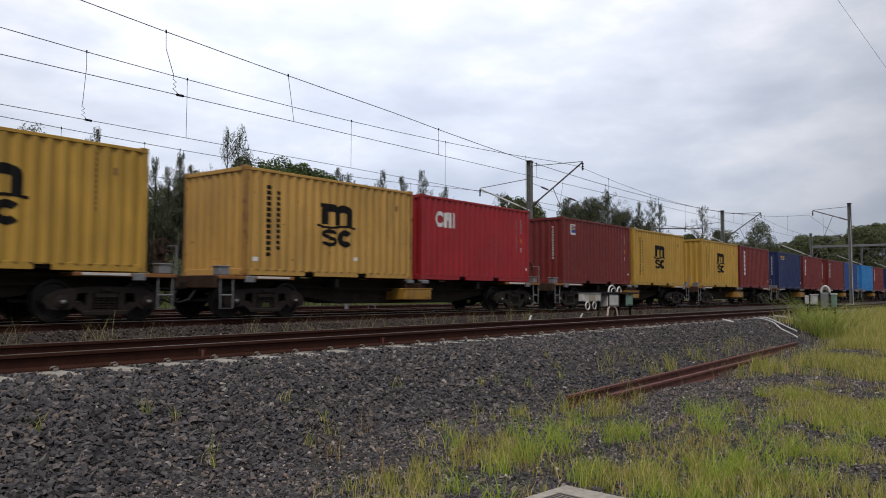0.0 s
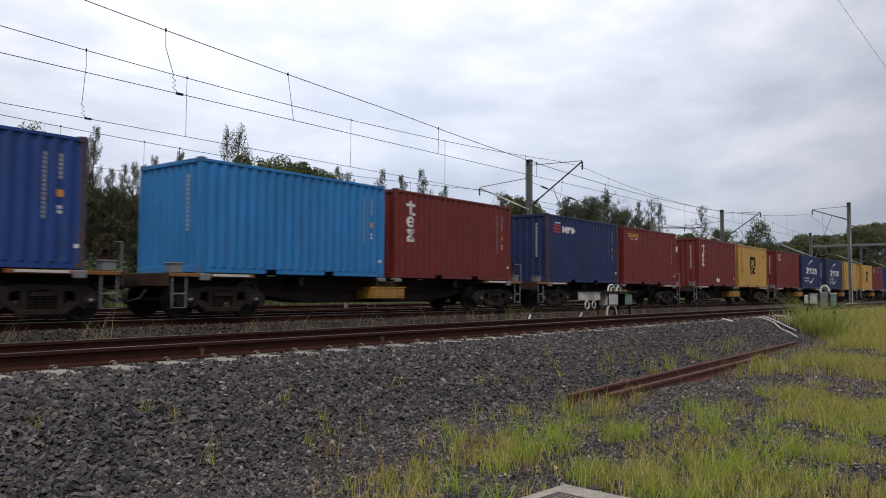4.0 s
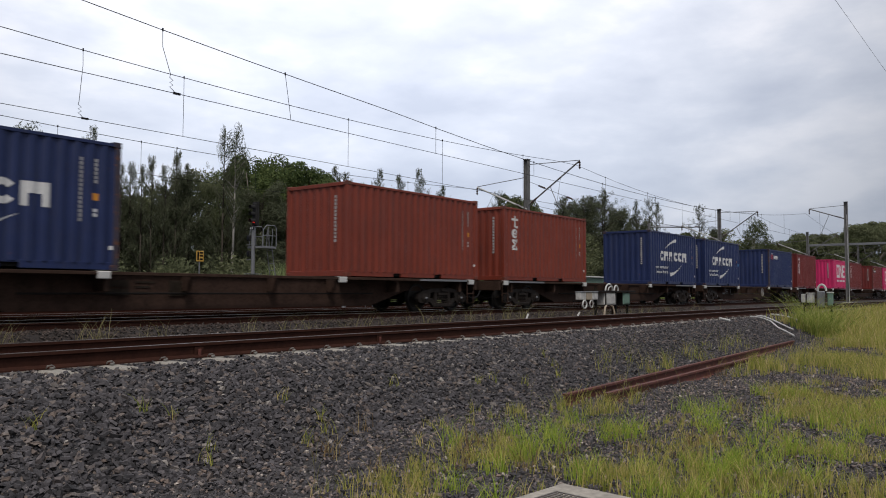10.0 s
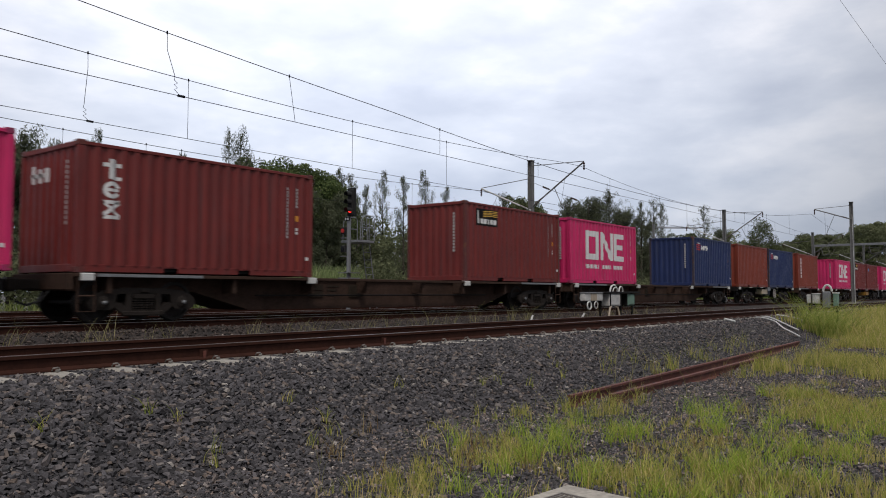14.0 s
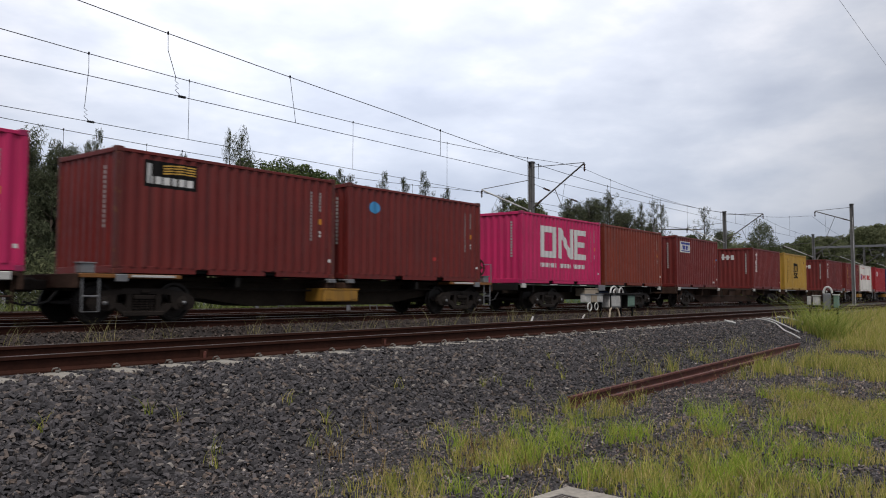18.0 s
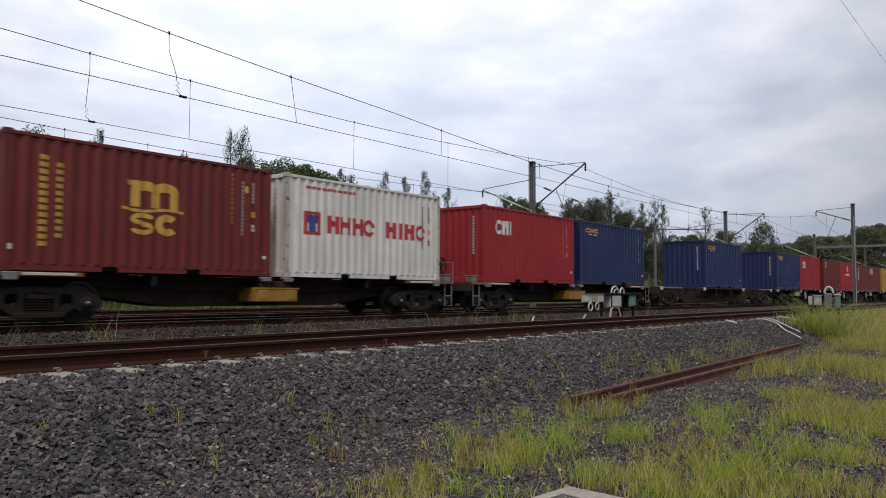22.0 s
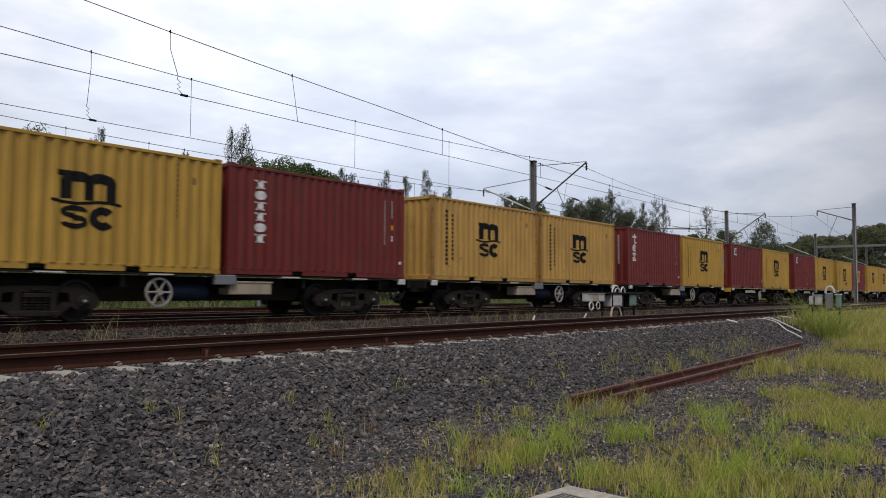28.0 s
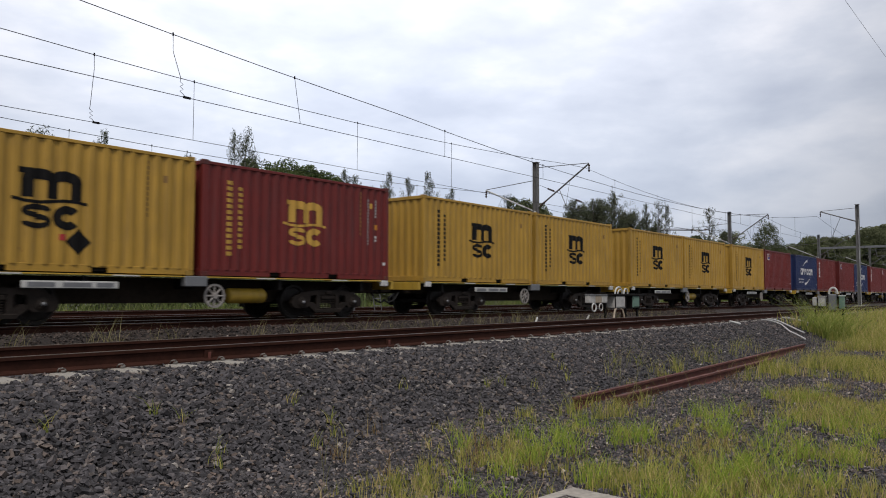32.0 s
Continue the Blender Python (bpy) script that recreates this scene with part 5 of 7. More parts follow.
XS = [-30 + 2.5 * i for i in range(100)]
FRONT = lambda x: (x, OVER + 0.9 * max(0.0, 1 - abs(x - 5) / 12), sag(x, 6.34, 0.00172, 37.3, 65.0))
REAR = lambda x: (x, THIRD, 7.74 + 0.00185 * (x - 17.5) ** 2 if -2 < x < 36.9 else sag(x, 7.72, 0.0027, 20.65, 32.5))
LAST = lambda x: (x, FOURTH, 7.0 + 0.0017 * (x - 19) ** 2 if -2 < x < 36.9 else sag(x, 7.0, 0.0023, 20.65, 32.5))
C_FRONT, C_REAR, C_LAST = (lambda x: (x, OVER, 6.03)), (lambda x: (x, THIRD, 6.03)), (lambda x: (x, FOURTH, 5.83))
wire("catenary_wire", "dark sagging carrier wire over the train's track", [FRONT(x) for x in XS], 0.014)
wire("catenary_wire", "dark sagging carrier wire over the third track", [REAR(x) for x in XS], 0.014)
wire("catenary_wire", "dark sagging carrier wire over the fourth track", [LAST(x) for x in XS], 0.014)
for f, lab in ((C_FRONT, "straight contact wire over the train's track"), (C_REAR, "straight contact wire over the third track"), (C_LAST, "straight contact wire over the fourth track")):
    wire("contact_wire", lab, [f(x) for x in (-30, 20, 60, 120, 217)], 0.011)
wire("power_line", "thin dark power line high overhead beside the track", [(-40, 4.3, 9.9), (0, 4.3, 9.6), (40, 4.3, 9.5), (90, 4.3, 9.7)], 0.006)
for px_ in (-40.0, 90.0):
    pole_ = thing("power_pole", "weathered grey timber power pole beside the railway", "pole", "power poles", at=pose(px_, 4.3, float(ground_z(px_, 4.3)) - 0.3))
    part("shaft", Mesh().tube((0, 0, 0), (0, 0, 10.6), 0.16, 0.11, 10), BARK, pole_)
    part("crossarm", Mesh().box(-0.05, 0.05, -0.9, 0.9, 9.55 if px_ < 0 else 9.15, 9.68 if px_ < 0 else 9.3, 0.01), BARK, pole_)
for f, g, xs in ((FRONT, C_FRONT, (10.1, 13.6, 19.8, 26, 32, 38, 44, 50, 57, 63, 76, 83, 90)), (REAR, C_REAR, (5.2, 10.1, 13.15, 20.0, 25.6, 32, 41, 47, 53, 60, 66, 75, 82)), (LAST, C_LAST, (12.6, 15.7, 17.2, 21, 26, 31, 42, 48, 54, 61))):
    for x in xs:
        a, b = f(x), g(x)
        m = Mesh()
        loose = (f is FRONT and x == 10.1) or (f is REAR and x == 10.1)
        if loose:
            e = b[0] + (0.02 if f is FRONT else 0.05)
            m.chain([a, (a[0] + 0.01, a[1], a[2] - 0.4), (e - 0.12, b[1], b[2] + 0.42)] + [(e - 0.10 + (0.05 if k % 2 else -0.04), b[1], b[2] + 0.34 - 0.055 * k) for k in range(6)] + [(e, b[1], b[2] + 0.01)], 0.008, 5)
            m.box(e - 0.04, e + 0.14, b[1] - 0.02, b[1] + 0.02, b[2] - 0.025, b[2] + 0.025)
        else:
            m.tube(a, b, 0.007, n=4)
        m.box(a[0] - 0.014, a[0] + 0.014, a[1] - 0.014, a[1] + 0.014, a[2] - 0.03, a[2] + 0.05)
        thing("dropper_wire", "slack looped feeder between carrier and contact wire" if loose else "thin vertical dropper between carrier and contact wire", "wire", "dropper wires", mesh=m, mat=WIRE)


def insulator(m, a, b, n=5, r=0.07):
    a, b = Vector(a), Vector(b)
    for i in range(n):
        p = a.lerp(b, (i + 0.2) / n)
        q = a.lerp(b, (i + 0.7) / n)
        m.tube(p, q, r, r * 0.6, 8)
    return m.tube(a, b, 0.03, n=6)


def steady(mast, x, y0, y1, zf, zt, tip, contact, pale):
    """One cantilever: raking strut, tie bar, insulators, drop bracket and registration arm."""
    s = 1 if y1 > y0 else -1
    part("strut", Mesh().tube((x, y0, zf), (x, y1, tip), 0.045, n=8), PALE if pale else MAST, mast, "raking cantilever strut")
    part("tie_bar", Mesh().tube((x, y0, zt), (x, y1, tip + 0.03), 0.02, n=6), MAST, mast)
    d = Vector((0, y1 - y0, tip - zf)).normalized()
    p = Vector((x, y0, zf))
    part("insulator", insulator(Mesh(), p + d * 0.35, p + d * 0.8), CERAMIC, mast, "brown ribbed insulator")
    part("insulator", insulator(Mesh(), (x, y1, tip - 0.05), (x, y1, tip - 0.45), 3), CERAMIC, mast, "brown ribbed insulator")
    k = p + d * ((y1 - y0) / d.y * 0.45)
    part("registration_arm", Mesh().chain([tuple(k), (x, contact[0] - s * 0.9, contact[1] + 0.30), (x, contact[0], contact[1] + 0.02)], 0.02, 6), MAST, mast)
    part("stay_wire", Mesh().tube(tuple(k + d * 0.8), (x, contact[0] - s * 0.9, contact[1] + 0.3), 0.008, n=4), WIRE, mast)


def mast(x, y, top, arms, label):
    ob = thing("overhead_line_mast", label, "mast", "overhead line masts", at=pose(0, 0, 0))
    g = float(ground_z(x, y))
    h = Mesh()
    for s in (-1, 1):
        h.box(x - 0.13, x + 0.13, y + s * 0.12 - 0.012, y + s * 0.12 + 0.012, g, top)
    h.box(x - 0.01, x + 0.01, y - 0.11, y + 0.11, g, top)
    part("column", h, MAST, ob, "weathered steel column")
    part("footing", Mesh().box(x - 0.35, x + 0.35, y - 0.35, y + 0.35, g - 0.3, g + 0.25, 0.03), CONCRETE, ob, "concrete footing")
    part("cap", Mesh().box(x - 0.16, x + 0.16, y - 0.16, y + 0.16, top, top + 0.04), MAST, ob)
    for a in arms:
        steady(ob, x, y, *a)
    return ob


for i in range(6):
    mx = 36.9 + 32.5 * i
    mast(mx, 22.7, 8.87, [(19.4, 6.25, 8.6, 8.5, (THIRD, 6.03), 0), (26.1, 6.1, 7.9, 7.6, (FOURTH, 5.83), 1)], "weathered steel overhead mast with two cantilevers, behind the train")
m3 = mast(70.9, 12.8, 9.0, [(15.6, 7.6, 8.75, 8.6, (OVER, 6.03), 0)], "weathered steel overhead mast with one cantilever, beside the train")
part("guy_wire", Mesh().tube((70.9, 12.75, 8.0), (66.5, 11.9, 0.6), 0.012, n=5), PALE, m3, "pale guy wire")
feed = thing("feeder_wire", "feeder wire tied to the mast by strings of dark insulators", "wire", "overhead wires")
part("strand", Mesh().chain([(36.9 + 32.5 * k, 22.5, 7.62 - 0.30 * k - 3.4 * k * (1 - k)) for k in np.linspace(0, 1, 15)], 0.011, 5), WIRE, feed)
for k in (0.03, 0.13):
    part("insulator", insulator(Mesh(), (36.9 + 32.5 * k, 22.5, 7.62 - 0.30 * k - 3.4 * k * (1 - k)), (36.9 + 32.5 * (k + 0.022), 22.5, 7.62 - 0.30 * (k + 0.022) - 3.4 * (k + 0.022) * (0.978 - k)), 4, 0.06), CERAMIC, feed, "dark ribbed insulator")
mast(135.9, 12.8, 9.0, [(15.6, 7.6, 8.75, 8.6, (OVER, 6.03), 0)], "weathered steel overhead mast with one cantilever, beside the train")

bracket = thing("spare_bracket_mast", "mast with a long horizontal bracket before the trees", "mast", "overhead line masts")
part("column", Mesh().box(73.4, 73.6, 30.9, 31.1, 0.1, 8.4, 0.02), MAST, bracket)
part("bracket_arm", Mesh().tube((73.5, 31.0, 8.0), (73.5, 26.6, 7.75), 0.06, n=8), MAST, bracket, "grey horizontal bracket")
part("insulator", insulator(Mesh(), (73.5, 26.6, 7.75), (73.5, 26.0, 7.8)), CERAMIC, bracket)


def portal(x):
    ob = thing("gantry", "grey steel gantry across the far tracks", "gantry")
    for y in (28.6, 11.0):
        part("leg", Mesh().box(x - 0.14, x + 0.14, y - 0.14, y + 0.14, 0.2, 8.95, 0.02), MAST, ob, "grey steel leg")
    part("beam", Mesh().box(x - 0.16, x + 0.16, 11.0, 28.6, 8.62, 8.95, 0.02), GALV, ob, "grey horizontal beam")
    for y in (THIRD, OVER, FOURTH):
        part("drop_bracket", Mesh().chain([(x, y + 1.2, 8.65), (x, y + 0.9, 7.3), (x, y, 7.5)], 0.04, 6), MAST, ob)


portal(129.0)

# ---- signals ----


def signal(x, y, g, bright):
    """Post with an upper and lower light head, a caged platform and a ladder."""
    ob = thing("railway_signal", "grey signal post with lit red lamps, caged platform and ladder", "railway signal", "signals behind the train")
    part("post", Mesh().tube((x, y, g), (x, y, 4.62), 0.09, n=10), GALV, ob, "grey steel post")
    head = part("light_head", Mesh().box(x - 0.10, x + 0.10, y - 0.30, y - 0.02, 4.66, 5.72, 0.03).box(x - 0.02, x + 0.02, y - 0.40, y + 0.08, 4.62, 5.80, 0.01), ASPHALTED, ob, "black three-lamp head")
    for i in range(3):
        z = 4.86 + 0.33 * i
        hood, n = Mesh(), 10
        for k in range(n):
            a, b = math.pi * 1.3 * k / n - 0.47, math.pi * 1.3 * (k + 1) / n - 0.47
            hood.add([(x - 0.10, y - 0.16 + 0.12 * math.cos(a), z + 0.12 * math.sin(a)), (x - 0.36, y - 0.16 + 0.11 * math.cos(a), z + 0.11 * math.sin(a)),
                      (x - 0.36, y - 0.16 + 0.11 * math.cos(b), z + 0.11 * math.sin(b)), (x - 0.10, y - 0.16 + 0.12 * math.cos(b), z + 0.12 * math.sin(b))], [(0, 1, 2, 3)])
        part("hood", hood, ASPHALTED, head)
        part("lens", Mesh().tube((x - 0.10, y - 0.16, z), (x - 0.12, y - 0.16, z), 0.10, n=14), (RED_ON if bright else RED_LOW) if i == 0 else GLASSD, head, "glowing red lens" if i == 0 else "dark lens")
    for z, lit in ((4.05, bright), (3.30, False)):
        low = part("marker_light", Mesh().box(x - 0.12, x + 0.08, y + 0.10, y + 0.36, z - 0.14, z + 0.14, 0.02), ASPHALTED, ob, "small black marker light")
        part("lens", Mesh().tube((x - 0.12, y + 0.23, z), (x - 0.16, y + 0.23, z), 0.085, n=12), RED_DIM if lit else GLASSD, low, "dim red lens" if lit else "dark lens")
        part("bracket", Mesh().tube((x, y, z - 0.3), (x - 0.05, y + 0.42, z - 0.3), 0.02, n=6), GALV, low)
    part("number_plate", Mesh().box(x - 0.11, x - 0.09, y - 0.14, y + 0.16, 4.44, 4.60), ASPHALTED, ob, "black plate with pale bars")
    part("plate_bars", Mesh().box(x - 0.118, x - 0.11, y - 0.09, y - 0.01, 4.47, 4.57).box(x - 0.118, x - 0.11, y + 0.04, y + 0.11, 4.47, 4.57), PALE, ob)
    px0, px1, py0, py1, fz = x + 0.15, x + 1.0, y - 0.5, y + 0.5, 3.66
    part("platform", Mesh().box(px0 - 0.1, px1, py0, py1, fz - 0.1, fz, 0.01), GALV, ob, "grey grating platform")
    for yy in (py0, py1):
        rails = Mesh()
        rails.chain([(px0, yy, fz), (px0 + 0.05, yy, fz + 0.8), (px0 + 0.25, yy, fz + 1.02), (px1 - 0.1, yy, fz + 1.02), (px1, yy, fz + 0.9), (px1, yy, fz)], 0.022, 6)
        rails.tube((px0, yy, fz + 0.52), (px1, yy, fz + 0.52), 0.02, n=6).tube((px0 + 0.42, yy, fz), (px0 + 0.36, yy, fz + 0.95), 0.02, n=6)
        part("guard_rail", rails, GALV, ob, "bent tubular guard rail")
    for yy in (y - 0.2, y + 0.2):
        lad = Mesh().tube((px1 + 0.02, yy, fz + 0.9), (px1 - 0.02, yy, fz), 0.02, n=6).tube((px1 - 0.02, yy, fz), (px1 + 0.55, yy, g), 0.025, n=6)
        part("ladder_rail", lad, GALV, ob)
    for i in range(10):
        k = (i + 0.5) / 10
        part("rung", Mesh().tube((px1 - 0.02 + 0.57 * k, y - 0.2, fz + (g - fz) * k), (px1 - 0.02 + 0.57 * k, y + 0.2, fz + (g - fz) * k), 0.016, n=5), GALV, ob)
    part("cable_box", Mesh().box(x - 0.3, x + 0.35, y - 0.3, y + 0.3, 2.05, 2.12).box(x - 0.3, x + 0.35, y - 0.3, y + 0.3, 2.3, 2.33), GALV, ob)


signal(22.55, 22.6, 0.55, True)
signal(23.95, 30.2, 0.4, False)

sign = thing("line_side_sign", "small yellow plate with black bars on a post", "sign", at=pose(21.5, 31.0, 0.3))
part("post", Mesh().tube((0, 0, 0), (0, 0, 2.7), 0.03, n=8), GALV, sign)
part("plate", Mesh().box(-0.2, 0.2, -0.05, -0.03, 2.55, 3.05, 0.01), M_GOLD, sign, "yellow plate")
for x0, x1, z0, z1 in ((-0.15, -0.06, 2.62, 3.0), (-0.02, 0.15, 2.62, 2.70), (-0.02, 0.15, 2.78, 2.86), (-0.02, 0.15, 2.92, 3.0)):
    part("plate_bar", Mesh().box(x0, x1, -0.058, -0.05, z0, z1), M_BLACK, sign)

shed = thing("lineside_shed", "long low grey shed with a pale ledge", "shed", at=pose(62.5, 33.2, 0.2))
part("wall", Mesh().box(-5.5, 5.5, -0.9, 0.9, 0, 2.6), GREEN, shed, "grey-green wall")
part("roof", Mesh().box(-5.7, 5.7, -1.1, 1.1, 2.6, 2.72, 0.02), PALE, shed, "pale flat roof")
part("air_unit", Mesh().box(-4.6, -3.9, -0.5, 0.2, 2.72, 3.35, 0.03), PALE, shed, "pale roof unit")

# ---- lineside boxes ----


def cable(m, pts, r):
    return m.chain(pts, r, 6)


def relay_boxes():
    g = 0.45
    frame_ = thing("relay_box_stand", "stand of grey, white and green relay boxes with looped white cables", "relay box", "lineside boxes")
    for x in (23.9, 25.2, 25.45, 26.4):
        part("leg", Mesh().box(x - 0.035, x + 0.035, 11.97, 12.03, g, 1.5), BROWN if x == 25.2 else STEEL, frame_)
    part("shelf", Mesh().box(23.83, 26.53, 11.72, 12.16, 1.49, 1.55, 0.01), STEEL, frame_, "dark steel shelf")
    part("cross_rail", Mesh().box(22.5, 26.5, 12.06, 12.12, 1.17, 1.22), STEEL, frame_)
    for x, w, mat in ((22.56, 0.40, DIRTYBOX), (23.0, 0.38, TOOLBOX), (23.43, 0.38, DIRTYBOX)):
        b = part("small_box", Mesh().box(x, x + w, 11.86, 12.05, 1.24, 1.50, 0.02), mat, frame_, "small weathered pale box")
        part("lid", Mesh().box(x - 0.01, x + w + 0.01, 11.84, 12.06, 1.485, 1.52, 0.01), GALV, b)
    a = part("box", Mesh().box(24.12, 24.98, 11.76, 12.08, 1.05, 1.475, 0.03), DIRTYBOX, frame_, "dirty white steel box")
    part("door", Mesh().box(24.22, 24.88, 11.745, 11.76, 1.10, 1.43, 0.01), DIRTYBOX, a)
    for x in (24.13, 24.93):
        part("strap", Mesh().box(x, x + 0.04, 11.735, 11.76, 1.03, 1.485), STEEL, a)
    b = part("box", Mesh().box(25.60, 26.16, 11.78, 12.08, 1.06, 1.475, 0.03), GREEN, frame_, "green steel box")
    part("door", Mesh().box(25.66, 26.10, 11.765, 11.78, 1.11, 1.43, 0.01), GREEN, b)
    for x in (25.56, 26.16):
        part("bracket", Mesh().box(x, x + 0.04, 11.80, 12.06, 1.02, 1.48), STEEL, b)
    c = Mesh()
    cable(c, [(24.72 + 0.28 * math.cos(t), 11.9, 1.55 + 0.23 * math.sin(t)) for t in np.linspace(0, math.pi, 9)], 0.03)
    cable(c, [(24.76 + 0.19 * math.cos(t), 11.86, 1.55 + 0.14 * math.sin(t)) for t in np.linspace(0, math.pi, 9)], 0.02)
    cable(c, [(25.28 + 0.15 * math.cos(t), 11.9, 1.55 + 0.18 * math.sin(t)) for t in np.linspace(-0.3, math.pi, 9)], 0.028)
    cable(c, [(22.76 + 0.14 * math.cos(t), 11.82, 1.10 + 0.13 * math.sin(t)) for t in np.linspace(0, 2 * math.pi, 11)], 0.025)
    cable(c, [(23.24 + 0.12 * math.cos(t), 11.82, 1.11 + 0.12 * math.sin(t)) for t in np.linspace(0, 2 * math.pi, 11)], 0.018)
    part("cables", c, PALE, frame_, "looped white cables")
    d = Mesh()
    cable(d, [(24.2, 11.75, 1.04), (24.05, 11.72, 1.0), (23.75, 11.6, 0.85), (23.4, 11.45, 0.62), (23.3, 11.4, 0.46)], 0.035)
    cable(d, [(24.6, 11.8, 1.06), (24.72, 11.76, 1.0), (24.76, 11.72, 0.8), (24.76, 11.7, 0.44)], 0.03)
    part("conduit_leg", d, TOOLBOX, frame_, "yellowed plastic conduits bent to the ground")


def trackside_boxes():
    g = float(ground_z(28.0, 6.0))
    st = thing("relay_box_stand", "weed-grown stand of pale relay boxes with a looped white hose", "relay box", "lineside boxes")
    part("frame", Mesh().box(28.1, 28.16, 5.45, 6.52, 1.10, 1.15).box(28.1, 28.16, 6.36, 6.42, g - 0.05, 1.2).box(28.1, 28.16, 5.55, 5.60, g - 0.05, 1.2), STEEL, st)
    part("small_box", Mesh().box(27.97, 28.12, 6.35, 6.47, 1.17, 1.46, 0.02), DIRTYBOX, st, "small white box")
    b = part("small_box", Mesh().box(27.95, 28.15, 6.08, 6.29, 1.16, 1.48, 0.02), DIRTYBOX, st, "white box")
    part("lid", Mesh().box(27.93, 28.17, 6.06, 6.31, 1.47, 1.50, 0.01), DIRTYBOX, b)
    part("box", Mesh().box(27.95, 28.2, 5.77, 5.98, 1.02, 1.56, 0.03), GALV, st, "grey steel box")
    d = part("box", Mesh().box(27.95, 28.2, 5.52, 5.66, 1.08, 1.50, 0.02), GREEN, st, "grey-green steel box")
    part("lid", Mesh().box(27.93, 28.22, 5.50, 5.68, 1.49, 1.53, 0.01), PALE, d)
    c = Mesh()
    cable(c, [(28.0, 5.83 + 0.13 * math.cos(t), 1.56 + 0.21 * math.sin(t)) for t in np.linspace(0, math.pi, 12)], 0.035)
    part("hose", c, PALE, st, "thick white looped hose")


relay_boxes()
trackside_boxes()
for i, way in enumerate((((25.3, 7.35), (25.06, 6.68), (24.27, 6.23), (23.85, 5.72)), ((26.0, 7.35), (25.53, 6.63), (25.16, 6.06)), ((28.2, 7.5), (28.18, 7.14), (27.53, 6.45)))):
    pts = []
    for k in np.linspace(0, len(way) - 1.001, 13):
        q, w = int(k), k - int(k)
        x, y = (way[q][n] * (1 - w) + way[q + 1][n] * w for n in (0, 1))
        pts.append((x, y, float(bed_z(np.array([x]), np.array([y]), 4.9, 10.5, 0.045)[0]) + 0.10 + 0.015 * math.sin(k * 3 + i)))
    thing("cable_conduit", "white plastic cable conduit lying on the ballast slope", "conduit", "cable conduits", mesh=Mesh().chain(pts, 0.021, 7), mat=PALE)
for a, b in (((22.0, 13.5), (19.92, 12.3)), ((25.6, 13.5), (23.87, 12.7)), ((21.9, 7.2), (22.15, 7.0))):
    thing("cable_conduit", "short white conduit end lying in the gravel", "conduit", "cable conduits", mesh=Mesh().chain([(a[0], a[1], float(ground_z(*a)) + 0.19), (b[0], b[1], float(ground_z(*b)) + 0.15)], 0.032, 7), mat=PALE)

# two old rails left lying in the grass
for (ax, ay), (bx, by) in (((9.0, 4.97), (22.41, 5.40)), ((9.37, 4.57), (17.4, 4.86))):
    za, zb, ln = float(ground_z(ax, ay)) - 0.015, float(ground_z(bx, by)) - 0.03, math.hypot(bx - ax, by - ay)
    m = Mesh().extrude_x([(a, b + 0.17) for a, b in HEAD], 0, ln)
    thing("old_rail", "red-rusted spare rail lying in the grass", "rail", "spare rails", mesh=m, mat=REDRUST,
          at=pose(ax, ay, za, 0, -math.degrees(math.atan2(zb - za, ln)), math.degrees(math.atan2(by - ay, bx - ax))))

slab = thing("pit_lid", "weathered concrete pit lid with a rusty metal grating", "pit lid", at=pose(4.42, 2.42, 0.03, 0, 0, -6))
part("lid", Mesh().box(-0.58, 0.58, -0.45, 0.45, -0.06, 0.09, 0.02), LIDSTONE, slab, "weathered pale concrete slab")
for i in range(17):
    part("grating_bar", Mesh().box(-0.44, 0.30, -0.31 + i * 0.037, -0.294 + i * 0.037, 0.086, 0.099, 0.003), GRATING, slab)
part("grating_frame", Mesh().box(-0.47, 0.33, -0.335, -0.322, 0.084, 0.098).box(-0.47, 0.33, 0.312, 0.325, 0.084, 0.098).box(-0.47, -0.455, -0.322, 0.312, 0.084, 0.098).box(0.315, 0.33, -0.322, 0.312, 0.084, 0.098), GRATING, slab, "rusty grating frame")


# ---- trees ----


def leaves(centres, radii, per, size, r, droop=0.0, slim=0.5):
    """Many small single leaves about clump centres."""
    n = len(centres) * per
    c = np.repeat(centres, per, 0)
    d = r.normal(size=(n, 3))
    d /= np.linalg.norm(d, axis=1)[:, None]
    p = c + d * (np.repeat(radii, per, 0) * (0.35 + 0.65 * r.random((n, 1)) ** 0.5))
    a = r.normal(size=(n, 3))
    a[:, 2] -= droop
    a /= np.linalg.norm(a, axis=1)[:, None]
    b = np.cross(a, r.normal(size=(n, 3)))
    b /= np.linalg.norm(b, axis=1)[:, None] + 1e-6
    k = size * (0.6 + 0.8 * r.random((n, 1)))
    v = np.stack([p - a * k, p + b * k * slim, p + a * k, p - b * k * slim], 1).reshape(-1, 3)
    return v, np.arange(n * 4).reshape(n, 4)


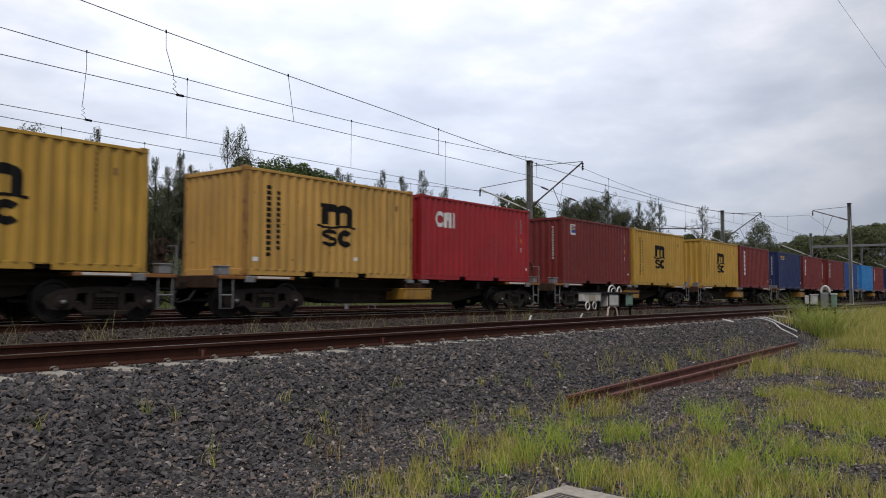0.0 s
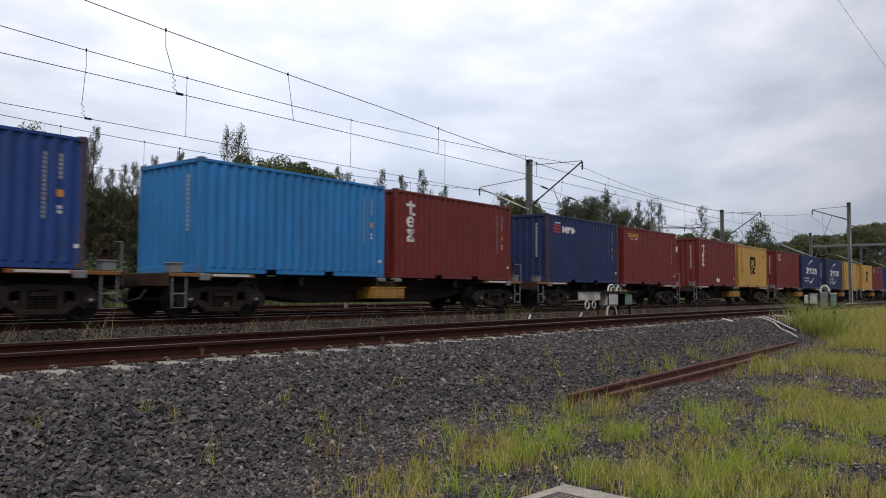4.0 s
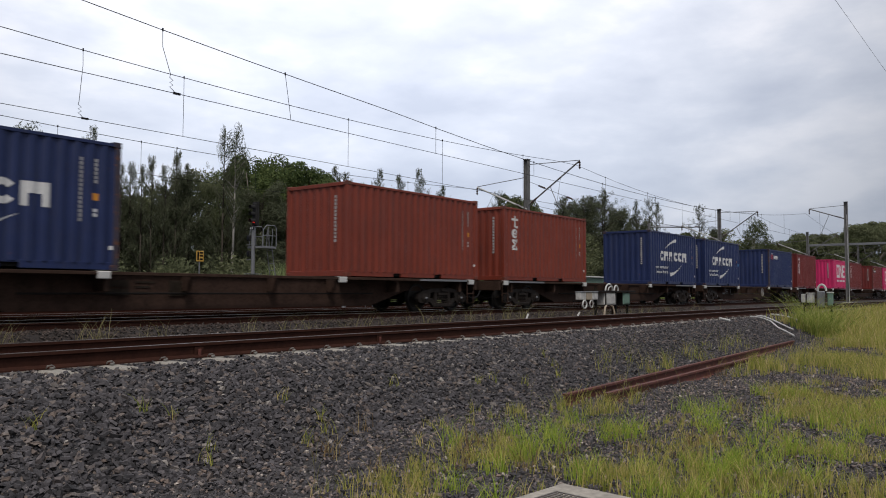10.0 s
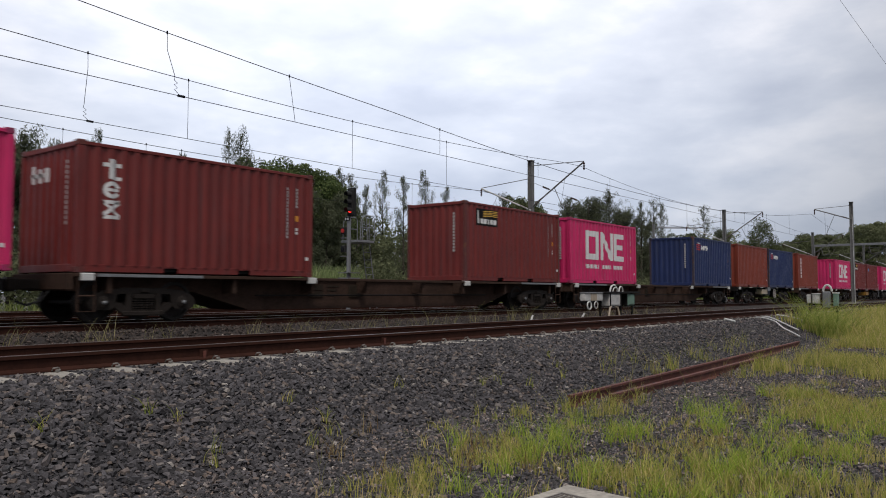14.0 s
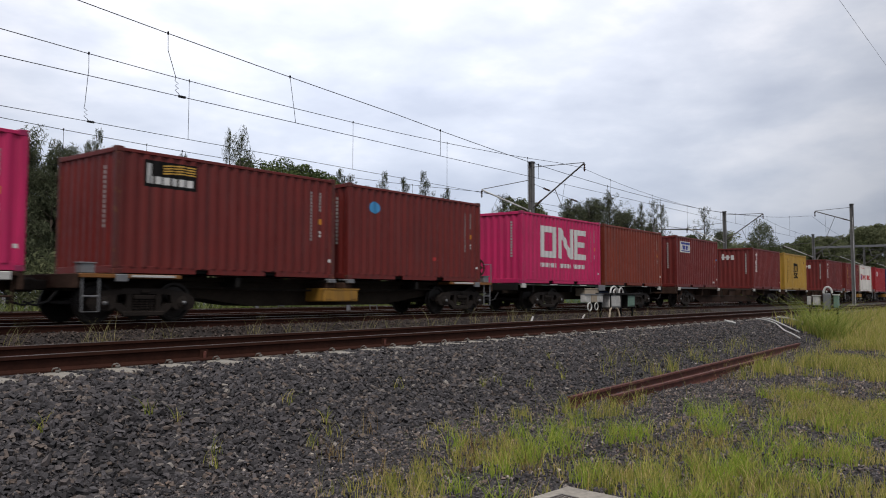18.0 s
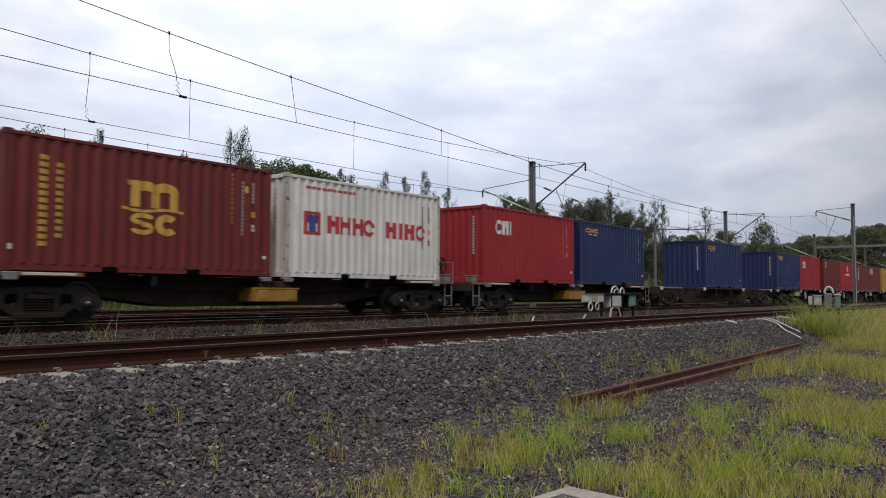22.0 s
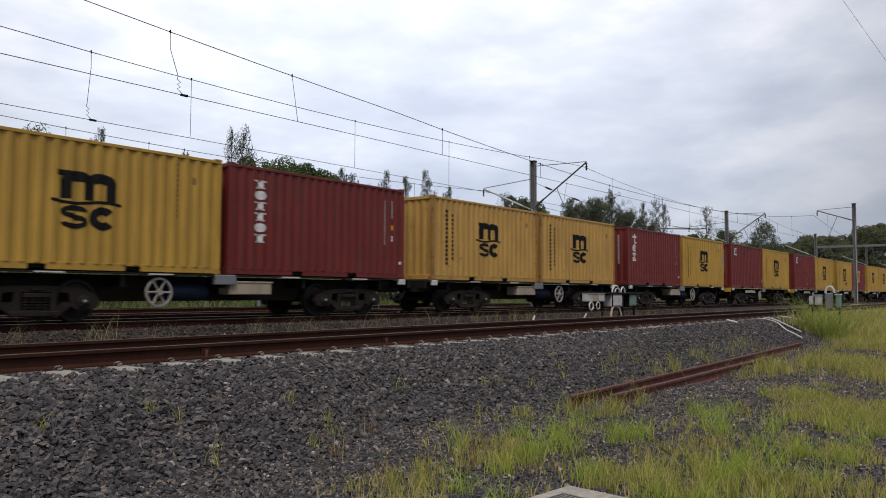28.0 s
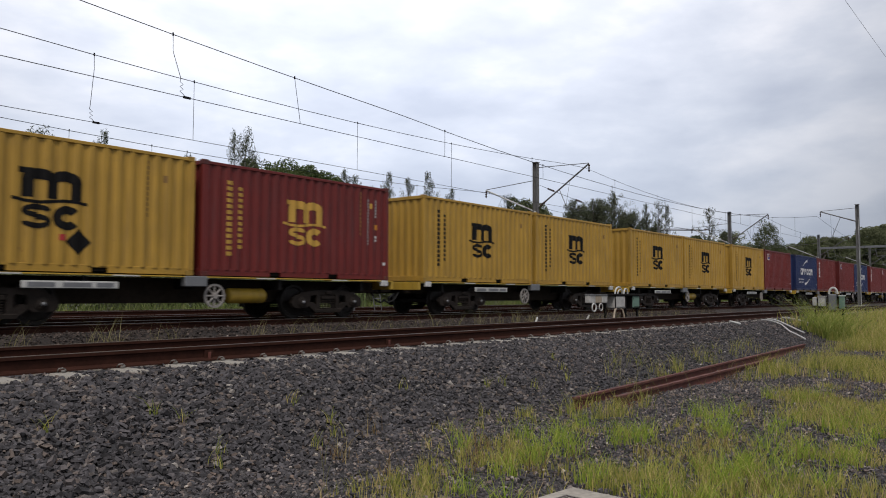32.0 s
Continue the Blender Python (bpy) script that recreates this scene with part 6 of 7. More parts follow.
def tree_broad(name, h, w, seed, clumps=120, per=170, size=0.13, leaf=None):
    r = np.random.default_rng(seed)
    trunk = Mesh()
    base = h * 0.30
    trunk.tube((0, 0, -0.3), (0.1, 0, base), 0.24, 0.18, 9)
    cs, rs = [], []
    for i in range(9):
        a = 2 * math.pi * i / 9 + r.random()
        e = Vector((0.1 + math.cos(a) * w * 0.30 * (0.5 + r.random()), math.sin(a) * w * 0.30 * (0.5 + r.random()), h * (0.55 + 0.3 * r.random())))
        trunk.tube((0.1, 0, base), e, 0.11, 0.03, 6)
    for i in range(clumps):
        u = r.normal(size=3)
        u /= np.linalg.norm(u)
        k = 0.78 + 0.22 * r.random() if i % 4 else 0.4 + 0.4 * r.random()
        cs.append((u[0] * w * 0.46 * k, u[1] * w * 0.46 * k, h * 0.58 + u[2] * h * 0.36 * k))
        rs.append([0.75 + 0.55 * r.random()] * 3)
    v, f = leaves(np.array(cs), np.array(rs) * h / 12, per, size, r, 0.0, 0.6)
    return trunk.data("trunk", BARK, True), soup("crown", v, f, leaf or LEAF_A)


def tree_oak(name, h, w, seed, thin=1.0, bark=None):
    """A she-oak: straight stem, rising limbs, hanging needle sprays."""
    r = np.random.default_rng(seed)
    trunk = Mesh()
    pts = [(0.25 * math.sin(k * 2 + seed), 0.2 * math.cos(k * 3 + seed), h * k) for k in np.linspace(0, 1, 7)]
    pts[0] = (pts[0][0], pts[0][1], -0.3)
    for i in range(6):
        trunk.tube(pts[i], pts[i + 1], 0.15 * (1 - i / 6.5) + 0.02, 0.15 * (1 - (i + 1) / 6.5) + 0.02, 7)
    cs, rs = [], []
    for i in range(int(34 * thin) + 8):
        k = (0.06 if thin > 0.5 else 0.42) + (0.92 if thin > 0.5 else 0.56) * (i + r.random()) / (34 * thin + 8)
        a = r.random() * 6.28
        reach = w * 0.5 * (0.35 + 0.75 * (1 - k) ** 0.7) * (0.6 + 0.6 * r.random())
        o = Vector(np.interp(k, np.linspace(0, 1, 7), [p[j] for p in pts]) for j in range(3))
        e = o + Vector((math.cos(a) * reach, math.sin(a) * reach, reach * (0.5 + 0.6 * r.random())))
        trunk.tube(o, e, 0.045, 0.012, 5)
        for q in ((0.45, 0.75, 1.0) if thin > 0.5 else (0.7, 1.0)):
            cs.append(tuple(o.lerp(e, q)))
            s = 0.32 + 0.28 * r.random()
            rs.append([s, s, s * 1.4])
    v, f = leaves(np.array(cs), np.array(rs) * h / 11, int(105 * min(thin, 1.0)), 0.19, r, 0.6, 0.13)
    return trunk.data("trunk", bark or DARKBARK, True), soup("crown", v, f, LEAF_B)


def tree_tip(h, w, seed, per=30):
    """A slim young she-oak: thin stem, steep limbs, upright needle tufts with the sky between them."""
    r = np.random.default_rng(seed)
    trunk = Mesh()
    trunk.tube((0, 0, -0.3), (0.1, 0.05, h * 0.55), 0.13, 0.07, 7)
    trunk.tube((0.1, 0.05, h * 0.55), (0.0, 0.1, h), 0.07, 0.012, 6)
    cs, rs = [], []
    for i in range(50):
        k = 0.16 + 0.83 * (i + r.random()) / 50
        a = r.random() * 6.28
        reach = w * 0.5 * (0.05 + 0.78 * (1 - k) ** 0.8) * (0.5 + 0.8 * r.random())
        o = Vector((0.08, 0.06, h * k))
        e = o + Vector((math.cos(a) * reach, math.sin(a) * reach, reach * (0.55 + 0.7 * r.random())))
        trunk.tube(o, e, 0.026, 0.007, 4)
        for q in (0.4, 0.62, 0.84, 1.04):
            p = o.lerp(e, q) + Vector(r.normal(size=3) * 0.10)
            cs.append((p.x, p.y, p.z + 0.10))
            g = 0.10 + 0.13 * r.random()
            rs.append([g, g, g * 2.1])
    cs.append((0.0, 0.1, h + 0.05))
    rs.append([0.07, 0.07, 0.35])
    v, f = leaves(np.array(cs), np.array(rs) * h / 11, per, 0.10, r, -1.3, 0.13)
    return trunk.data("trunk", DARKBARK, True), soup("crown", v, f, LEAF_B)


def tree_dome(h, w, seed, clumps=95, per=640, size=0.085, leaf=None):
    """A broad crown of rounded leafy billows, dense outside and hollow within."""
    r = np.random.default_rng(seed)
    trunk = Mesh()
    base = h * 0.28
    trunk.tube((0, 0, -0.3), (0.1, 0, base), 0.26, 0.19, 9)
    for i in range(9):
        a = 2 * math.pi * i / 9 + r.random()
        e = Vector((0.1 + math.cos(a) * w * 0.30 * (0.5 + r.random()), math.sin(a) * w * 0.30 * (0.5 + r.random()), h * (0.55 + 0.3 * r.random())))
        trunk.tube((0.1, 0, base), e, 0.11, 0.03, 6)
    u = r.normal(size=(clumps, 3))
    u /= np.linalg.norm(u, axis=1)[:, None]
    k = 0.72 + 0.28 * r.random((clumps, 1))
    cs = u * k * np.array([w * 0.44, w * 0.44, h * 0.36]) + np.array([0, 0, h * 0.57])
    rad = (0.65 + 0.75 * r.random((clumps, 1)) ** 1.5) * h / 12
    n = clumps * per
    d = r.normal(size=(n, 3))
    d /= np.linalg.norm(d, axis=1)[:, None]
    p = np.repeat(cs, per, 0) + d * np.repeat(rad * np.array([1.0, 1.0, 0.8]), per, 0) * (0.72 + 0.34 * r.random((n, 1)) ** 0.7)
    a = np.cross(d, r.normal(size=(n, 3))) + 0.45 * r.normal(size=(n, 3))
    a /= np.linalg.norm(a, axis=1)[:, None]
    b = np.cross(a, d + 0.5 * r.normal(size=(n, 3)))
    b /= np.linalg.norm(b, axis=1)[:, None] + 1e-6
    q = size * (0.6 + 0.8 * r.random((n, 1)))
    v = np.stack([p - a * q, p + b * q * 0.6, p + a * q, p - b * q * 0.6], 1).reshape(-1, 3)
    return trunk.data("trunk", BARK, True), soup("crown", v, np.arange(n * 4).reshape(n, 4), leaf or LEAF_A)


KINDS = {"broad_a": tree_dome(12, 10, 3, 70, 340, 0.13, LEAF_D), "broad_b": tree_dome(12, 12, 4, 80, 340, 0.13, LEAF_C), "broad_c": tree_dome(12, 9, 9, 70, 340, 0.13, LEAF_D),
         "dome_a": tree_dome(12, 10, 5), "dome_c": tree_dome(12, 10, 7, 80, 520, 0.085, LEAF_C), "dome_b": tree_dome(12, 11, 6), "bare": tree_broad("f", 12, 8, 8, 50, 260, 0.11, LEAF_D),
         "low_a": tree_broad("g", 12, 10, 17, 90, 90, 0.17, LEAF_C), "low_b": tree_broad("h", 12, 11, 18, 90, 90, 0.17, LEAF_C),
         "tip_a": tree_tip(11, 6.4, 31), "tip_b": tree_tip(11, 5.8, 32), "tip_c": tree_tip(11, 7.2, 33, 22),
         "oak_a": tree_oak("a", 11, 4.6, 11), "oak_b": tree_oak("b", 11, 5.2, 12), "oak_c": tree_oak("c", 11, 4.0, 13, 0.75), "oak_d": tree_oak("d", 11, 5.8, 14, 1.2),
         "sparse": tree_oak("s", 11, 3.4, 15, 0.42, PALEBARK)}
FULL = {"b": 12.4, "d": 12.4, "l": 12.4, "o": 11.6, "s": 11.6, "t": 11.2}


def tree(kind, x, y, top, turn, wide=1.0):
    g = float(ground_z(x, y))
    k = (top - g) / FULL[kind[0]]
    lab = {"b": "dense dark green broad-leaved tree behind the railway", "o": "dull green she-oak with drooping needles behind the railway", "t": "slim young she-oak with feathery upright branches", "d": "rounded dense green broad-leaved tree behind the railway", "l": "green tree within the wood behind the railway", "s": "sparse pale-stemmed tree with few needles"}[kind[0]]
    ob = thing("tree", lab, "tree", "trees behind the railway", at=pose(x, y, g, 0, 0, turn))
    for n, me in zip(("trunk", "crown"), KINDS[kind]):
        p = part(n, me, None, ob)
        p.scale = (k * wide, k * wide, k)
    return ob


TREES = [("oak_c", 20.1, 48, 10.6, 1), ("oak_a", 20.9, 44, 10.0, .9), ("oak_d", 19.4, 46, 10.3, 1), ("oak_d", 20.2, 43, 8.6, 1.1), ("tip_a", 22.9, 44, 10.98, 0.7), ("tip_b", 23.5, 46, 10.67, 0.8), ("oak_c", 22.2, 44, 8.75, 0.9), ("tip_b", 23.6, 43, 8.49, 0.8), ("tip_a", 24.3, 43, 8.82, 0.8), ("tip_b", 24.9, 43, 9.06, 0.8), ("tip_a", 25.1, 42, 8.82, 0.8), ("tip_b", 25.8, 42, 9.43, 0.8), ("tip_a", 26.6, 42, 8.95, 0.8), ("tip_b", 27.3, 42, 9.98, 0.8), ("low_a", 21.5, 47, 8.3, 1.3), ("low_b", 24.0, 47, 8.2, 1.2), ("low_a", 26.6, 47.5, 8.5, 1.2), ("low_b", 29.2, 47, 8.9, 1.1), ("dome_c", 27.6, 49, 9.0, .8), ("oak_d", 23.8, 44, 7.4, 1.2), ("oak_b", 25.8, 44, 6.7, 1.1), ("oak_d", 27.7, 44, 7.3, 1.1), ("dome_c", 32.4, 46, 10.75, 0.75), ("oak_d", 28.9, 43, 8.86, 1.1), ("tip_b", 28.2, 42, 9.33, 0.7),
         ("sparse", 30.1, 40, 11.9, .6), ("tip_c", 29.8, 40.6, 11.6, .7), ("dome_a", 36.0, 45, 12.35, .9), ("dome_b", 39.2, 45.5, 12.7, .92), ("dome_a", 42.2, 46, 12.0, .8), ("oak_d", 38.4, 40.5, 8.2, 1.2), ("oak_d", 33.4, 41, 8.5, 1.2), ("oak_b", 36.0, 41, 8.2, 1.2),
         ("tip_b", 40.9, 42, 10.8, .8), ("tip_a", 42.3, 42, 10.5, .9), ("oak_b", 41.6, 43, 9.4, 1), ("tip_b", 44.7, 43, 10.0, .8), ("tip_a", 45.6, 42, 11.15, .75), ("tip_b", 48.3, 42, 11.05, .8), ("tip_a", 51.1, 42, 11.85, .8), ("tip_b", 55.3, 43, 11.0, .8), ("tip_c", 65.8, 44, 11.6, .9),
         ("broad_a", 78.5, 50, 14.2, .75), ("broad_b", 84.5, 52, 13.3, .7), ("oak_d", 84.8, 47, 12.2, 1.1), ("tip_b", 82.8, 46, 12.9, 1.6), ("tip_b", 86.6, 45, 13.3, 1.6), ("oak_b", 88.2, 46, 12.7, 1.1), ("tip_a", 89.9, 45, 13.6, 1.5), ("tip_c", 92.2, 45, 14.6, 1.5), ("tip_a", 93.4, 46, 14.0, 1.5), ("oak_d", 91.0, 47, 12.4, 1.2), ("oak_a", 95.9, 45, 12.6, 1.1), ("oak_d", 98, 46, 12.4, 1), ("tip_a", 100, 44, 13.8, .9), ("tip_c", 104.2, 44, 14.6, .9), ("tip_a", 109.5, 45, 14.6, .9), ("oak_d", 104, 46, 11.9, 1.1),
         ("broad_c", 126, 48, 12.8, 1), ("tip_c", 124.2, 44, 15.4, 1.1), ("oak_c", 138.3, 46, 13.3, 1.0), ("bare", 127.0, 36, 13.9, .62), ("broad_b", 173, 44, 13.1, .8), ("broad_a", 181.5, 42, 15.2, 1.0), ("broad_b", 190, 42, 16.3, 1.1),
         ("broad_c", 200.5, 42, 17.1, 1.1), ("broad_a", 208, 38, 17.0, 1.1), ("broad_b", 214, 34, 20.5, 1.0), ("broad_a", 226, 33, 21.5, 1.0), ("broad_c", 240, 34, 22.0, 1.1)]
for i, (kind, x, y, top, wide) in enumerate(TREES):
    tree(kind, x, y, top, (i * 77) % 360, wide)
fill = random.Random(5)
for i in range(70):   # the wood's inner rows, lower than the trees in front
    x = 14 + i * 2.0 + fill.uniform(-1, 1)
    y = fill.uniform(43, 56)
    top = float(np.interp(x, [14, 30, 42, 60, 90, 130, 160], [5.6, 6.3, 8.6, 8.4, 10.4, 10.6, 11.0])) + fill.uniform(-1.0, 0.4)
    tree(("low_a", "oak_c", "low_b")[i % 3], x, y, top, fill.uniform(0, 360), 1.25)
for i in range(12):
    tree(("low_a", "low_b")[i % 2], 150 + i * 11, fill.uniform(50, 60), fill.uniform(12, 15), fill.uniform(0, 360), 1.4)


def bush_mesh(seed):
    r = np.random.default_rng(seed)
    cs = np.stack([r.uniform(-1.3, 1.3, 22), r.uniform(-1.0, 1.0, 22), r.uniform(0.2, 1.7, 22)], -1)
    v, f = leaves(cs, np.full((22, 3), 0.55), 110, 0.085, r, 0.1, 0.35)
    return soup("foliage", v, f, LEAF_C)


BUSHES = [bush_mesh(s) for s in (21, 22, 23)]
for i in range(40):
    x, y = 12 + i * 3.4 + fill.uniform(-1, 1), fill.uniform(37.5, 40.5)
    ob = thing("bush", "dull green undergrowth bush at the wood's edge", "bush", "undergrowth", at=pose(x, y, float(ground_z(x, y)) - 0.1, 0, 0, fill.uniform(0, 360)))
    p = part("foliage", BUSHES[i % 3], None, ob)
    k = fill.uniform(1.0, 1.9)
    p.scale = (k * 1.2, k, k)

# ---- grass ----


def blades(x, y, z, h, w, r, lean=0.35, seg=2):
    """Curved grass blades, each a strip of its own."""
    n = len(x)
    a = r.random(n) * 2 * np.pi
    dx, dy = np.cos(a), np.sin(a)
    l = lean * h * (0.3 + r.random(n))
    b = r.random(n) * 2 * np.pi
    sx, sy = np.cos(b) * w, np.sin(b) * w
    rows = []
    for i in range(seg + 1):
        t = i / seg
        px, py, pz = x + dx * l * t * t, y + dy * l * t * t, z + h * (t - 0.18 * t * t)
        k = 1 - 0.85 * t
        rows += [np.stack([px - sx * k, py - sy * k, pz], -1), np.stack([px + sx * k, py + sy * k, pz], -1)]
    v = np.stack(rows, 1).reshape(-1, 3)
    m = 2 * (seg + 1)
    base = (np.arange(n) * m)[:, None]
    f = np.concatenate([base + np.array([[2 * i, 2 * i + 1, 2 * i + 3, 2 * i + 2]]) for i in range(seg)], 0)
    return v, f


def patchy(x, y, k, seed):
    """A smooth uneven field between 0 and 1."""
    out = np.zeros_like(x)
    r = np.random.default_rng(seed)
    for i in range(7):
        a, f = r.random() * 6.28, k * (0.6 + 1.6 * r.random())
        out += np.sin(f * (x * np.cos(a) + y * np.sin(a)) + r.random() * 6.28)
    return 0.5 + out / 7


def stuff(name, label, category, vf, mat):
    return thing(name, label, category, kind="stuff", mesh=soup(name, *vf, mat))


def tufts(n, x0, x1, y0, y1, per, spread, keep, r):
    x, y = r.uniform(x0, x1, n), r.uniform(y0, y1, n)
    ok = r.random(n) < keep(x, y)
    x, y = x[ok], y[ok]
    x, y = np.repeat(x, per), np.repeat(y, per)
    return x + r.normal(size=len(x)) * spread, y + r.normal(size=len(y)) * spread


r_ = np.random.default_rng(31)


def verge_keep(x, y):
    edge = np.minimum(3.55 + 0.24 * x, 5.0 + 0.014 * x + 0.9 * smoothstep(26, 30, x))
    inside = smoothstep(-0.4, 0.95, edge - y)
    gap = 0 * x
    for gx, gy, sx, sy, k in ((10.0, 4.2, 1.6, 0.5, 1.1), (8.7, 3.75, 0.6, 0.36, 0.75), (13.6, 3.4, 2.1, 0.55, 1.1), (6.9, 1.75, 0.35, 0.25, 0.8), (8.6, 2.7, 0.5, 0.3, 0.7), (6.3, 3.0, 0.4, 0.3, 0.7), (12.2, 4.2, 1.7, 0.5, 1.1), (7.4, 3.2, 0.6, 0.36, 0.7), (7.1, 3.8, 0.25, 0.2, 0.6), (5.2, 3.2, 0.5, 0.25, 0.75), (10.2, 3.5, 0.6, 0.3, 0.75), (17.5, 4.5, 2.2, 0.4, 0.8)):
        gap = gap + k * np.exp(-((x - gx) / sx) ** 2 - ((y - gy + 0.12 * (x - gx) * (sx > 1.8)) / sy) ** 2)
    slab_free = ((np.abs(x - 4.42) > 0.62) | (np.abs(y - 2.42) > 0.5))
    return inside * np.clip(3.4 * patchy(x, y, 2.0, 5) - 1.4, 0.04, 1) * np.clip(1 - 1.25 * gap, 0.03, 1) * slab_free * (np.abs(y - 4.97 - 0.03 * (x - 9)) > 0.09) * (0.12 + 0.88 * (np.abs(y - 4.7 - 0.025 * (x - 9)) > 0.36)) * smoothstep(3.0, 4.4, x + 0.3 * (5 - y))


x, y = tufts(5600, 2.5, 14, 0.6, 6.2, 14, 0.038, verge_keep, r_)
hh = (0.07 + 0.125 * r_.random(len(x))) * (0.75 + 0.6 * patchy(x, y, 1.1, 8))
stuff("grass", "yellow-green grass growing through the gravel verge", "grass", blades(x, y, ground_z(x, y) - 0.02, hh, 0.0046, r_), GRASS)
x, y = tufts(12000, 14, 40, 1.2, 6.3, 6, 0.08, verge_keep, r_)
hh = (0.16 + 0.22 * r_.random(len(x))) * (0.8 + 0.6 * patchy(x, y, 0.6, 9)) * (1 + 0.5 * smoothstep(18, 34, x))
stuff("grass", "yellow-green grass on the far verge", "grass", blades(x, y, ground_z(x, y) - 0.02, hh, 0.006, r_), GRASS)
x, y = tufts(6000, 26, 95, 2.0, 6.9, 6, 0.15, lambda x, y: 0.9 + 0 * x, r_)
hh = 0.3 + 0.35 * r_.random(len(x))
stuff("grass", "tall grass along the distant verge", "grass", blades(x, y, ground_z(x, y) - 0.02, hh, 0.012, r_), GRASS)
x, y = tufts(15, 4.7, 6.9, 1.2, 2.7, 70, 0.055, lambda x, y: ((np.abs(x - 4.42) > 0.68) | (np.abs(y - 2.42) > 0.55)) * 0.85, r_)
stuff("grass_tufts", "long fresh green tufts before the pit lid", "grass", blades(x, y, ground_z(x, y) - 0.02, 0.10 + 0.19 * r_.random(len(x)), 0.0042, r_, 0.6, 3), TUFT)
x, y = tufts(70, 4.4, 12, 1.4, 4.4, 50, 0.07, lambda x, y: (verge_keep(x, y) > 0.02) * 1.0, r_)
stuff("grass_tufts", "fresh green tufts on the verge", "grass", blades(x, y, ground_z(x, y) - 0.02, 0.14 + 0.20 * r_.random(len(x)), 0.004, r_, 0.6, 3), TUFT)
x, y = tufts(16, 8.4, 10.2, 4.1, 4.9, 28, 0.06, lambda x, y: 0.7 + 0 * x, r_)
stuff("grass_tufts", "grass tufts round the old rails", "grass", blades(x, y, ground_z(x, y) - 0.02, 0.15 + 0.22 * r_.random(len(x)), 0.004, r_, 0.5, 3), GRASS)
x, y = tufts(260, 4.6, 26, 1.6, 5.6, 16, 0.06, lambda x, y: 0.12 + 0.6 * verge_keep(x, y), r_)
stuff("weeds", "russet dry weeds among the grass", "weeds", blades(x, y, ground_z(x, y) - 0.02, 0.12 + 0.2 * r_.random(len(x)), 0.004, r_, 0.5, 3), RUSSET)
x, y = tufts(150, 4, 30, 3.0, 6.1, 2, 0.03, lambda x, y: 0.25 + 0.75 * verge_keep(x, y), r_)
stuff("grass_stems", "thin dry seed stems standing above the grass", "grass", blades(x, y, ground_z(x, y), 0.35 + 0.35 * r_.random(len(x)), 0.003, r_, 0.5, 3), DRYGRASS)
x, y = tufts(40, 25.9, 28.3, 5.1, 6.35, 13, 0.15, lambda x, y: 1 + 0 * x, r_)
stuff("reeds", "tall arching grass round the trackside boxes", "grass", blades(x, y, ground_z(x, y), 0.6 + 0.85 * r_.random(len(x)), 0.012, r_, 1.1, 6), REED)
x, y = tufts(84, 4.0, 34.0, 11.0, 13.8, 9, 0.06, lambda x, y: 0.9 + 0 * x, r_)
stuff("weeds", "dry weeds between the tracks", "weeds", blades(x, y, ground_z(x, y), 0.2 + 0.6 * r_.random(len(x)), 0.006, r_, 0.6, 3), DRYGRASS)
x, y = tufts(46, 11.5, 20.0, 5.35, 6.1, 12, 0.07, lambda x, y: 0.7 + 0 * x, r_)
stuff("grass", "thin grass clumps growing in the ballast behind the old rails", "grass", blades(x, y, ground_z(x, y), 0.16 + 0.34 * r_.random(len(x)), 0.0045, r_, 0.5, 3), GRASS)
x, y = tufts(24, 7.0, 13.0, 3.2, 5.6, 1, 0.03, lambda x, y: 1 + 0 * x, r_)
stuff("grass_stems", "long arching dry seed stalks", "grass", blades(x, y, ground_z(x, y), 0.7 + 0.6 * r_.random(len(x)), 0.0035, r_, 0.9, 6), DRYGRASS)
x, y = tufts(16, 2.5, 12.0, 5.2, 6.6, 9, 0.03, lambda x, y: 1 + 0 * x, r_)
stuff("weeds", "small green weeds in the ballast", "weeds", blades(x, y, ground_z(x, y) + 0.03, 0.10 + 0.12 * r_.random(len(x)), 0.005, r_, 0.6, 3), GRASS)
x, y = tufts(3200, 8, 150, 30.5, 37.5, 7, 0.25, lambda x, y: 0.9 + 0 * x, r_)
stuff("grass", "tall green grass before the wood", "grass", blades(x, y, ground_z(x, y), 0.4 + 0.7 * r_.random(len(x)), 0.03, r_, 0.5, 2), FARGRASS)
x, y = tufts(50, 26.5, 31.5, 30.8, 32.0, 26, 0.18, lambda x, y: 1 + 0 * x, r_)
stuff("reeds", "pale green reeds behind the signals", "reeds", blades(x, y, ground_z(x, y), 2.0 + 1.2 * r_.random(len(x)), 0.03, r_, 0.3, 5), GREENREED)

# ---- loose stones ----
NEAR_TOP = lambda x, y: bed_z(x, y, 4.9, 10.5, 0.045)
CLEAR = lambda x, y: (y < 7.56) | (np.abs((x - 1.24 + 0.316) % 0.632 - 0.316) > 0.135)
MID_TOP = lambda x, y: bed_z(x, y, 10.4, 13.7, 0.03)
MAIN_TOP = lambda x, y: bed_z(x, y, 13.6, 30.0, 0.12)
CHIP_F = np.array([(0, 2, 1), (0, 3, 2), (4, 5, 6), (4, 6, 7), (0, 1, 5), (0, 5, 4), (1, 2, 6), (1, 6, 5), (2, 3, 7), (2, 7, 6), (3, 0, 4), (3, 4, 7)])


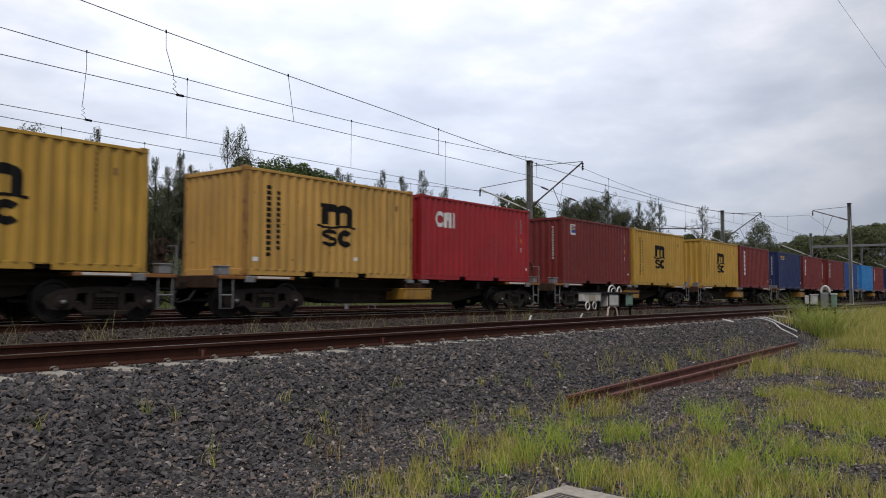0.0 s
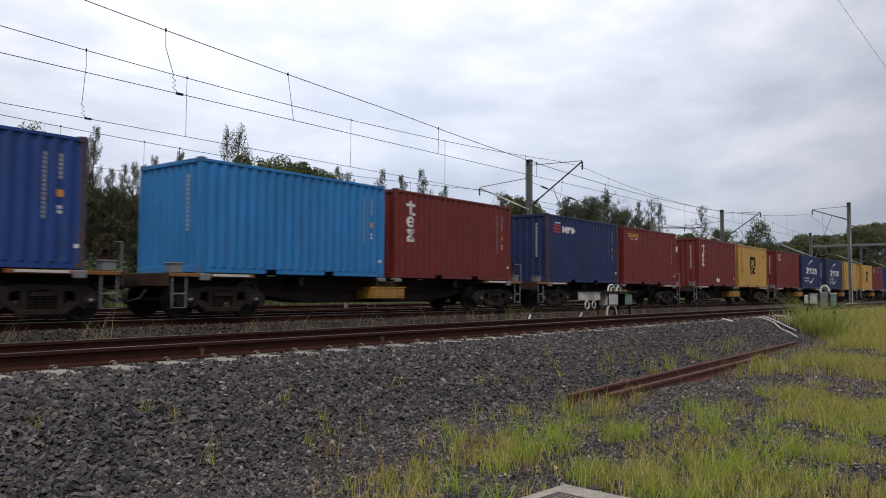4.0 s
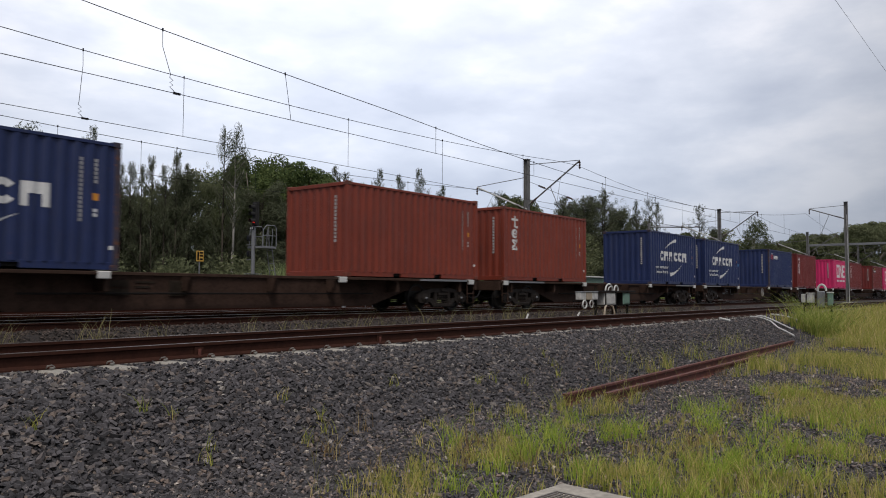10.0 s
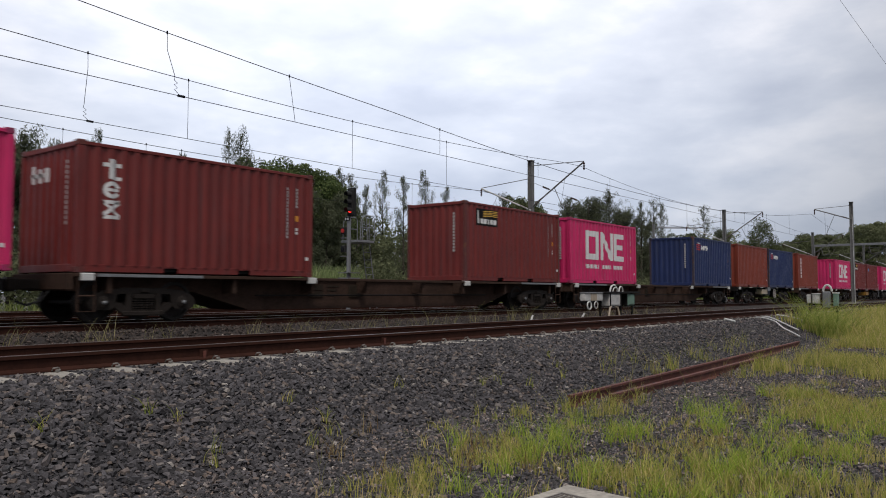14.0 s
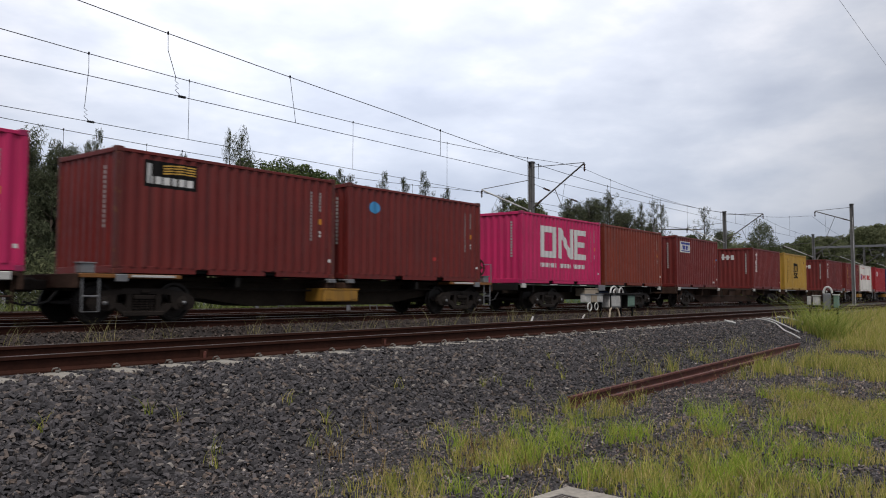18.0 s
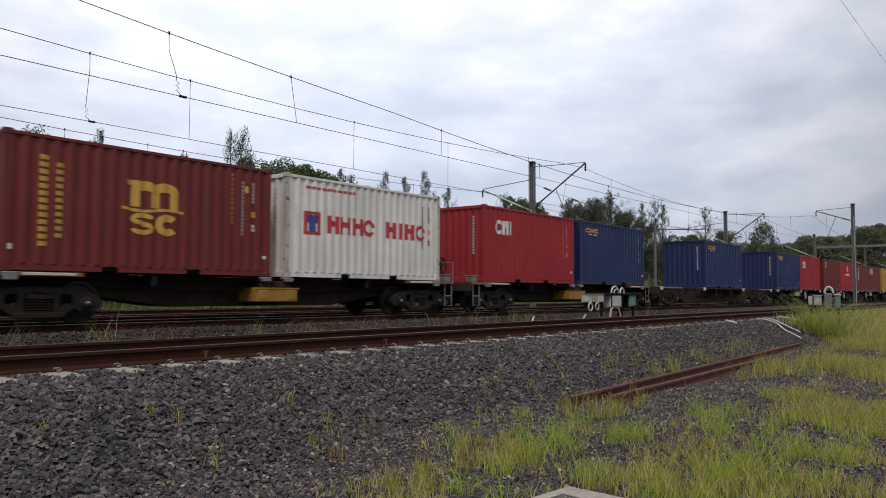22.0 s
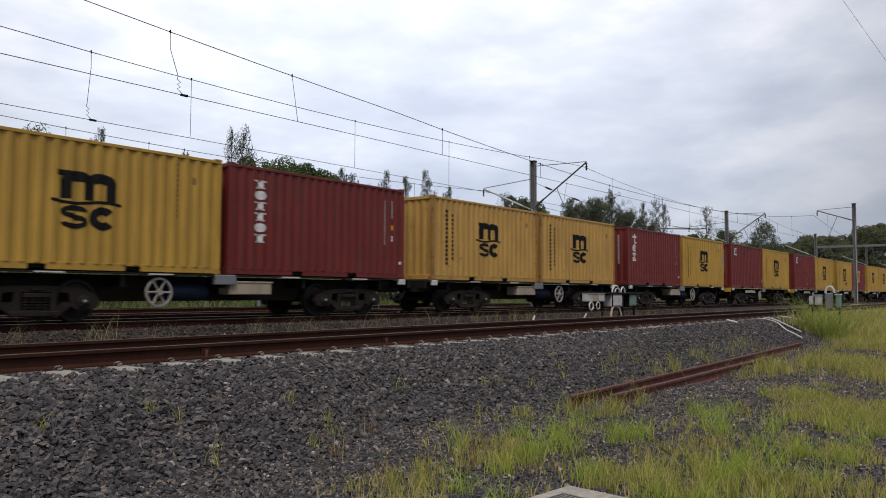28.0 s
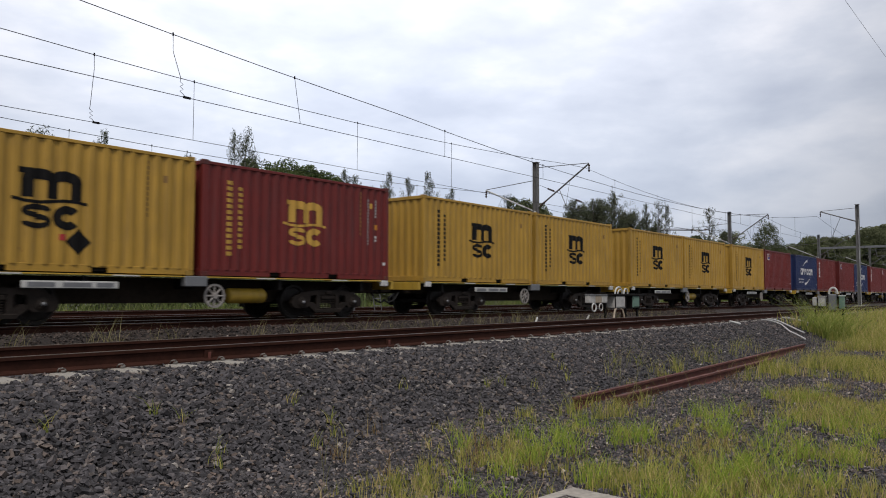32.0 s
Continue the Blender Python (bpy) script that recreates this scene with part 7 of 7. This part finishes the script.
def stones(x, y, z, size, r):
    """Sharp-edged broken chips with slanting tops, lying every way."""
    n = len(x)
    ang = np.arange(4) * np.pi / 2 + r.uniform(-0.55, 0.55, (n, 4)) + r.random((n, 1)) * 6.28
    rad = r.uniform(0.62, 1.12, (n, 4))
    low = np.stack([np.cos(ang) * rad, np.sin(ang) * rad, -0.5 + 0 * ang], -1)
    shrink = r.uniform(0.55, 0.95, (n, 4))
    top = np.stack([np.cos(ang) * rad * shrink, np.sin(ang) * rad * shrink, r.uniform(0.1, 0.8, (n, 4))], -1)
    v = np.concatenate([low, top], 1)
    v = v * np.stack([r.uniform(0.75, 1.35, n), r.uniform(0.5, 0.8, n), r.uniform(0.35, 0.75, n)], -1)[:, None]
    tx, ty, tz = r.normal(size=n) * 0.42, r.normal(size=n) * 0.42, r.random(n) * 6.28
    for a, (i, k) in ((tz, (0, 1)), (tx, (1, 2)), (ty, (0, 2))):
        c, q = np.cos(a)[:, None], np.sin(a)[:, None]
        p, w = v[:, :, i].copy(), v[:, :, k].copy()
        v[:, :, i], v[:, :, k] = p * c - w * q, p * q + w * c
    v = v * (size * 0.6)[:, None, None] + np.stack([x, y, z], -1)[:, None]
    f = CHIP_F[None] + (np.arange(n) * 8)[:, None, None]
    return v.reshape(-1, 3), f.reshape(-1, 3)


def strew(name, label, n, x0, x1, y0, y1, lo, hi, lift, mat, keep=None, top=ground_z):
    x, y = r_.uniform(x0, x1, n), r_.uniform(y0, y1, n)
    if keep is not None:
        ok = r_.random(n) < keep(x, y)
        x, y = x[ok], y[ok]
    size = lo + (hi - lo) * r_.random(len(x)) ** 1.6
    stuff(name, label, "ballast stones", stones(x, y, top(x, y) + lift + 0.62 * size * r_.random(len(x)) - 0.1 * size, size, r_), mat)


strew("ballast_stones", "blue-grey crushed stones of the ballast shoulder", 76000, 1.8, 14, 4.4, 7.92, 0.030, 0.088, 0.0, BALLAST, lambda x, y: CLEAR(x, y) *(1 - 0.75 * smoothstep(0.2, 0.9, 4.6 + 0.13 * x - y + 0.3)), NEAR_TOP)
strew("ballast_stones", "blue-grey crushed stones farther along the shoulder", 32000, 14, 34, 5.3, 7.92, 0.036, 0.088, 0.0, BALLAST, lambda x, y: CLEAR(x, y), NEAR_TOP)
strew("ballast_stones", "blue-grey crushed stones of the distant shoulder", 6000, 34, 90, 6.0, 7.62, 0.07, 0.14, 0.0, BALLAST, None, NEAR_TOP)
strew("ballast_stones", "crushed stones between the near rails", 9000, 1.8, 30, 7.45, 10.3, 0.04, 0.08, 0.0, BALLAST, lambda x, y: (np.abs(y - NEAR + 0.7525) > 0.13) & (np.abs(y - NEAR - 0.7525) > 0.13) & (np.abs((x - 1.24 + 0.316) % 0.632 - 0.316) > 0.15), NEAR_TOP)
strew("ballast_stones", "brownish stones between the tracks", 34000, 3.0, 40, 10.2, 13.65, 0.035, 0.075, 0.01, BROWNSTONE, None, MID_TOP)
strew("ballast_stones", "rust-stained stones beside the train's track, darkened for its shade", 12000, 3.0, 40, 13.6, 15.0, 0.04, 0.085, 0.0, RUSTSHADESTONE, None, MAIN_TOP)
strew("gravel", "dark gravel among the grass of the verge", 40000, 2.6, 15, 0.7, 5.3, 0.02, 0.055, 0.0, VERGESTONE)
strew("gravel", "dark gravel patches farther along the verge", 7000, 12, 26, 2.4, 5.4, 0.03, 0.07, 0.0, VERGESTONE)
strew("ballast_stones", "stones heaped against the sleeper ends", 9000, 1.8, 34, 7.35, 7.88, 0.035, 0.07, 0.03, BALLAST, CLEAR, NEAR_TOP)


def motions():
    """The whole train rolls along -X; its wheels turn while they are near."""
    for ob, s, z in ROLLING:
        walk(ob, [(t, pose(s - run(t), TRAIN, z)) for t in STEPS])
    table = [run(k / 30.0) for k in range(961)]
    for ob, dx, s in WHEELS:
        turning = [k for k in range(961) if 2.0 < s - table[k] < 42.0]
        ks = sorted({0, *turning, 960})
        first, last = (table[turning[0]], table[turning[-1]]) if turning else (0.0, 0.0)
        walk(ob, [(k / 30.0, pose(dx, 0, 0.44, 0, -math.degrees((min(max(table[k], first), last)) / 0.44), 0)) for k in ks])


motions()
